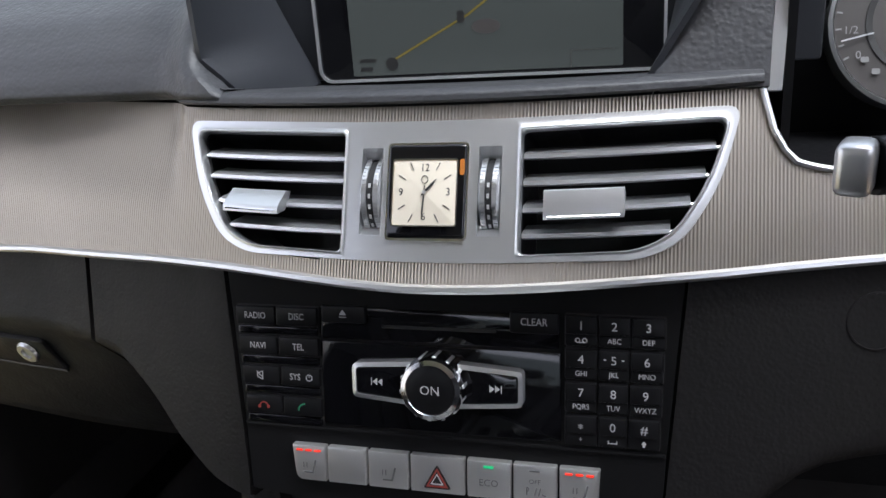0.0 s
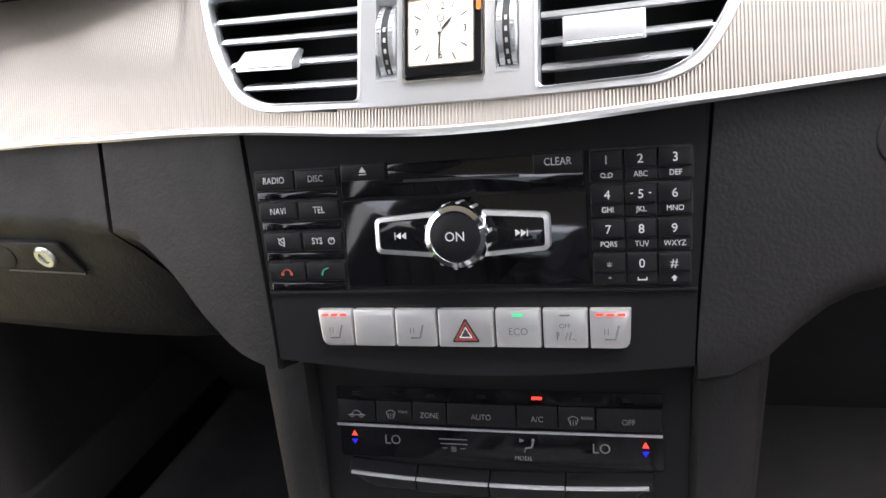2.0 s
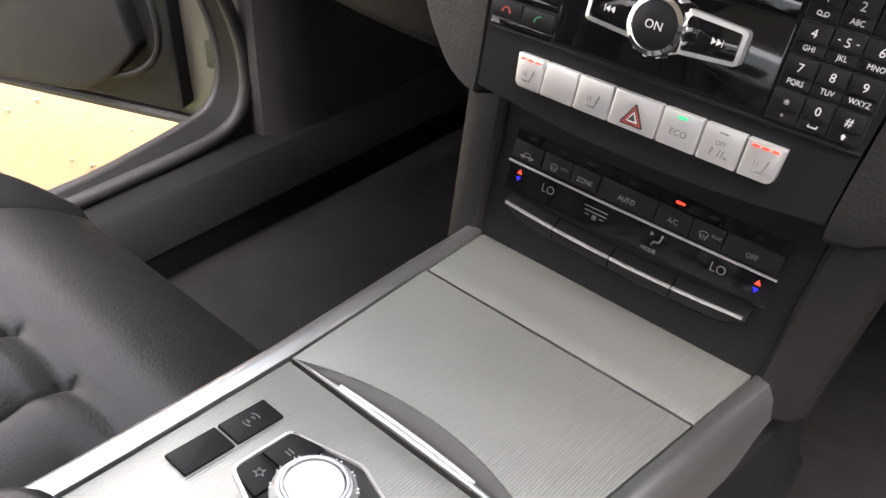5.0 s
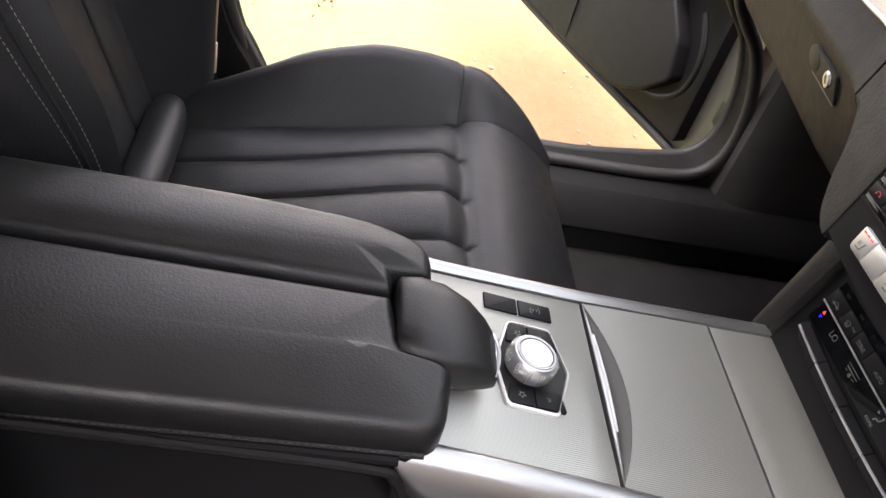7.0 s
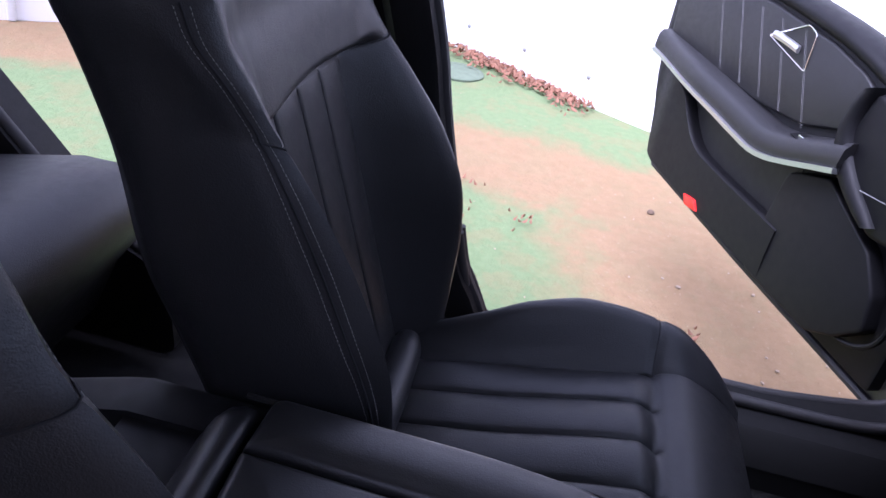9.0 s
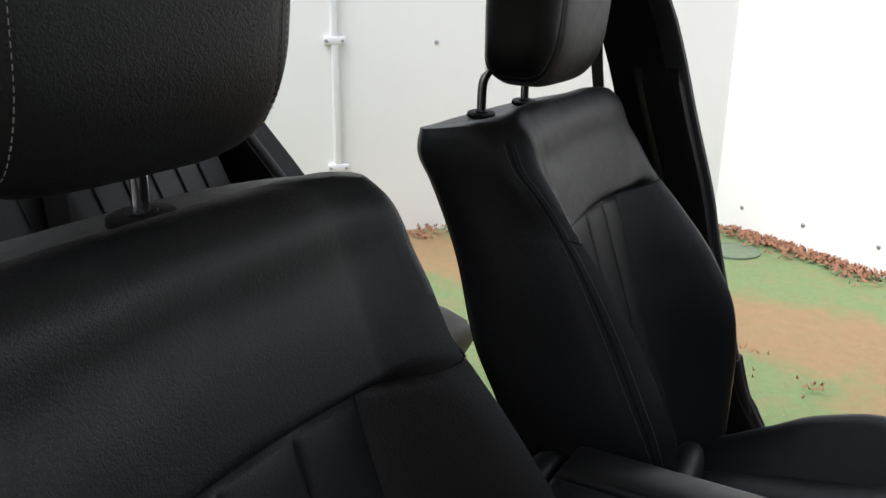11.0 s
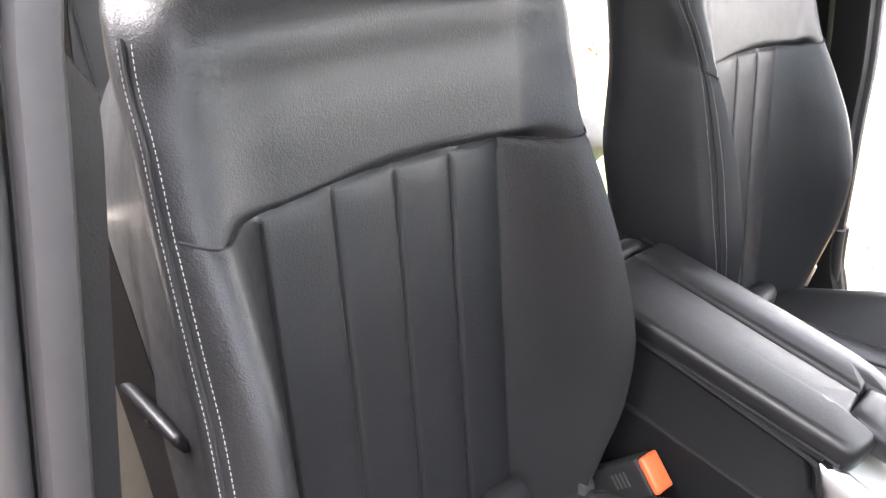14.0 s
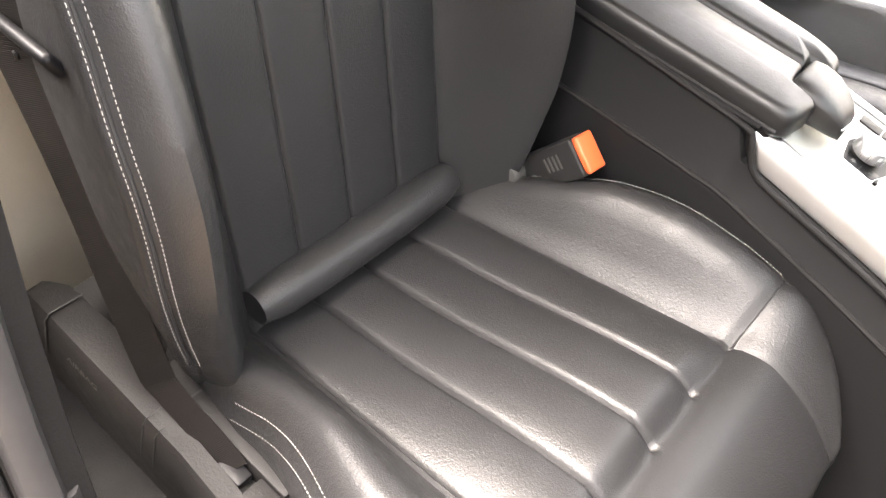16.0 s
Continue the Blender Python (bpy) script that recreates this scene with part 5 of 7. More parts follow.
# armrest with two padded lids
arm = thing("armrest", (0, 0.3, 0.8), "black leather armrest with split padded lids", "armrest")
def cushion_slab(outline, z0, z1, r, dome, name, material, label="", fall=None):
    """A padded block on a plan outline; dome: how far its middle rises."""
    bm = bmesh.new()
    cu = sum(p[0] for p in outline) / len(outline)
    cv = sum(p[1] for p in outline) / len(outline)
    w = max(abs(p[0] - cu) for p in outline)
    h = max(abs(p[1] - cv) for p in outline)
    rows = []
    def ring(off, z):
        return [bm.verts.new((cu + (p[0] - cu) * (1 - off / w), cv + (p[1] - cv) * (1 - off / h), z - (fall(cv + (p[1] - cv) * (1 - off / h)) if fall else 0))) for p in outline]
    rows.append(ring(0.004, z0))
    rows.append(ring(0.0, z0 + 0.006))
    for i in range(7):
        a = math.pi / 2 * i / 6
        rows.append(ring(r * (1 - math.cos(a)), z1 - r * (1 - math.sin(a))))
    for k in (0.3, 0.6, 0.85):
        rows.append(ring(r + (min(w, h) - r) * k, z1 + dome * (1 - (1 - k) ** 2)))
    for a, b in zip(rows, rows[1:]):
        for i in range(len(a)):
            j = (i + 1) % len(a)
            bm.faces.new((a[i], a[j], b[j], b[i]))
    bm.faces.new(rows[-1])
    bm.faces.new(rows[0][::-1])
    return part(name, bm, material, arm, label, sharp=60)
def dense(pts, r, seg=5, step=0.012):
    o = rounded(pts, r, seg)
    out = []
    for a, b in zip(o, o[1:] + o[:1]):
        n = max(1, int(math.dist(a, b) / step))
        out += [(a[0] + (b[0] - a[0]) * k / n, a[1] + (b[1] - a[1]) * k / n) for k in range(n)]
    return out
cushion_slab(dense([(-0.0215, 0.127), (0.096, 0.131), (0.098, 0.30), (0.0975, 0.479), (0.049, 0.486), (0.042, 0.4545), (-0.009, 0.4465)], [0.003, 0.012, 0.02, 0.018, 0.006, 0.014, 0.002]), 0.853, 0.888, 0.012, 0.0035, "lid_pad", LEATHER_COARSE, "black leather lid pad")
cushion_slab(dense([(-0.0245, 0.127), (-0.0125, 0.4465), (-0.029, 0.4465), (-0.031, 0.475), (-0.062, 0.475), (-0.083, 0.435), (-0.093, 0.34), (-0.096, 0.131)], [0.003, 0.002, 0.002, 0.004, 0.016, 0.03, 0.03, 0.012]), 0.853, 0.889, 0.014, 0.0035, "lid_pad", LEATHER_COARSE, "black leather lid pad")
rings = []
for y, a, b, zt in ((0.4495, -0.026, 0.0405, 0.8905), (0.452, -0.0275, 0.042, 0.8935), (0.465, -0.029, 0.0455, 0.8945), (0.482, -0.0275, 0.0465, 0.892), (0.5, -0.02, 0.044, 0.886), (0.512, -0.011, 0.0405, 0.8785), (0.519, -0.005, 0.037, 0.871), (0.5205, -0.003, 0.035, 0.866)):
    ring, nq = [], 22
    zb = 0.853
    for q in range(nq):
        t = 2 * math.pi * q / nq
        ca, sa = math.cos(t), math.sin(t)
        ring.append(Vector(((a + b) / 2 + (b - a) / 2 * math.copysign(abs(ca) ** 0.45, ca), y, (zt + zb) / 2 + (zt - zb) / 2 * math.copysign(abs(sa) ** 0.55, sa))))
    rings.append(ring)
handle = part("lid_release", loft(rings), LEATHER_COARSE, arm, "black grained lid release grip", sharp=60)
part("release_rim", tube([(-0.0045 + 0.041 * t, 0.5212 - 0.004 * (2 * t - 1) ** 2, 0.868 + 0.0035 * math.sin(math.pi * t)) for t in steps(0, 1, 12)], 0.0014, 8), SILVER, handle)
part("stowage_box", rbox(-0.092, 0.0, 0.79, 0.094, 0.468, 0.8545, 0.006), SMOOTH, arm)
rings = []
for x in steps(-0.094, 0.096, 17):
    k = (1 - abs((x - 0.001) / 0.0951) ** 6) ** 0.5
    rings.append([Vector((x, y, 0.79 + (z - 0.79) * (0.55 + 0.45 * k))) for y, z in ((0.1225, 0.8), (0.1225, 0.874), (0.118, 0.883), (0.108, 0.885), (0.094, 0.879), (0.08, 0.862), (0.066, 0.835), (0.056, 0.8))])
part("rear_cap", loft(rings), LEATHER_COARSE, arm, "rounded black rear cap", sharp=60)
part("hinge_cover", rbox(-0.085, 0.02, 0.79, -0.045, 0.05, 0.838, 0.006, 3), GRIPGREY, arm)
part("hinge_pin", tube([(-0.095, 0.036, 0.832), (-0.03, 0.034, 0.832)], 0.005, 10), SILVER, arm, "silver hinge pin")
part("rear_vent", rbox(-0.125 + 0.035, 0.03, 0.81, -0.07, 0.052, 0.846, 0.004, 2), KEY, arm)
line = [Vector((0.0985 - 0.0005 * t, 0.16 + 0.31 * t, 0.8625)) for t in steps(0, 1, 24)]
part("edge_roll", tube(line, 0.0022, 8), LEATHER, arm)
part("stitching", dashes([p + Vector((0.0012, 0, 0.0021)) for p in line], lambda i: Vector((0.5, 0, 0.86)), 0.003, 0.0018, 0.0006, 0.0005), GRIPGREY, arm)
part("ledge", tube([(0.1015, y, 0.8605) for y in steps(0.1, 0.455, 12)] , 0.0035, 8), SMOOTH, arm)

# ---- front seats ----
def seat_parts(seat, ox):
    """Cushion, backrest, head restraint and trims of a front seat whose middle lies at x = ox."""
    # cushion: a padded top with sewn flutes, falling away at the sides and the front
    hw = 0.272
    BOLSTER = [(0.15, 0.02), (0.234, 0.036), (0.3, 0.058), (0.37, 0.078), (0.43, 0.08), (0.5, 0.069), (0.56, 0.05), (0.64, 0.02), (0.72, 0.01)]
    def panel_half(y):
        return 0.149 + (0.166 - 0.149) * max(0, min(1.12, (y - 0.22) / 0.345))
    def top(x, y):
        """x from the seat's middle."""
        base = 0.622 + 0.215 * (y - 0.22) + (0.007 * smooth01((0.47 - y) / 0.2) if ox < 0 else 0.0)
        if y > 0.575:
            base += 0.005 * smooth01((y - 0.57) / 0.04) - 0.006 * smooth01((y - 0.57) / 0.09)
        front = max(0.0, y - 0.578)
        base -= 4.6 * front * front
        ax, ph = abs(x), panel_half(y)
        rise = 0.0
        if ax > ph:
            t = (ax - ph) / (hw - ph)
            rise = lerp_table(BOLSTER, y) * smooth01(t * 1.6)
            edge = max(0.0, t - 0.72) / 0.28
            rise -= 0.05 * edge ** 2.2
            rise -= 0.006 * math.exp(-((ax - ph) / 0.005) ** 2)
        if y < 0.5655 and ax < ph:
            k = (x + ph) / (2 * ph) * 4
            f = k - math.floor(k)
            seam = min(f, 1 - f) * ph / 2
            rise += 0.017 * (1 - (x / ph) ** 2) * smooth01((y - 0.3) / 0.2) * (1 - smooth01((y - 0.53) / 0.04))
            rise += 0.0055 * (1 - (2 * f - 1) ** 2) - 0.0055 * math.exp(-(seam / 0.0028) ** 2)
            rise -= 0.004 * smooth01((y - 0.535) / 0.03)
        d = (y - 0.567) / 0.004
        rise -= 0.0055 * math.exp(-d * d)
        return base + rise

    door_side = 1 if ox > 0 else -1
    def plan_half(y, sd):
        """Half the width; narrower towards the front corners and, more so by the door, at the back."""
        wide = hw * (1 - 0.30 * max(0.0, (y - 0.56) / 0.152) ** 3.2)
        return wide - (0.045 * smooth01((0.47 - y) / 0.18) if sd == door_side else 0.045 * smooth01((0.42 - y) / 0.2))
    bm = bmesh.new()
    ny = 92
    ys = [0.15 + (0.712 - 0.15) * j / (ny - 1) for j in range(ny)]
    rows = []
    for y in ys:
        # the plan narrows towards the front corners and a little at the back
        ph = panel_half(y)
        xs = []
        for i in range(4):
            a, b = -ph + ph / 2 * i, -ph + ph / 2 * (i + 1)
            xs += [a + (b - a) * q for q in (0, 0.025, 0.05, 0.1, 0.2, 0.35, 0.5, 0.65, 0.8, 0.9, 0.95, 0.975)]
        xs.append(ph)
        qs = (0.03, 0.07, 0.14, 0.25, 0.38, 0.5, 0.62, 0.73, 0.82, 0.9, 0.96, 1.0)
        line = [-ph - (plan_half(y, -1) - ph) * q for q in qs[::-1]] + xs + [ph + (plan_half(y, 1) - ph) * q for q in qs]
        row = []
        for x in line:
            w = plan_half(y, 1 if x > 0 else -1)
            xx = x if abs(x) <= ph else math.copysign(ph + (abs(x) - ph) * (hw - ph) / (w - ph), x)
            row.append((x, top(xx, y)))
        def drop(sd, side):
            return [(side[0] + sd * 0.004, side[1] - 0.02), (side[0] + sd * 0.002, side[1] - 0.05), (side[0] - sd * 0.012, 0.53)]
        full = drop(-1, row[0])[::-1] + row + drop(1, row[-1])
        rows.append([bm.verts.new((ox + x, y, z)) for x, z in full])
    for a, b in zip(rows, rows[1:]):
        for i in range(len(a) - 1):
            bm.faces.new((a[i], a[i + 1], b[i + 1], b[i]))
    last = rows[-1]
    prev = last
    for dy, dz in ((0.006, -0.02), (0.004, -0.06), (-0.01, -0.12)):
        nxt = [bm.verts.new((v.co.x * 1.0, last[i].co.y + dy, max(0.52, last[i].co.z + dz))) for i, v in enumerate(last)]
        for i in range(len(nxt) - 1):
            bm.faces.new((prev[i], prev[i + 1], nxt[i + 1], nxt[i]))
        prev = nxt
    bm.faces.new(rows[0][::-1])
    bmesh.ops.holes_fill(bm, edges=[e for e in bm.edges if e.is_boundary])
    part("cushion", bm, LEATHER, seat, "fluted black leather seat cushion", sharp=75)

    def out_edge(s, off):
        pts = []
        for y in steps(0.255 if s == door_side else 0.27, 0.60, 60):
            w = plan_half(y, s)
            ph, x = panel_half(y), w - (0.0045 if s == door_side else 0.022) + off
            pts.append(Vector((ox + s * x, y, top(ph + (x - ph) * (hw - ph) / (w - ph), y) + 0.0006)))
        return pts
    for s in (-1, 1):
        for off in (0.001, 0.006):
            part("cushion_stitching", dashes(out_edge(s, off), lambda i: Vector((s * 0.5, 0, 0.86)), 0.003, 0.0018, 0.00065, 0.0005), THREAD, seat, "pale contrast stitching")
        part("cushion_seam", tube([(ox + s * x, 0.567, top(x, 0.567) + 0.002) for x in steps(panel_half(0.56), hw - 0.012, 10)], 0.0011, 6), SEAM, seat)
    roll = tube([(ox + x, 0.2 + 0.004 * math.cos(x * 9), 0.643) for x in steps(-0.15, 0.15, 18)], [0.016, 0.0195] + [0.0215] * 14 + [0.0195, 0.016], 18)
    for v in roll.verts:
        v.co.z = 0.657 + (v.co.z - 0.643) * 1.12
        v.co.y = 0.198 + (v.co.y - 0.204) * 1.2
    part("rear_roll", roll, LEATHER, seat, "padded leather roll", sharp=70)

    # backrest
    OFF = [(0.56, 0.05), (0.66, 0.078), (0.74, 0.105), (0.82, 0.132), (0.9, 0.145), (0.98, 0.132), (1.05, 0.108), (1.11, 0.08), (1.18, 0.062), (1.26, 0.046)]
    OFF_OUT = [(0.56, 0.05), (0.66, 0.078), (0.74, 0.105), (0.82, 0.132), (0.9, 0.145), (0.98, 0.13), (1.05, 0.095), (1.11, 0.058), (1.18, 0.036), (1.26, 0.022)]
    # how far the piped edge stands before the middle: beside the tunnel, and beside the door
    EDGE_IN = [(0.56, 0.03), (0.7, 0.075), (0.84, 0.099), (0.94, 0.083), (1.02, 0.067), (1.1, 0.05), (1.146, 0.036), (1.233, 0.009)]
    EDGE_OUT = [(0.56, 0.0), (0.7, 0.05), (0.8, 0.078), (0.88, 0.088), (0.96, 0.076), (1.03, 0.054), (1.1, 0.032), (1.16, 0.018), (1.233, -0.004)]
    REAR = [(0.56, 0.11), (0.7, 0.08), (0.8, 0.045), (0.88, 0.01), (0.953, -0.025), (1.055, -0.055), (1.158, -0.1), (1.22, -0.122), (1.25, -0.122)]
    HALF = [(0.56, 0.205), (0.66, 0.235), (0.8, 0.258), (0.9, 0.26), (1.0, 0.252), (1.089, 0.244), (1.16, 0.238), (1.2, 0.234), (1.225, 0.229), (1.242, 0.222)]
    REAR_OUT = [(0.56, 0.08), (0.7, 0.03), (0.8, -0.018), (0.88, -0.05), (0.953, -0.072), (1.055, -0.094), (1.158, -0.112), (1.22, -0.115), (1.25, -0.114)]
    def centre_y(z):
        return 0.183 - 0.33 * (z - 0.659) - (0.0 if ox > 0 else 0.010)
    side_out = 1 if ox > 0 else -1
    def edge_half(z, s):
        return lerp_table(HALF, z) - (0.0 if s == side_out else 0.022 - 0.02 * smooth01((z - 1.1) / 0.1))
    def side_seam(ax, s):
        return 1.077 + (0.02 if s == side_out else 0.034) * smooth01((ax - 0.15) / 0.09)
    def face(x, z):
        ax = abs(x)
        s = 1 if x > 0 else -1
        h = edge_half(z, s)
        off, edge, crest = lerp_table(OFF, z), lerp_table(EDGE_IN, z), 0.72
        if s == side_out:
            off, edge, crest = lerp_table(OFF_OUT, z), lerp_table(EDGE_OUT, z), 0.58
        elif ox < 0:
            off, edge = off - 0.007, edge - 0.007
        ph = 0.15
        y = centre_y(z)
        seam_z = 1.083 - 0.006 * (ax / 0.15) ** 2 if ax < 0.15 else side_seam(ax, s)
        up = smooth01((z - seam_z + 0.004) / 0.026)
        if ax <= ph:
            k = (x + ph) / (2 * ph) * 4
            f = k - math.floor(k)
            sd = min(f, 1 - f) * ph / 2
            low = 0.0032 * (1 - (2 * f - 1) ** 2) - 0.005 * math.exp(-(sd / 0.0019) ** 2)
            y += low * (1 - up) * smooth01((seam_z - z) / 0.03 + 0.2)
            y += up * (0.032 - 0.007 * (1 - (ax / ph) ** 2) ** 2)
        else:
            t = (ax - ph) / (h - ph)
            b = off * smooth01(t * 1.12)
            u = 0.032 + (off - 0.032) * smooth01(t * 0.97)
            y += b * (1 - up) + u * up - 0.005 * math.exp(-((ax - ph) / 0.005) ** 2) * (1 - up)
            e = max(0.0, t - crest) / (1 - crest)
            y -= max(0.0, off - edge) * e ** 2
        d = (z - seam_z) / 0.0035
        y -= 0.005 * math.exp(-d * d) * (1 - 0.75 * smooth01((ax - 0.19) / 0.04))
        y -= 0.004 * math.exp(-((z - 1.182) / 0.02) ** 2)
        top_round = max(0.0, z - 1.212)
        y -= 16.0 * top_round ** 2
        return y

    bm = bmesh.new()
    zs = steps(0.575, 1.06, 62) + steps(1.063, 1.103, 18) + steps(1.108, 1.2, 14) + steps(1.206, 1.2385, 9)
    rings = []
    for z in zs:
        h = lerp_table(HALF, z)
        xs = []
        for i in range(4):
            a = -0.15 + 0.075 * i
            xs += [a + 0.075 * q for q in (0, 0.025, 0.05, 0.1, 0.2, 0.35, 0.5, 0.65, 0.8, 0.9, 0.95, 0.975)]
        xs.append(0.15)
        def wing(s):
            return [s * (0.15 + (edge_half(z, s) - 0.15) * q) for q in (0.04, 0.1, 0.2, 0.32, 0.45, 0.58, 0.7, 0.8, 0.88, 0.95, 1.0)]
        line = wing(-1)[::-1] + xs + wing(1)
        front = [(x, face(x, z)) for x in line]
        ry = lerp_table(REAR, z)
        out = 1 if ox > 0 else -1
        rys = {out: lerp_table(REAR_OUT, z), -out: ry}
        def flank(sd):
            r_, fy_, e = rys[sd] - (0.009 if ox < 0 and sd != out else 0.0), front[-1 if sd > 0 else 0][1], edge_half(z, sd)
            if sd == out:
                tf = smooth01((z - 1.08) / 0.1)
                pts = [(e + 0.0035, fy_ - 0.0028), (e + 0.0068, fy_ - 0.0068), (e + 0.0078, fy_ - 0.012), (e + 0.006, fy_ - 0.02), (e - 0.002 - 0.007 * tf, fy_ + (r_ - fy_) * 0.35), (e - 0.014 - 0.02 * tf, fy_ + (r_ - fy_) * 0.7), (e - 0.026 - 0.026 * tf, r_ + 0.006), (e - 0.042 - 0.03 * tf, r_ - 0.006)]
            else:
                pts = [(e + 0.002, fy_ - 0.004), (e + 0.004, fy_ - 0.014), (h - 0.006, fy_ + (r_ - fy_) * 0.35), (h - 0.009, fy_ + (r_ - fy_) * 0.65), (h - 0.024, fy_ + (r_ - fy_) * 0.9), (h - 0.048, r_ - 0.008)]
            return [(sd * x, y) for x, y in pts]
        rear = [(h * q, rys[1] * (0.5 + q / 1.5) + rys[-1] * (0.5 - q / 1.5) - 0.004 - 0.02 * (1 - q * q)) for q in (0.66, 0.45, 0.22, 0, -0.22, -0.45, -0.66)]
        ring = front + flank(1) + rear + flank(-1)[::-1]
        rings.append([bm.verts.new((ox + x, y, z - 0.17 * max(0.0, 0.005 - y) * smooth01((z - 1.12) / 0.1))) for x, y in ring])
    n = len(rings[0])
    for a, b in zip(rings, rings[1:]):
        for i in range(n):
            j = (i + 1) % n
            bm.faces.new((a[i], a[j], b[j], b[i]))
    topring = rings[-1]
    cxm = sum((v.co for v in topring), Vector()) / n
    prev = topring
    for k, dz in ((0.72, 0.0045), (0.4, 0.006), (0.12, 0.0065)):
        nxt = [bm.verts.new((cxm.x + (v.co.x - cxm.x) * (0.6 + 0.4 * k), cxm.y + (v.co.y - cxm.y) * k, v.co.z + dz)) for v in topring]
        for i in range(n):
            j = (i + 1) % n
            bm.faces.new((prev[i], prev[j], nxt[j], nxt[i]))
        prev = nxt
    bm.faces.new(prev)
    bm.faces.new(rings[0][::-1])
    back = part("backrest", bm, LEATHER, seat, "fluted black leather backrest", sharp=50)

    for s in (-1, 1):
        sm = [Vector((ox + s * x, face(s * x, side_seam(x, s)) + 0.0022, side_seam(x, s))) for x in steps(0.152, edge_half(1.07, s) - 0.006, 14)]
        part("shoulder_seam", tube(sm, 0.0011, 6), SEAM, seat)

    for x in (-0.075, 0, 0.075):
        part("flute_seam", tube([Vector((ox + x, face(x, z) + 0.0004, z)) for z in steps(0.64, 1.07, 40)], 0.0011, 6), SEAM, seat)

    def edge_line(s, off):
        """Along the piped edge: off < 0 lies on the front, off > 0 just round the corner."""
        pts = []
        for z in steps(0.68, 1.215, 90):
            h = edge_half(z, s)
            x, y = h + min(off, 0.0), face(s * (h + min(off, 0.0)), z) + 0.0006
            if off > 0:
                x, y = h + off, y - 0.0068 * (off / 0.0068) ** 1.5
            pts.append(Vector((ox + s * x, y, z - 0.17 * max(0.0, 0.005 - y) * smooth01((z - 1.12) / 0.1))))
        return pts
    for s in (-1, 1):
        rows = (-0.002, 0.0048) if s == side_out else (-0.0022, -0.0066)
        for off in rows:
            part("backrest_stitching", dashes(edge_line(s, off), lambda i: Vector((s * (0.35 if off < 0 else 0.8), 0.9 if off < 0 else 0.6, 0.1)), 0.003, 0.0018, 0.00065, 0.0005), THREAD, seat, "pale contrast stitching")
        part("piping", tube([p + Vector((s * 0.0008, -0.0008, 0)) for p in edge_line(s, 0.0016 if s == side_out else -0.0044)], 0.0016, 6), SEAM, seat)

    # head restraint on two posts: a padded roll with stitched side panels
    dy, dz = (0.0, -0.006) if ox > 0 else (-0.021, -0.02)
    py = 0.0 if ox > 0 else -0.013
    prof = rounded([(-0.068, 1.30), (-0.05, 1.281), (0.014, 1.279), (0.036, 1.325), (0.044, 1.40), (0.043, 1.46), (0.015, 1.497), (-0.035, 1.49), (-0.068, 1.42)], [0.02, 0.02, 0.03, 0.03, 0.04, 0.022, 0.02, 0.03, 0.05], 6)
    pc = (-0.004, 1.385)
    HWID = 0.118

    def station(t, grow=0.0):
        k = 0.4 + 0.6 * (1 - abs(t) ** 7) ** 0.42 if abs(t) < 1 else 0.4
        kz = 0.3 + 0.7 * (1 - abs(t) ** 4.6) ** 0.42 if abs(t) < 1 else 0.3
        out = []
        for y, z in prof:
            front = smooth01((y - 0.005) / 0.03)
            yy = y + 0.006 * front * (1 - t * t) - 0.003 * front * math.exp(-((abs(t) - 0.8) / 0.02) ** 2)
            out.append(Vector((ox + HWID * t, dy + pc[0] + (yy - pc[0]) * (k + grow), dz + pc[1] + (z - pc[1]) * (kz + grow))))
        return out
    ts = [math.sin(a) for a in steps(-math.pi / 2, math.pi / 2, 41)]
    head = part("head_restraint", loft([station(t) for t in ts]), LEATHER, seat, "black leather head restraint with grained side panels", sharp=80)
    head.data.materials.append(LEATHER_COARSE)
    for f in head.data.polygons:
        if abs((f.center + AT[seat]).x - ox) > HWID * 0.8:
            f.material_index = 1
    for s in (-1, 1):
        for q, off in enumerate((0.76, 0.84)):
            line = station(s * off, 0.003)
            line = line[10:] + line[:10]
            part("stitching", dashes(curve(line[:-6], 150), lambda i: Vector((s * 0.5, 0.8, 0)), 0.003, 0.0018, 0.0007, 0.0005), THREAD, head)
        part("seam", tube(station(s * 0.8, 0.004), 0.0014, 6, closed=True), SEAM, head)
    for s in (-1, 1):
        px = ox + s * 0.076
        post = part("headrest_post", tube(curve([(px, -0.086 + py, 1.21), (px, -0.0855 + py, 1.255), (px, -0.08 + py, 1.287 + dz * 0.6), (px, -0.055 + dy, 1.315 + dz), (px, -0.035 + dy, 1.335 + dz)], 14), 0.0065, 14), CHROME, seat, "chrome post")
        part("ferrule", lathe([(0.022, -0.004), (0.022, 0.0004), (0.02, 0.0014), (0.0105, 0.0018), (0.0095, 0.0034), (0.007, 0.0036)], Matrix.Translation((px, -0.086 + py, 1.2235)) @ Matrix.Rotation(-0.17, 4, "X") @ Matrix.Diagonal((1.35, 0.75, 1, 1)), 32), TRIM, seat)
    # base frame and outer valance
    part("seat_base", rbox(ox - 0.235, 0.17, 0.42, ox + 0.235, 0.64, 0.555, 0.02), SMOOTH, seat)
    for s in (-1, 1):
        part("runner", rbox(ox + s * 0.19 - 0.02, 0.12, 0.352, ox + s * 0.19 + 0.02, 0.68, 0.425, 0.006), SMOOTH, seat)
    s = 1 if ox > 0 else -1
    rings = []
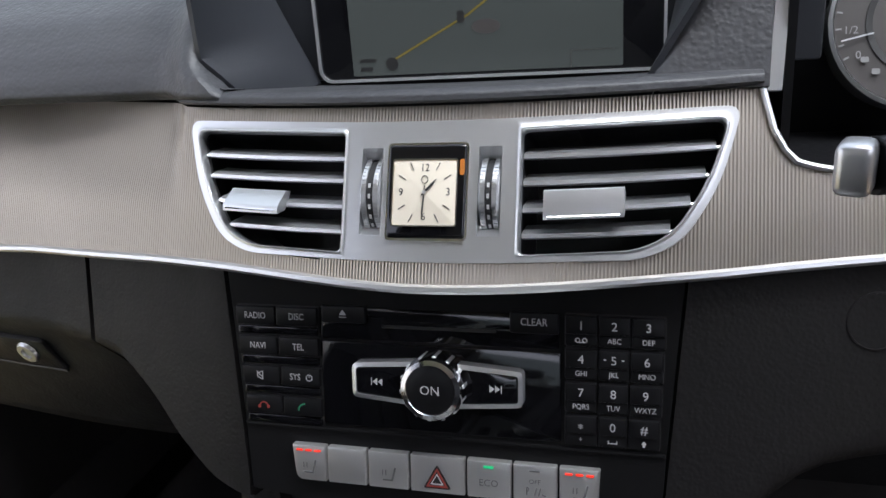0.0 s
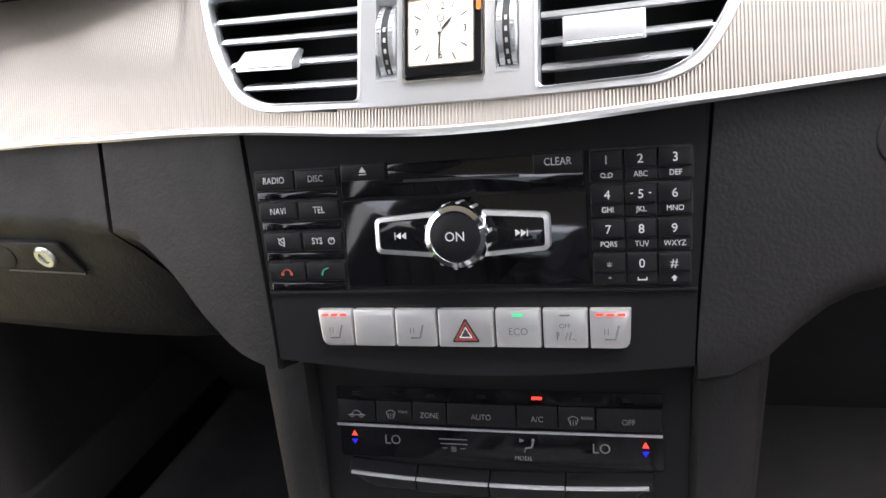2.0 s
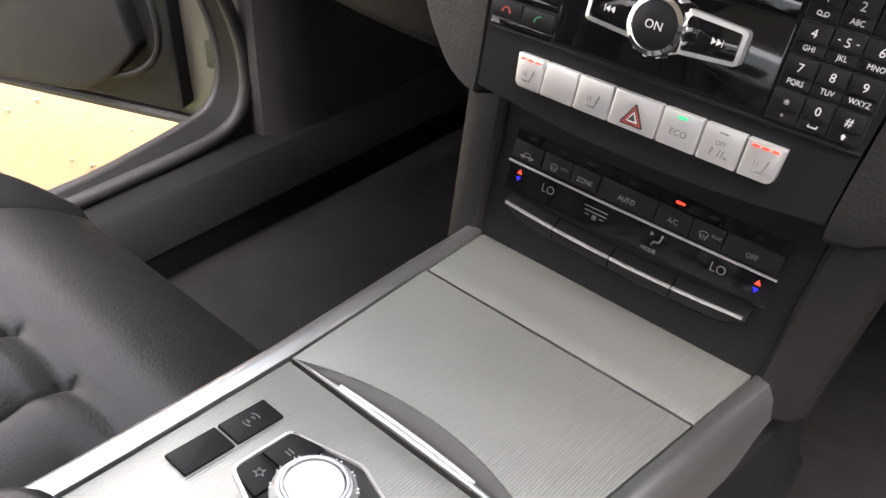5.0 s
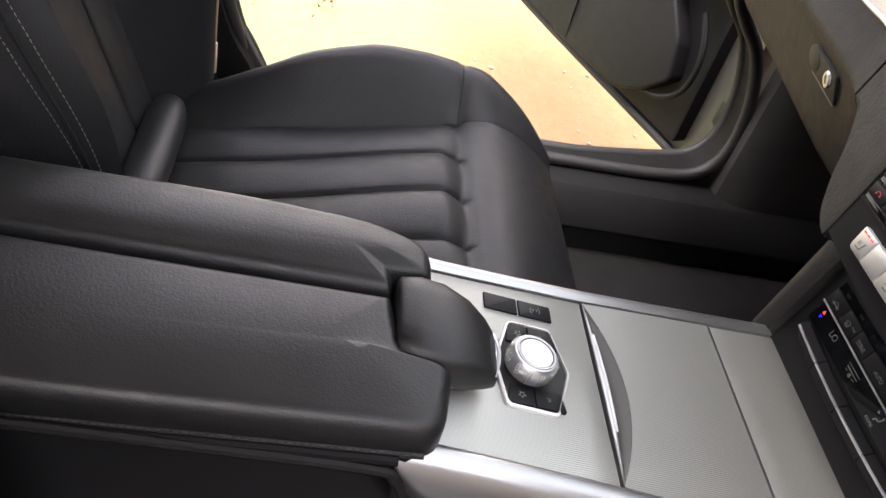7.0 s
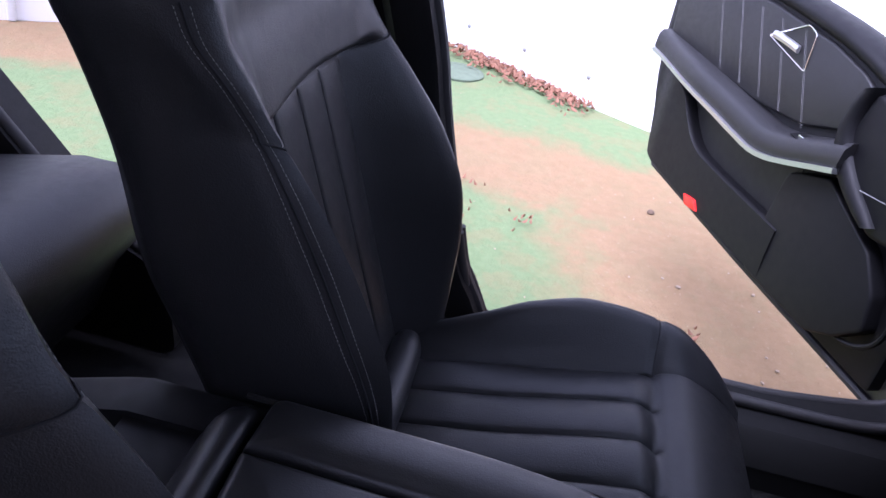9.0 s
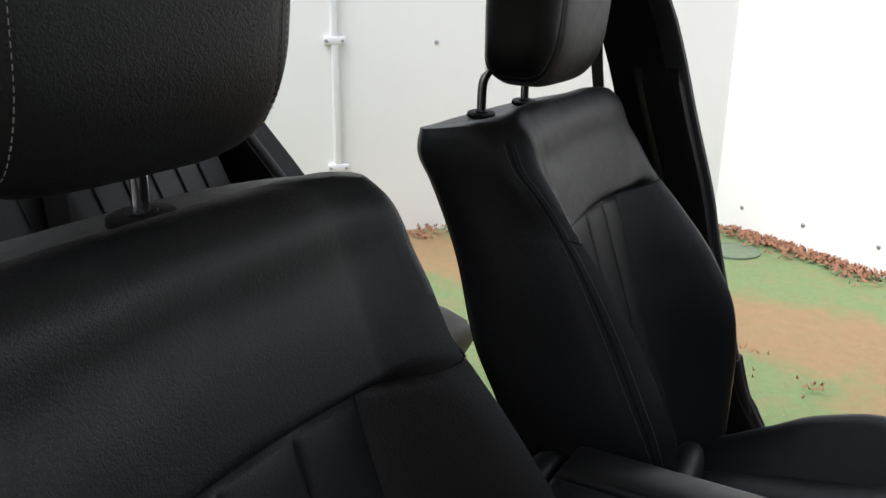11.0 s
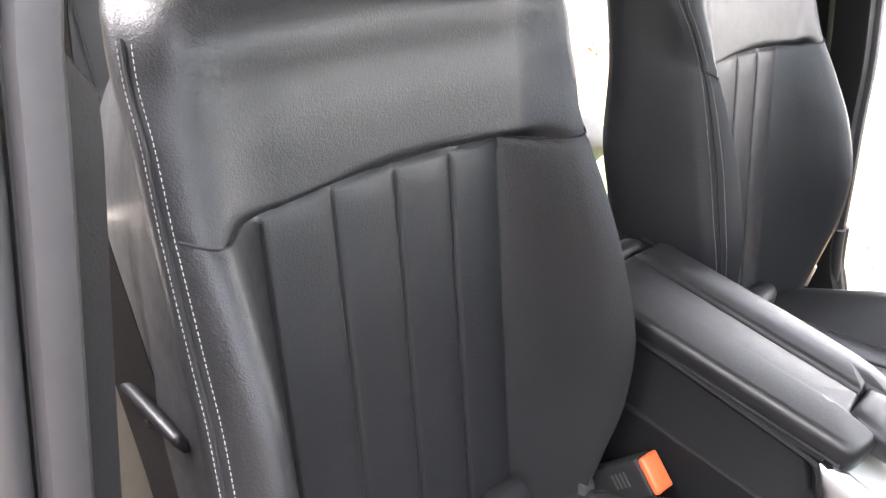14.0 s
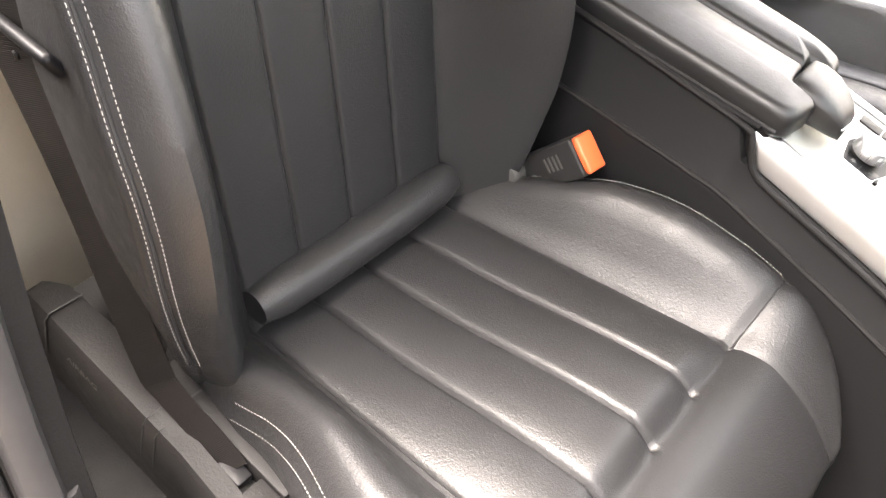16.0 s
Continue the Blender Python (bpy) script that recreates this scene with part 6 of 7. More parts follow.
    for y, z, w in ((-0.01, 0.585, 0.014), (0.02, 0.603, 0.02), (0.1, 0.608, 0.022), (0.15, 0.608, 0.022), (0.21, 0.608, 0.022), (0.25, 0.608, 0.022), (0.3, 0.608, 0.022), (0.42, 0.6, 0.02), (0.56, 0.585, 0.016), (0.6, 0.57, 0.01)):
        x = 0.262 + 0.02 * smooth01((y - 0.25) / 0.2)
        wi = w - 0.02 * smooth01((y - 0.15) / 0.06) * (1 - smooth01((y - 0.33) / 0.06))
        rings.append([Vector((ox + s * (x + a), y, b)) for a, b in ((-wi, z - 0.006), (-wi * 0.5, z), (w * 0.8, z - 0.002), (w, z - 0.008), (w + 0.006, z - 0.06), (w + 0.002, z - 0.12), (-wi, z - 0.12))])
    part("valance", loft(rings), TRIM, seat, "dark plastic seat side valance")
    for y in (0.045, 0.2, 0.218):
        gap = bmesh.new()
        tube([(ox + s * (0.262 + a), y, b) for a, b in ((-0.02 if y < 0.1 else 0.0, 0.6065), (0.017, 0.6057), (0.0222, 0.599), (0.028, 0.549))], 0.0012, 6, gap)
        part("valance_joint", gap, INK, seat)
    # slot in the valance that swallows the belt's lower end
    def tray(x0, x1, y0, y1, z0, z1, r):
        a, b = sorted((ox + s * x0, ox + s * x1))
        return rbox(a, y0, z0, b, y1, z1, r, 2)
    tray_bm = tray(0.222, 0.242, 0.165, 0.345, 0.575, 0.609, 0.003)
    part("slot_rim", tray_bm, TRIM, seat, "dark plastic rim of the belt slot")
    part("slot_rim", tray(0.2425, 0.27, 0.315, 0.40, 0.575, 0.6075, 0.003), TRIM, seat, "dark plastic rim of the belt slot")
    part("slot_floor", tray(0.2425, 0.262, 0.165, 0.3145, 0.57, 0.584, 0.001), INK, seat, "dark belt slot")
    part("slot_joint", tray(0.2255, 0.2425, 0.209, 0.2115, 0.59, 0.6095, 0.0005), INK, seat)
    vm = plane_at((ox + s * 0.2868, 0.107, 0.58), (0, s, 0), (0.13 * -s, 0, 1))
    letters("AIRBAG", 0.0, 0.0, 0.0075, vm, 0.0008, seat, GRIPGREY, "raised_lettering", wide=1.35)
    # hinge cover beside the tunnel
    hc = plane_at((ox - s * 0.208, 0, 0), (0, 1, 0), (0, 0, 1))
    o = rounded([(0.19, 0.63), (0.2, 0.688), (0.222, 0.698), (0.262, 0.68), (0.258, 0.63)], 0.012, 4)
    part("hinge_cover", slab(o, -0.012, 0.012, hc, 0.003), HINGE, seat, "grey plastic hinge cover")


driver_seat = thing("car_seat", (0.375, 0.4, 0.35), "black leather front seat with fluted panels and white stitching", "car seat", "front seats")
seat_parts(driver_seat, 0.375)
passenger_seat = thing("car_seat", (-0.375, 0.4, 0.35), "black leather front seat with fluted panels and white stitching", "car seat", "front seats")
seat_parts(passenger_seat, -0.375)

# ---- car shell ----
solo("floor", rbox(-0.8, -1.66, 0.28, 0.8, 1.75, 0.352, 0.004), CARPET, "black carpeted car floor", "floor", kind="structure")
tunnel = solo("floor_tunnel", rbox(-0.115, -1.0, 0.35, 0.115, 1.45, 0.47, 0.03, 3), CARPET, "black carpeted tunnel under the console", "floor", kind="structure")
solo("wall_front", sheet(lambda x, t: (x, 1.4 + 0.25 * (1 - t) ** 2 + 0.02, 0.35 + 0.8 * t), steps(0.86, -0.86, 8), steps(-0.06, 1, 12), 0.03), CARPET, "black carpeted footwell bulkhead", "wall", kind="structure")

EDGE_Y = [(0.45, 0.33), (0.6, 0.31), (0.82, 0.236), (1.1, 0.16), (1.24, 0.125), (1.385, 0.079), (1.47, 0.026), (1.56, -0.03)]
EDGE_L = [(0.45, 0.33), (0.6, 0.275), (0.648, 0.246), (0.711, 0.224), (0.832, 0.194), (0.966, 0.161), (1.031, 0.148), (1.193, 0.103), (1.3, 0.075), (1.385, 0.05), (1.47, 0.002), (1.56, -0.05)]
PILLAR = [(0.45, 0.775), (0.7, 0.762), (0.95, 0.738), (1.1, 0.718), (1.2, 0.704), (1.28, 0.693), (1.335, 0.677), (1.38, 0.655), (1.42, 0.63), (1.456, 0.612), (1.5, 0.585), (1.62, 0.53)]
def pillar_x(z):
    return lerp_table(PILLAR, z)
for s in (-1, 1):
    pil = thing("door_pillar", (s * 0.74, 0.1, 0.5), "dark trimmed car door pillar with rubber door seals", "door pillar", "car pillars")
    def edge_y(z):
        return lerp_table(EDGE_L if s < 0 else EDGE_Y, z)
    def column(sec, z0, z1, n=30):
        return [[Vector((s * (pillar_x(z) + a), edge_y(z) + b, z)) for a, b in sec] for z in steps(z0, z1, n)]
    part("inner_trim", loft(column([(0.006, -0.004), (0.001, -0.012), (0.0, -0.05), (0.004, -0.13), (0.03, -0.13), (0.03, -0.006)], 0.47, 1.62)), TRIM, pil, "dark grained pillar trim")
    part("jamb_band", loft(column([(0.0, -0.004), (0.005, 0.004), (0.015, 0.006), (0.025, 0.002), (0.029, -0.008), (0.029, -0.03), (0.0, -0.03)], 0.47, 1.62)), RUBBER, pil, "grey rubber jamb band")
    part("door_seal", tube([(s * (pillar_x(z) + 0.041), edge_y(z) - 0.012, z) for z in steps(0.5, 1.61, 40)], 0.0105, 12), RUBBER, pil, "rubber door seal")
    part("body_skin", loft(column([(0.046, -0.02), (0.058, -0.022), (0.066, -0.03), (0.072, -0.14), (0.046, -0.14)], 0.47, 1.62)), PAINT, pil)
    rings = []
    for z in steps(0.5, 1.262, 30):
        k = math.sqrt(max(0.0, 1 - max(0.0, (z - 1.225) / 0.037) ** 2))
        rings.append([Vector((s * (pillar_x(z) + a), edge_y(z) + b, z)) for a, b in ((0.002, -0.004), (0.001 - 0.019 * k, -0.008), (0.0 - 0.021 * k, -0.016), (0.0 - 0.019 * k, -0.07), (0.004, -0.09), (0.004, -0.006))])
    part("lower_trim", loft(rings), TRIM, pil, "dark lower pillar cover")
    sill = thing("door_sill", (s * 0.84, 0.7, 0.4), "black door sill with a rubber seal", "door sill", "door sills")
    rings = []
    for y in steps(-0.1, 1.68, 12):
        rings.append([Vector((s * a, y, b)) for a, b in ((0.738, 0.3), (0.736, 0.392), (0.732, 0.397), (0.733, 0.401), (0.766, 0.452), (0.775, 0.459), (0.79, 0.462), (0.87, 0.46), (0.915, 0.452), (0.93, 0.43), (0.925, 0.3))])
    part("sill_cover", loft(rings), SILLP, sill, sharp=25)
    rs = 0.03 if s < 0 else 0.0
    seal = curve([(s * 0.762, 0.262 - rs, 0.72), (s * 0.768, 0.285 - rs, 0.64), (s * 0.79, 0.325 - rs, 0.54), (s * 0.828, 0.43, 0.476), (s * 0.828, 0.7, 0.472), (s * 0.832, 0.95, 0.472), (s * 0.838, 1.07, 0.475), (s * 0.84, 1.125, 0.495), (s * 0.84, 1.152, 0.545), (s * 0.84, 1.15, 0.62), (s * 0.838, 1.13, 0.69), (s * 0.836, 1.1, 0.75), (s * 0.82, 1.05, 0.8), (s * 0.79, 1.0, 0.86), (s * 0.76, 0.98, 0.95)], 70)
    part("sill_seal", tube(seal, 0.0115, 10), RUBBER, sill)
    outer = [Vector((p.x + s * 0.05 * smooth01((p.y - 0.3) / 0.3) + s * 0.034 * (1 - smooth01((p.y - 0.3) / 0.3)) + s * 0.03 * smooth01((p.y - 0.85) / 0.25), p.y + 0.008 * smooth01((p.y - 0.85) / 0.25), p.z - 0.006)) for p in seal]
    part("outer_seal", tube(outer, 0.010, 10), RUBBER, sill)
    lift = Vector((0, -0.003, 0.003))
    part("seal_web", loft([[a + lift, b + lift, b - lift, a - lift] for a, b in zip(seal, outer)]), SILLP, sill, "black web between the door seals")
    # front post below the dashboard
    post = thing("front_pillar", (s * 0.8, 1.28, 0.4), "dark lined front pillar of the car", "door pillar", "car pillars")
    rings = []
    for z in steps(0.28, 1.16, 14):
        y0 = 1.215 + 0.03 * smooth01((z - 0.44) / 0.3)
        rings.append([Vector((s * a, y, z)) for a, y in ((0.80, y0 + 0.02), (0.82, y0), (0.86, y0 - 0.005), (0.93, y0 + 0.02), (0.93, 1.7), (0.80, 1.7))])
    part("lining", loft(rings), SMOOTH, post)
    part("kick_panel", loft([[Vector((s * a, y, z)) for a, y in ((0.838, 1.152), (0.812, 1.158), (0.788, 1.19), (0.783, 1.25), (0.783, 1.72), (0.8, 1.72), (0.8, 1.25), (0.815, 1.2))] for z in steps(0.44, 1.0, 8)]), KICK, post, "dark felted kick panel")
    part("windscreen_post", loft([[Vector((s * (0.8 - 0.2 * t + a), 1.42 - 0.72 * t + b, 1.14 + 0.43 * t)) for a, b in ((-0.03, -0.03), (0.03, -0.03), (0.03, 0.04), (-0.03, 0.04))] for t in steps(0, 1, 8)]), SMOOTH, post)
    # panel behind the rear door opening
    q = thing("rear_quarter", (s * 0.72, -1.0, 0.5), "dark lined rear quarter of the car body", "body panel", "rear quarters")
    qm = plane_at((s * 0.70, 0, 0), (0, 1, 0), (0, 0, 1))
    o = rounded([(-0.27, 0.36), (-0.28, 0.56), (-0.33, 0.65), (-0.42, 0.71), (-0.62, 0.88), (-0.8, 1.03), (-1.0, 1.2), (-1.2, 1.42), (-1.2, 1.5), (-1.6, 1.5), (-1.6, 0.36)], 0.03, 3)
    if s < 0:
        o = rounded([(-0.27, 0.36), (-0.28, 0.5), (-0.33, 0.56), (-0.42, 0.6), (-0.517, 0.672), (-0.567, 0.728), (-0.66, 0.83), (-0.82, 1.0), (-1.0, 1.18), (-1.2, 1.42), (-1.2, 1.5), (-1.6, 1.5), (-1.6, 0.36)], 0.02, 3)
    part("lining", slab(o, -0.05 if s > 0 else 0.02, 0.05 if s > 0 else -0.08, qm, 0.0), TRIM, q)
    part("opening_seal", tube(curve([Vector(c) for c in [(s * 0.70, y - 0.005, z + 0.008) for y, z in o[4:-12]]], 40), 0.012, 10), RUBBER, q)
for ob in AT:
    if ob.parent is None and ob.name.split(".")[0] in ("door_sill", "front_pillar") and ob.location.x < 0:
        ob.location += Vector((0.001, -0.014, 0.009))
front_glass = thing("windscreen", (0, 1.1, 1.3), "tinted car windscreen", "windscreen", kind="structure")
part("pane", sheet(lambda x, t: (x, 1.43 - 0.75 * t - 0.08 * (x / 0.75) ** 2 * (1 - t), 1.17 + 0.44 * t), steps(-0.76, 0.76, 16), steps(0, 1, 8), 0.005), WINDSCREEN, front_glass)
roof = thing("roof", (0, -0.3, 1.55), "grey lined car roof", "roof", kind="structure")
part("lining", sheet(lambda x, y: (x, y, 1.665 - 0.035 * (x / 0.64) ** 4 - 0.06 * ((y + 0.4) / 1.1) ** 2), steps(-0.64, 0.64, 18), steps(0.62, -1.25, 14), 0.03), LINING, roof)
for s in (-1, 1):
    part("roof_rail", tube(curve([(s * 0.65, 0.7, 1.575), (s * 0.645, 0.3, 1.605), (s * 0.63, -0.1, 1.615), (s * 0.63, -0.6, 1.605), (s * 0.6, -1.2, 1.54)], 24), 0.022, 10), RUBBER, roof)
back_end = thing("rear_window_surround", (0, -1.45, 1.3), "dark rear window surround and parcel shelf", "window frame", kind="structure")
part("parcel_shelf", rbox(-0.7, -1.62, 1.17, 0.7, -1.04, 1.2, 0.01), TRIM, back_end)
part("shelf_edge", rbox(-0.66, -1.62, 1.2, 0.66, -1.52, 1.265, 0.02), SMOOTH, back_end)
for s in (-1, 1):
    part("window_post", loft([[Vector((s * (0.56 - 0.05 * t + a), -1.62 + 0.42 * t + b, 1.2 + 0.32 * t)) for a, b in ((0.0, -0.03), (0.16, -0.03), (0.16, 0.03), (0.0, 0.03))] for t in steps(0, 1, 6)]), TRIM, back_end)
part("rear_pane", sheet(lambda x, t: (x, -1.6 + 0.4 * t, 1.22 + 0.32 * t), steps(0.56, -0.56, 8), steps(0, 1, 5), 0.005), REARGLASS, back_end, "tinted rear window")
solo("wall_rear", rbox(-0.72, -1.66, 0.35, 0.72, -1.62, 1.26, 0.01), TRIM, "dark rear bulkhead behind the bench", "wall", kind="structure")

# rear door on the driver's side, shut
rd = thing("car_door", (0.78, -0.45, 0.5), "shut champagne painted rear car door", "car door", "car doors")
part("door_skin", sheet(lambda y, t: (0.86 - 0.06 * (2 * t - 0.9) ** 2, y, 0.42 + 0.58 * t), steps(0.03, -0.95, 14), steps(0, 1, 8), 0.04), PAINT, rd)
part("door_lining", rbox(0.73, -0.9, 0.44, 0.79, -0.05, 0.93, 0.02), TRIM, rd)

# ---- rear bench ----
bench = thing("rear_bench", (0, -0.7, 0.4), "black leather rear bench with three head restraints", "car seat")
def bench_back(x, t):
    z = 0.62 + 0.62 * t
    y = -0.70 - 0.33 * t
    side = abs(abs(x) - 0.36)
    y += 0.02 * (1 - min(1, side / 0.22) ** 2)
    for c in (-0.21, -0.143, 0.09, 0.203):
        y -= 0.006 * math.exp(-((x - c) / 0.008) ** 2)
    y -= 0.05 * smooth01((t - 0.94) / 0.06)
    return (x, y, z)
part("backrest", sheet(bench_back, steps(0.63, -0.63, 85), steps(0, 1, 60), 0.1), LEATHER, bench, "black leather rear backrest", sharp=70)
def bench_seam(pts, r=0.0028):
    part("backrest_seam", tube([Vector(bench_back(x, t)) + Vector((0, 0.002, 0.001)) for x, t in pts], r, 6), SEAM, bench)
for x in (-0.56, -0.21, -0.143, 0.09, 0.203, 0.56):
    bench_seam([(x, t) for t in steps(0.02, 0.95, 24)])
for x0, x1 in ((-0.56, -0.21), (-0.143, 0.09), (0.203, 0.56)):
    bench_seam([(x, 0.72) for x in steps(x0, x1, 20)])
    bench_seam([(x, 0.92) for x in steps(x0, x1, 20)])
    if abs(x0 + x1) > 0.2:
        for x in steps(x0 + 0.07, x1 - 0.07, 4):
            bench_seam([(x, t) for t in steps(0.02, 0.71, 16)], 0.0022)
rings = []
for x in steps(-0.66, 0.66, 40):
    e = 0.03 * (abs(x) / 0.66) ** 6
    rings.append([Vector((x, y, z)) for y, z in ((-0.8, 0.5), (-0.8, 0.72 - e), (-0.6, 0.745 - e), (-0.42, 0.788 - e), (-0.35, 0.79 - e), (-0.295, 0.772 - e), (-0.275, 0.735 - e), (-0.3, 0.66), (-0.37, 0.56), (-0.42, 0.44), (-0.8, 0.44))])
part("cushion", loft(rings), LEATHER, bench, "black leather rear cushion", sharp=60)
for x, w, zc, hh in ((-0.35, 0.14, 1.345, 0.08), (-0.002, 0.108, 1.324, 0.055), (0.35, 0.14, 1.345, 0.08)):
    rings = []
    for t in steps(-1, 1, 13):
        k = max(0.15, (1 - abs(t) ** 3.2) ** 0.45 if abs(t) < 1 else 0.15)
        rings.append([Vector((x + w * (0.5 + 0.5 * k) * math.copysign(abs(math.cos(a)) ** 0.45, math.cos(a)), -1.03 - 0.02 * t + 0.055 * (0.3 + 0.7 * k) * math.copysign(abs(math.sin(a)) ** 0.6, math.sin(a)), zc + hh * t)) for a in steps(0, 2 * math.pi * 31 / 32, 32)])
    hr = part("head_restraint", loft(rings), LEATHER, bench, "black leather rear head restraint", sharp=70)
part("seat_belt", loft([[Vector((-0.1 - 0.19 * t + a, -0.715 - 0.335 * t + 0.03, 0.66 + 0.6 * t)) for a in (0, 0.045)] + [Vector((-0.1 - 0.19 * t + a, -0.718 - 0.335 * t + 0.024, 0.66 + 0.6 * t)) for a in (0.045, 0)] for t in steps(0, 1, 10)]), WEB, bench, "dark woven seat belt")

# ---- seat belts at the front ----
def belt(s):
    b = thing("seat_belt", (s * 0.66, 0.05, 0.6), "dark woven seat belt with a black metal tongue", "seat belt", "front seat belts")
    path = curve([(s * 0.61, -0.05, 1.46), (s * 0.64, -0.045, 1.25), (s * 0.645, -0.015, 1.1), (s * 0.64, 0.025, 1.0), (s * 0.634, 0.058, 0.92), (s * 0.632, 0.09, 0.855), (s * 0.631, 0.116, 0.795), (s * 0.633, 0.15, 0.725), (s * 0.634, 0.187, 0.65), (s * 0.632, 0.203, 0.632), (s * 0.63, 0.255, 0.616), (s * 0.628, 0.29, 0.597)], 48)
    rings = []
    for i, p in enumerate(path):
        d = (path[min(i + 1, 47)] - path[max(i - 1, 0)]).normalized()
        side = d.cross(Vector((s * 0.75, 0.6, 0.25))).normalized()
        out = d.cross(side).normalized()
        w = 0.0165
        rings.append([p + side * w + out * 0.0008, p - side * w + out * 0.0008, p - side * w - out * 0.0008, p + side * w - out * 0.0008])
    part("webbing", loft(rings), WEB, b, "dark brown woven webbing")
    tm = plane_at((s * 0.638, 0.068, 0.943), (s * 0.03, 0.98, 0.1), (s * 0.5, -0.1, 0.8))
    part("tongue", rbox(-0.068, -0.011, -0.005, 0.056, 0.011, 0.005, 0.0045, 3, m=tm), KEY, b, "black belt tongue")
    part("tongue_plate", rbox(0.034, -0.045, -0.0015, 0.052, -0.008, 0.0015, 0.001, 1, m=tm), CHROME, b, "chrome tongue plate")
    part("stop_button", lathe([(0.0055, -0.001), (0.0055, 0.003), (0.004, 0.0045), (0.002, 0.004)], plane_at((s * 0.632, 0.056, 0.915), (0, 1, 0), (0, 0, 1)) if s > 0 else plane_at((s * 0.632, 0.056, 0.915), (0, -1, 0), (0, 0, 1)), 20), KEY, b)
    part("belt_guide", rbox(s * 0.597 - 0.014, -0.06, 1.385, s * 0.597 + 0.014, 0.0, 1.44, 0.01, 3), GRIPGREY, b)
    part("anchor_buckle", rbox(s * 0.628 - 0.009, 0.275, 0.588, s * 0.628 + 0.009, 0.306, 0.6, 0.003), KEY, b, "black belt anchor")
    return b
belt(1)
belt(-1)
low = thing("pillar_lower_trim", (0.62, -0.12, 0.5), "pale beige lower pillar trim panel", "trim panel")
part("panel", sheet(lambda x, t: (x, -0.115 - 0.5 * (x - 0.6) ** 2 + 0.03 * math.sin(t * 2.6), 0.42 + 0.6 * t), steps(0.46, 0.72, 14), steps(0, 1, 18), 0.012), BEIGE, low)
part("fold", tube(curve([(0.53, -0.098, 0.86), (0.575, -0.088, 0.8), (0.61, -0.086, 0.74), (0.65, -0.09, 0.7)], 16), 0.004, 8), BEIGE, low)

# buckle by the console
bk = thing("belt_buckle", (0.16, 0.28, 0.62), "black belt buckle with an orange release button", "belt buckle")
bmx = plane_at((0.147, 0.297, 0.719), (-1, 0.1, 0), (0.0, 0.57, 0.82))
part("casing", rbox(-0.014, -0.06, -0.024, 0.014, 0.03, 0.024, 0.004, 3, m=bmx), INK, bk)
part("release_button", rbox(-0.0145, 0.0325, -0.0225, 0.0145, 0.041, 0.0225, 0.003, 3, m=bmx), ORANGE, bk, "orange release button")
part("button_highlight", rbox(-0.0147, 0.033, -0.018, 0.0147, 0.0385, 0.018, 0.001, 1, m=bmx), ORANGE, bk)
part("stem", rbox(-0.008, -0.13, -0.012, 0.008, -0.04, 0.012, 0.004, 2, m=bmx), SMOOTH, bk)
for k in range(4):
    part("label_bar", rbox(-0.0148, -0.02 + k * 0.007, -0.012, -0.0142, -0.017 + k * 0.007, 0.006, 0, m=bmx), GRIPGREY, bk)
    part("label_bar", rbox(0.0142, -0.02 + k * 0.007, -0.012, 0.0148, -0.017 + k * 0.007, 0.006, 0, m=bmx), GRIPGREY, bk)

# ---- open passenger door ----
HX, HY = -0.9224, 1.114
du = Vector((-1.1175, -0.4315, 0)).normalized()
PM = plane_at((HX, HY, 0), -du, (0, 0, 1))   # normal faces the cabin
if PM.col[2][1] > 0:
    PM = plane_at((HX, HY, 0), du, (0, 0, 1))
    PS = 1
else:
    PS = -1
door = thing("car_door", (HX, HY, 0.42), "open front car door with black lining and silver trim strip", "car door", "car doors")
def P(u, z, n=0.0):
    return PM @ Vector((PS * u, z + 0.0176, n))
class OnDoor:
    def __matmul__(self, p):
        return P(p[0], p[1], p[2])
DMAT = OnDoor()
rear_edge = [(1.185, 0.43), (1.235, 0.50), (1.32, 0.68), (1.35, 0.8), (1.355, 0.98)]
WAIST = [(0.0, 0.965), (0.2, 0.99), (0.326, 1.017), (0.45, 1.045), (0.546, 1.06), (0.8, 1.078), (1.4, 1.09)]
waist = [(u, lerp_table(WAIST, u) - 0.015) for u in (1.3, 0.8, 0.55, 0.45, 0.33, 0.2)]
skin = [(0.0, 0.455), (0.02, 0.43), (0.6, 0.425)] + rear_edge + [(1.35, 1.06)] + waist + [(0.02, 0.96), (-0.02, 0.75)]
part("door_skin", slab(rounded(skin, 0.01, 2), -0.09, -0.03, DMAT), PAINT_SHADED, door, "champagne door skin with shade painted into its colour")
part("door_edge_seal", tube([P(u, z - 0.004, -0.025) for u, z in skin[:8]], 0.011, 8), RUBBER, door)
lining = [(0.05, 0.455), (0.5, 0.452), (1.16, 0.458), (1.2, 0.50), (1.285, 0.68), (1.315, 0.8), (1.325, 1.04)] + waist + [(0.05, 0.965)]
part("lining", slab(rounded(lining, 0.015, 3), -0.035, 0.0, DMAT, 0.006), DOORBLACK, door, "black plastic door lining")
# no hollow here: the pocket's shade is a flat black sheet
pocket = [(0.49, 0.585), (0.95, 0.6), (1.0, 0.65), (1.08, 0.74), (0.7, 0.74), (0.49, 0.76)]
part("pocket_shade", slab(rounded(pocket, 0.02, 3), -0.002, 0.002, DMAT), INK, door, "flat black sheet painted for the shade inside the door pocket")
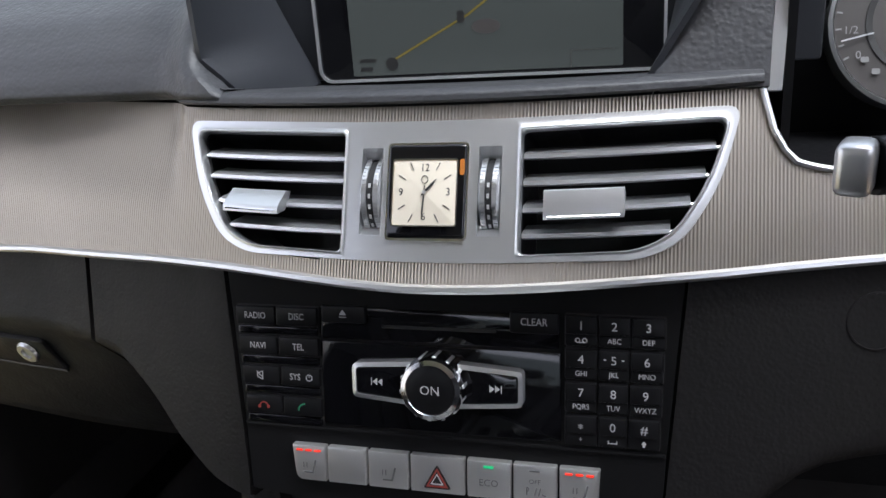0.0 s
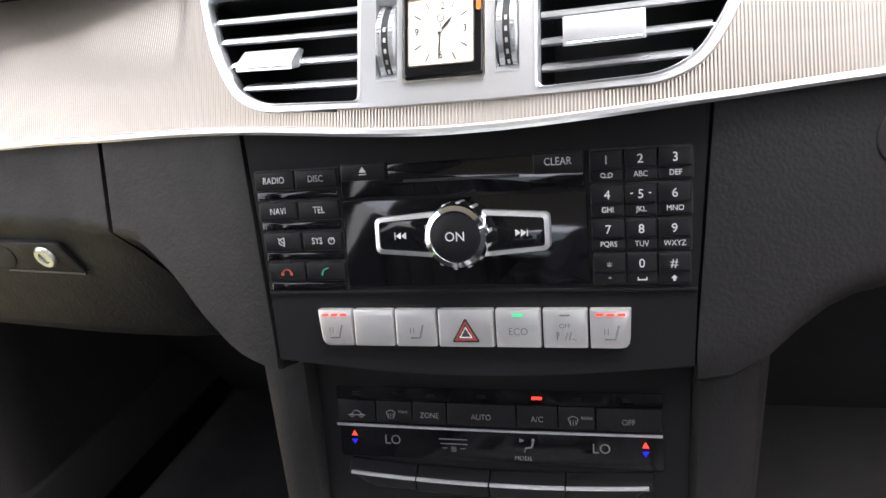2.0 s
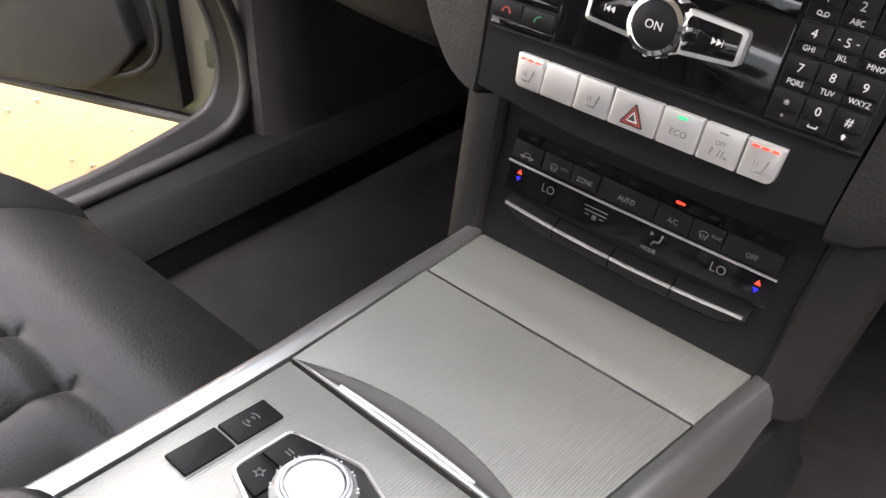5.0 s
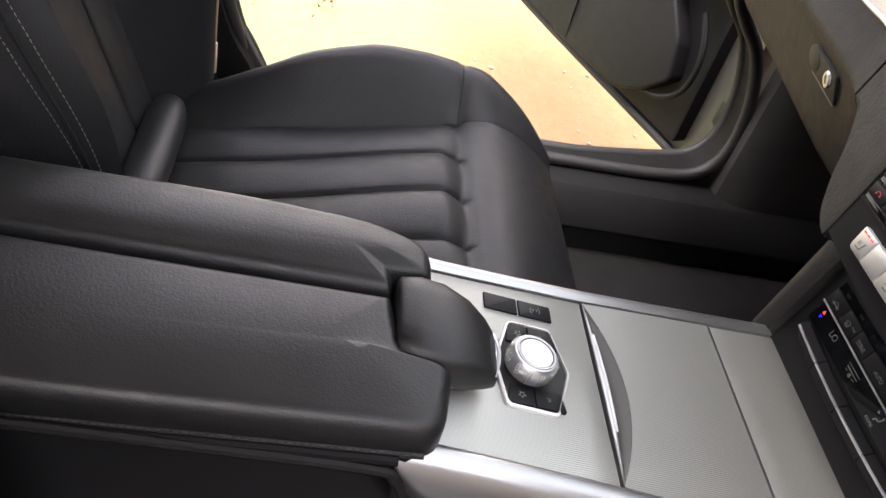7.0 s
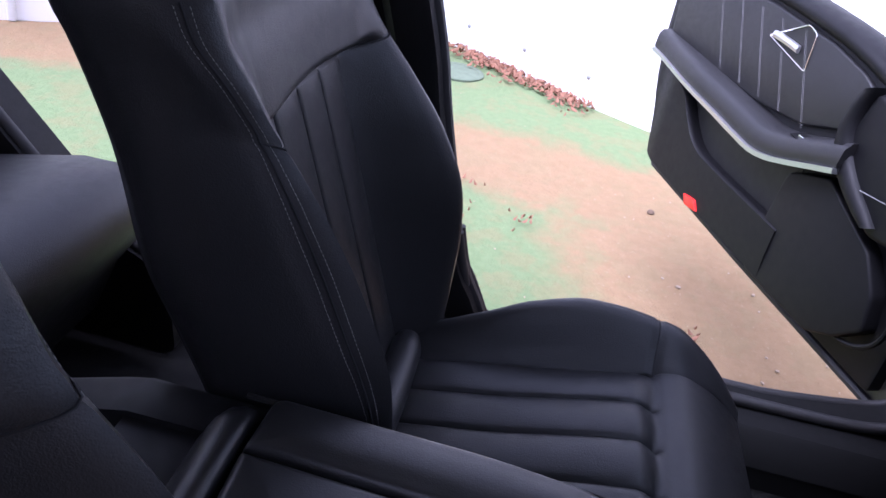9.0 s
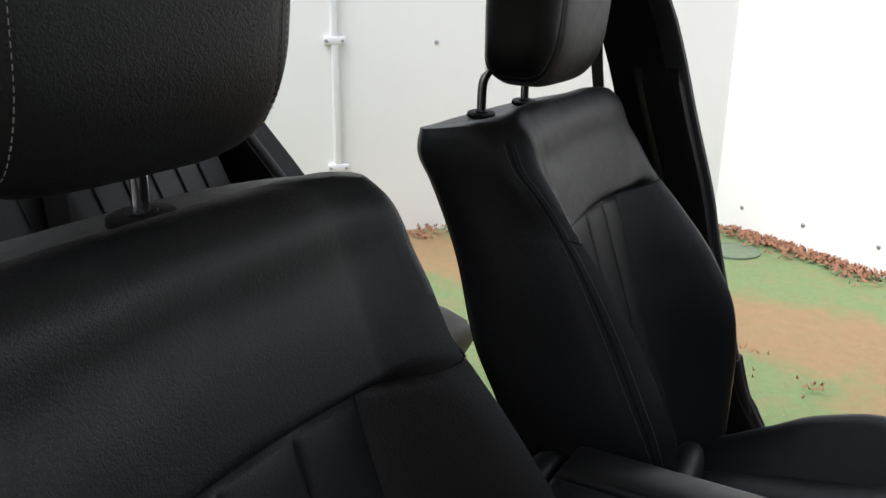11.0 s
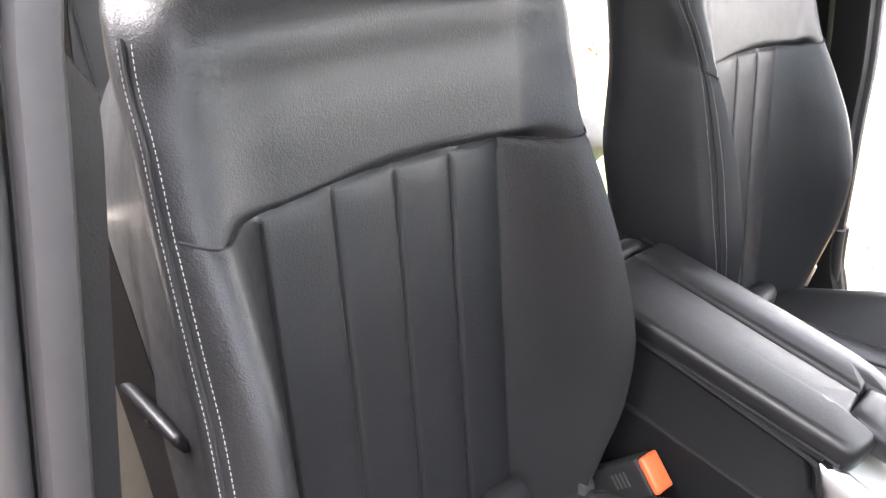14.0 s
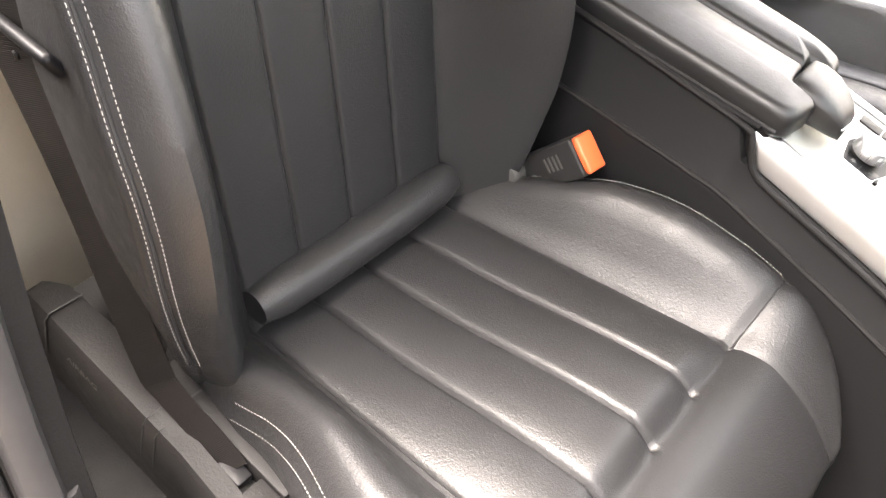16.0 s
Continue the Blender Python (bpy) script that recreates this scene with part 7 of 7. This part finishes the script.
LIPZ = [(0.45, 0.609), (0.7, 0.608), (0.85, 0.611), (0.905, 0.622), (0.962, 0.655), (1.04, 0.725), (1.1, 0.78), (1.27, 0.78)]
rings = []
for u in steps(0.45, 1.27, 40):
    z = lerp_table(LIPZ, u)
    k = 1 - smooth01((u - 1.1) / 0.17)
    zb = 0.458 + 0.02 * (1 - k) + (0.4 * max(0.0, u - 1.17) * 4)
    z = min(z, 0.735 + 0.02 * smooth01((u - 1.05) / 0.1))
    rings.append([P(u, z - 0.004, 0.0), P(u, z, 0.02 * k + 0.004), P(u, z, 0.028 * k + 0.006), P(u, z - 0.005, 0.033 * k + 0.007), P(u, (z + zb) / 2, 0.034 * k + 0.007), P(u, zb + 0.012, 0.03 * k + 0.006), P(u, min(zb, z - 0.02), 0.0)])
part("pocket_front", loft(rings), DOORBLACK, door, "dark plastic door pocket front")
block = [(0.515, 0.46), (0.51, 0.62), (0.497, 0.735), (0.47, 0.752), (0.36, 0.79), (0.31, 0.765), (0.18, 0.715), (0.12, 0.647), (0.1, 0.573), (0.16, 0.515), (0.24, 0.47)]
part("lower_front_panel", slab(rounded(block, 0.012, 3), 0.0, 0.036, DMAT, 0.008, 3), DOORBLACK, door)
part("speaker_ridge", tube(curve([P(0.22, 0.5, 0.02), P(0.12, 0.525, 0.022), P(0.065, 0.575, 0.024), P(0.06, 0.65, 0.024), P(0.1, 0.72, 0.02)], 24), 0.006, 8), DOORBLACK, door)
part("hem_line", tube([P(0.255, 0.816, 0.052), P(0.179, 0.825, 0.05), P(0.114, 0.86, 0.05)], 0.0012, 6), DIMPRINT, door)
upper = [(0.06, 0.76), (0.2, 0.74), (0.31, 0.80), (0.36, 0.9), (0.335, 1.0), (0.2, 0.975), (0.06, 0.955)]
part("upper_front_panel", slab(rounded(upper, 0.02, 3), 0.0, 0.045, DMAT, 0.014, 3), DOORBLACK, door)
rings = []
for u in steps(0.32, 1.285, 30):
    z = lerp_table([(0.31, 0.84), (0.36, 0.825), (0.463, 0.789), (0.55, 0.762), (0.617, 0.752), (0.7, 0.756), (0.84, 0.766), (1.1, 0.778), (1.3, 0.785)], u)
    w = 0.075 * (1 - 0.35 * smooth01((u - 0.9) / 0.4))
    rings.append([P(u, zz, n) for zz, n in ((z - 0.02, 0.0), (z - 0.018, w * 0.85), (z + 0.0, w), (z + 0.035, w * 0.95), (z + 0.05, w * 0.75), (z + 0.055, 0.0))])
part("door_armrest", loft(rings), LEATHER, door, "black leather door armrest", sharp=60)
rings = []
for u in steps(0.32, 1.287, 30):
    z = lerp_table([(0.31, 0.84), (0.36, 0.825), (0.463, 0.789), (0.55, 0.762), (0.617, 0.752), (0.7, 0.756), (0.84, 0.766), (1.1, 0.778), (1.3, 0.785)], u) - 0.012
    w = 0.075 * (1 - 0.35 * smooth01((u - 0.9) / 0.4))
    rings.append([P(u, z - 0.009, w * 0.8), P(u, z - 0.008, w + 0.003), P(u, z + 0.004, w + 0.005), P(u, z + 0.005, w * 0.8)])
part("trim_strip", loft(rings), SILVER, door, "satin silver trim strip")
panel = [(0.36, 0.90), (0.55, 0.835), (0.75, 0.815), (1.28, 0.83), (1.3, 1.05), (0.8, 1.045), (0.55, 1.028), (0.42, 1.003), (0.36, 0.975)]
part("padded_insert", slab(rounded(panel, 0.02, 3), 0.0, 0.012, DMAT, 0.008, 3), LEATHER, door, "black leather insert with stitched seams")
rings = []
for u in steps(0.03, 1.335, 40):
    z = lerp_table(WAIST, u)
    rings.append([P(u, z + b, n) for b, n in ((-0.03, -0.095), (0.0, -0.093), (0.012, -0.07), (0.016, -0.03), (0.012, 0.004), (0.002, 0.016), (-0.01, 0.018), (-0.024, 0.006))])
part("waist_rail", loft(rings), DOORBLACK, door, "dark padded rail along the window line", sharp=60)
for u in (0.542, 0.643, 0.74, 0.84, 0.95):
    for k in (0.0, 0.006):
        ln = [P(u + k + 0.6 * (z - 0.83), z, 0.0125) for z in steps(0.83, 1.03, 14)]
        part("stitching", dashes(ln, lambda i: PM.col[2].to_3d(), 0.004, 0.0022, 0.0008, 0.0007), DIMPRINT, door)
# inner release lever in its chrome-edged triangular recess
tri = rounded([(0.79, 0.975), (0.612, 0.942), (0.618, 1.03), (0.655, 1.04)], 0.008, 3)
part("lever_recess", slab(tri, 0.0, 0.0125, DMAT), INK, door, "dark lever recess")
part("recess_edging", tube([P(u, z, 0.0128) for u, z in tri], 0.0022, 8, closed=True), CHROME, door, "chrome recess edging")
lever = bmesh.new()
loft([[P(u, z + b, 0.014 + n) for b, n in ((-0.009, 0.0), (-0.008, 0.007), (0.0, 0.010), (0.008, 0.007), (0.009, 0.0))] for u, z in ((0.765, 0.985), (0.73, 0.985), (0.69, 0.983), (0.655, 0.98))], bm=lever)
part("release_lever", lever, SILVER, door, "satin silver release lever")
SW = Matrix.Translation(P(0.475, 0.8285, 0.045)) @ PM.to_3x3().to_4x4() @ pose(0, 0, 0, -80, 0, 0)
part("switch_panel", rbox(-0.035, -0.018, 0, 0.045, 0.018, 0.003, 0.003, 2, m=SW), SMOOTH, door, "black window switch panel")
part("window_switch", rbox(-0.012, -0.011, 0.002, 0.018, 0.011, 0.009, 0.003, 2, m=SW), KEY, door)
part("switch_edge", rbox(-0.012, -0.0125, 0.006, 0.018, -0.0105, 0.0095, 0.0008, 1, m=SW), CHROME, door, "chrome switch edge")
part("reflector", slab(rounded([(0.863, 0.484), (0.8, 0.496), (0.776, 0.47), (0.842, 0.459)], 0.004), 0.036, 0.044, DMAT, 0.003), LENS, door, "red door reflector")
rings = []
for u, z, w in ((0.345, 1.0, 0.016), (0.362, 0.955, 0.018), (0.366, 0.905, 0.02), (0.345, 0.855, 0.022), (0.29, 0.81, 0.022), (0.235, 0.78, 0.02), (0.195, 0.762, 0.014)):
    rings.append([P(u + a, z + b * 0.5, n) for a, b, n in ((w, -w, 0.02), (w, -w, 0.052), (w * 0.5, -w * 0.5, 0.062), (-w * 0.5, w * 0.5, 0.062), (-w, w, 0.052), (-w, w, 0.02))])
part("pull_handle", loft([list(q) for q in zip(*[curve([r[k] for r in rings], 24) for k in range(6)])]), DOORBLACK, door, "dark pull handle", sharp=60)
frame_line = curve([(1.345, 0.96, 0), (1.385, 1.1, 0), (1.42, 1.25, 0), (1.415, 1.37, 0), (1.34, 1.45, 0), (1.15, 1.495, 0), (0.92, 1.5, 0), (0.68, 1.44, 0), (0.42, 1.3, 0), (0.2, 1.13, 0), (0.05, 0.99, 0)], 60)
rings = []
for k, q in enumerate(frame_line):
    d = (frame_line[min(k + 1, 59)] - frame_line[max(k - 1, 0)]).normalized()
    e = Vector((-d.y, d.x, 0)) * 0.018
    rings.append([P(q.x + a * e.x, q.y + a * e.y, n) for a, n in ((-1, -0.05), (-1, -0.024), (-0.7, -0.018), (0.7, -0.018), (1, -0.024), (1, -0.05))])
part("window_frame", loft(rings), RUBBER, door, "black door window frame")

jamb = rounded([(-0.1, 0.36), (-0.015, 0.40), (-0.03, 0.75), (-0.03, 1.02), (-0.1, 1.02)], 0.01, 2)
wing = thing("front_wing", (HX, HY, 0.4), "champagne hinge jamb of the car body, coloured dark for shade", "body panel")
part("jamb_panel", slab(jamb, -0.12, -0.055, DMAT), PAINT_SHADED, wing)
for z in (0.56, 0.86):
    part("hinge", rbox(-0.035, -0.03, 0.0, 0.035, 0.03, 0.02, 0.005, 2, m=Matrix.Translation(P(-0.02, z, -0.05)) @ PM.to_3x3().to_4x4()), PAINT_SHADED, wing)

# ---- outside ----
def ground_material():
    m = bpy.data.materials.new("mossy_dirt")
    m.use_nodes = True
    nt = m.node_tree
    b = nt.nodes["Principled BSDF"]
    b.inputs["Roughness"].default_value = 0.95
    tc = nt.nodes.new("ShaderNodeTexCoord")
    sep = nt.nodes.new("ShaderNodeSeparateXYZ")
    nt.links.new(tc.outputs["Object"], sep.inputs[0])

    def noise_node(scale, detail, rough=0.6):
        n = nt.nodes.new("ShaderNodeTexNoise")
        n.inputs["Scale"].default_value, n.inputs["Detail"].default_value, n.inputs["Roughness"].default_value = scale, detail, rough
        nt.links.new(tc.outputs["Object"], n.inputs["Vector"])
        return n.outputs["Fac"]

    def op(kind, a, c=None, d=None):
        n = nt.nodes.new("ShaderNodeMath")
        n.operation = kind
        for s, v in zip(n.inputs, (a, c, d)):
            if v is None:
                continue
            if isinstance(v, (int, float)):
                s.default_value = v
            else:
                nt.links.new(v, s)
        return n.outputs[0]

    def mix(fac, a, c):
        n = nt.nodes.new("ShaderNodeMix")
        n.data_type = "RGBA"
        nt.links.new(fac, n.inputs[0])
        for s, v in ((n.inputs[6], a), (n.inputs[7], c)):
            if isinstance(v, tuple):
                s.default_value = (*v, 1)
            else:
                nt.links.new(v, s)
        return n.outputs[2]

    def ramp(v, a, c):
        n = nt.nodes.new("ShaderNodeMapRange")
        n.interpolation_type = "SMOOTHSTEP"
        n.inputs["From Min"].default_value, n.inputs["From Max"].default_value = a, c
        nt.links.new(v, n.inputs["Value"])
        return n.outputs[0]
    x, y = sep.outputs[0], sep.outputs[1]
    wob = op("MULTIPLY_ADD", noise_node(1.6, 5.0), 0.9, -0.45)
    # a worn wheel track runs across the mossy yard
    across = op("ADD", op("ADD", x, op("MULTIPLY", y, -0.10)), wob)
    track = op("MULTIPLY", ramp(across, -3.25, -3.0), op("SUBTRACT", 1.0, ramp(across, -2.58, -2.36)))
    near = op("MULTIPLY", ramp(op("ADD", y, op("MULTIPLY", wob, 1.2)), 0.35, 0.75), ramp(across, -3.2, -2.6))
    bare = op("MAXIMUM", op("MAXIMUM", track, near), ramp(op("ADD", x, wob), -1.0, -0.4))
    patch = ramp(noise_node(7.0, 6.0), 0.45, 0.62)
    bare = op("MINIMUM", 1.0, op("ADD", op("MULTIPLY", bare, 0.92), op("MULTIPLY", patch, 0.3)))
    green = mix(noise_node(30.0, 6.0), (0.1, 0.15, 0.058), (0.175, 0.235, 0.105))
    dirt = mix(noise_node(18.0, 8.0, 0.7), (0.18, 0.113, 0.052), (0.29, 0.196, 0.1))
    grit = ramp(noise_node(90.0, 3.0), 0.62, 0.72)
    dirt = mix(op("MULTIPLY", grit, 0.5), dirt, (0.36, 0.28, 0.19))
    nt.links.new(mix(bare, green, dirt), b.inputs["Base Color"])
    bump = nt.nodes.new("ShaderNodeBump")
    bump.inputs["Strength"].default_value, bump.inputs["Distance"].default_value = 0.6, 0.02
    nt.links.new(noise_node(40.0, 8.0, 0.7), bump.inputs["Height"])
    nt.links.new(bump.outputs[0], b.inputs["Normal"])
    return m


bm = bmesh.new()
gx = [-400, -60, -12] + steps(-6, 0, 61) + [6, 60, 400]
gy = [-400, -60, -8] + steps(-4, 3, 71) + [12, 60, 400]
V = [[bm.verts.new((x, y, 0.012 * noise.noise(Vector((x * 1.7, y * 1.7, 3))) + 0.006 * noise.noise(Vector((x * 6, y * 6, 1))) if abs(x) < 7 and abs(y) < 5 else 0)) for y in gy] for x in gx]
for i in range(len(gx) - 1):
    for j in range(len(gy) - 1):
        bm.faces.new((V[i][j], V[i + 1][j], V[i + 1][j + 1], V[i][j + 1]))
solo("ground", bm, ground_material(), "mossy green yard with worn brown dirt", "ground", kind="structure")

WALLW = mat("white_sheet_hoarding", (0.82, 0.82, 0.8), 0.45, var=0.04, wear=1.2, speck=0.0)
CORNER = Vector((-4.42, -0.40, 0))
DA, DB = Vector((1.13, -1.66, 0)).normalized(), Vector((0.83, 1.27, 0)).normalized()
def wall_run(name, d, length, label):
    side = Vector((-d.y, d.x, 0))
    if side.x > 0:
        side = -side
    bm = bmesh.new()
    base = [CORNER - d * 0.05, CORNER + d * length, CORNER + d * length + side * 0.1, CORNER - d * 0.05 + side * 0.1]
    vs = [bm.verts.new(p + Vector((0, 0, z))) for z in (-0.05, 2.5) for p in base]
    for f in ((0, 1, 5, 4), (1, 2, 6, 5), (2, 3, 7, 6), (3, 0, 4, 7), (4, 5, 6, 7), (3, 2, 1, 0)):
        bm.faces.new([vs[k] for k in f])
    return solo(name, bm, WALLW, label, "wall", kind="structure")
wall_run("wall_side", DA, 9.0, "tall white sheet hoarding with a cover strip")
# unseen wall, added to hold back light entering from the driver's side
bm = rbox(2.6, -7.0, -0.05, 2.75, 7.0, 2.3, 0.01)
solo("wall_light_block", bm, mat("unseen_wall_grey", (0.2, 0.195, 0.18), 0.85, var=0.25, wear=1.5, grain=60, relief=0.4), "unseen dark wall added to dim light from the driver's side", "wall", kind="structure")
wall_run("wall_end", DB, 9.0, "tall white sheet hoarding beside the yard")

# ---- small things outside ----
def along(d, u, n=0.0, z=0.0):
    """A place on a hoarding: u along it, n out towards the yard."""
    side = Vector((-d.y, d.x, 0))
    if side.x < 0:
        side = -side
    return CORNER + d * u + side * n + Vector((0, 0, z))


def on_wall(d, u, z):
    side = Vector((-d.y, d.x, 0))
    if side.x < 0:
        side = -side
    m = Matrix.Identity(4)
    for i, c in enumerate((Vector((0, 0, 1)).cross(side), Vector((0, 0, 1)), side)):
        m.col[i][:3] = c
    m.translation = along(d, u, 0, z)
    return m


BOLT = mat("grey_bolt_head", (0.35, 0.35, 0.36), 0.45, metal=0.6, var=0.1)
STRIP = mat("white_cover_strip", (0.74, 0.75, 0.75), 0.4, var=0.05)
cover = thing("cover_strip", along(DA, 2.37, 0.0), "white vertical cover strip bracketed to the hoarding", "cover strip")
wm_ = on_wall(DA, 2.37, 0)
part("strip", rbox(-0.022, 0.0, -0.002, 0.022, 2.5, 0.03, 0.012, 3, m=wm_), STRIP, cover)
for z in (0.4, 1.13, 1.9):
    br = part("bracket", rbox(-0.06, z - 0.022, 0.0, 0.06, z + 0.022, 0.034, 0.006, 2, m=wm_), STRIP, cover)
    for k in (-0.045, 0.045):
        part("bolt", lathe([(0.009, 0.0), (0.009, 0.005), (0.006, 0.007)], wm_ @ pose(k, z, 0.033), 12), BOLT, br)
for d, u, z in ((DA, 1.79, 1.12), (DA, 1.79, 0.4), (DB, 0.205, 0.15), (DB, 0.641, 0.15), (DB, 1.098, 0.15), (DB, 1.55, 0.15)):
    solo("bolt_head", lathe([(0.012, -0.002), (0.012, 0.005), (0.008, 0.008)], on_wall(d, u, z), 12), BOLT, "grey bolt head on the white hoarding", "bolt", "hoarding bolts")

rnd = random.Random(4)
LEAF = mat("dry_red_brown_leaf", (0.22, 0.1, 0.055), 0.8, var=0.4, wear=20)
PEBBLE = mat("pale_pebble", (0.3, 0.235, 0.165), 0.85, var=0.25, wear=30)


def leaf(bm, x, y, size):
    a, tilt = rnd.uniform(0, 6.28), rnd.uniform(-0.4, 0.4)
    m = Matrix.Translation((x, y, 0.014 + rnd.uniform(0, 0.015))) @ Matrix.Rotation(a, 4, "Z") @ Matrix.Rotation(tilt, 4, "X")
    L, W = size, size * rnd.uniform(0.35, 0.6)
    pts = [(-L, 0, 0), (-L * 0.4, W, 0.2 * W), (L * 0.4, W * 0.9, 0.25 * W), (L, 0, 0.02), (L * 0.4, -W * 0.9, 0.25 * W), (-L * 0.4, -W, 0.2 * W)]
    top = [bm.verts.new(m @ Vector(p)) for p in pts]
    bot = [bm.verts.new(m @ (Vector(p) - Vector((0, 0, 0.0012)))) for p in pts]
    bm.faces.new(top)
    bm.faces.new(bot[::-1])
    for i in range(6):
        j = (i + 1) % 6
        bm.faces.new((top[j], top[i], bot[i], bot[j]))


bm = bmesh.new()
for k in range(520):
    t = rnd.random()
    p = Vector((-4.34, -0.26)).lerp(Vector((-3.78, 0.60)), t)
    leaf(bm, p.x + abs(rnd.gauss(0, 0.09)), p.y - abs(rnd.gauss(0, 0.07)), rnd.uniform(0.008, 0.024))
for k in range(60):
    leaf(bm, -3.28 + rnd.gauss(0, 0.12), -1.86 + rnd.gauss(0, 0.08), rnd.uniform(0.008, 0.02))
for cx, cy_, n, r in ((-2.25, 0.334, 9, 0.028), (-2.42, 0.06, 14, 0.06), (-2.12, 0.12, 12, 0.09), (-1.72, 0.95, 7, 0.03)):
    for k in range(n):
        leaf(bm, cx + rnd.gauss(0, r), cy_ + rnd.gauss(0, r), rnd.uniform(0.006, 0.013))
solo("leaf_litter", bm, LEAF, "dry red-brown leaf litter on the yard", "leaves", kind="stuff")

bm = bmesh.new()
for cx, cy_, n, r, sz in ((-2.1, 1.2, 3, 0.05, 0.009), (-1.64, 1.16, 3, 0.05, 0.008), (-1.7, 1.46, 3, 0.06, 0.009), (-2.09, 0.93, 2, 0.03, 0.010), (-2.2, 0.6, 16, 0.5, 0.004), (-2.7, -0.3, 16, 0.6, 0.004), (-2.0, 1.1, 20, 0.4, 0.004)):
    for k in range(n):
        s_ = sz * rnd.uniform(0.6, 1.3)
        m = Matrix.Translation((cx + rnd.gauss(0, r), cy_ + rnd.gauss(0, r), 0.008)) @ Matrix.Rotation(rnd.uniform(0, 6), 4, "Z") @ Matrix.Diagonal((s_, s_ * rnd.uniform(0.6, 0.9), s_ * 0.6, 1))
        bmesh.ops.create_icosphere(bm, subdivisions=1, radius=1.0, matrix=m)
solo("pebbles", bm, PEBBLE, "pale pebbles scattered on the dirt", "pebbles", kind="stuff")
solo("drain_cover", lathe([(0.15, -0.01), (0.15, 0.004), (0.145, 0.007), (0.12, 0.007), (0.118, 0.005), (0.02, 0.006)], Matrix.Translation((-3.86, -0.195, 0.004)), 28), mat("mossy_grey_concrete", (0.115, 0.15, 0.095), 0.9, var=0.3, wear=25, grain=80, relief=0.5), "flat round moss-stained grey drain cover in the yard", "drain cover")
solo("dark_stone", lathe([(0.012, -0.005), (0.017, 0.006), (0.013, 0.014), (0.006, 0.018)], Matrix.Translation((-2.61, 0.855, 0)), 9), mat("brown_stone", (0.12, 0.08, 0.05), 0.9, var=0.3, wear=40), "small brown stone on the dirt", "stone")

# belt latch by the passenger seat's hinge
latch_ = thing("belt_anchor", (-0.648, 0.225, 0.60), "small silver belt anchor plate beside the passenger seat", "belt anchor")
part("anchor_plate", rbox(-0.662, 0.19, 0.635, -0.654, 0.23, 0.685, 0.003, 2), SILVER, latch_)
part("anchor_bolt", lathe([(0.009, 0.0), (0.009, 0.004), (0.006, 0.006)], plane_at((-0.654, 0.21, 0.665), (0, 1, 0), (0, 0, 1)), 14), CHROME, latch_)
part("anchor_stalk", rbox(-0.661, 0.197, 0.55, -0.655, 0.223, 0.64, 0.002, 1), SMOOTH, latch_)
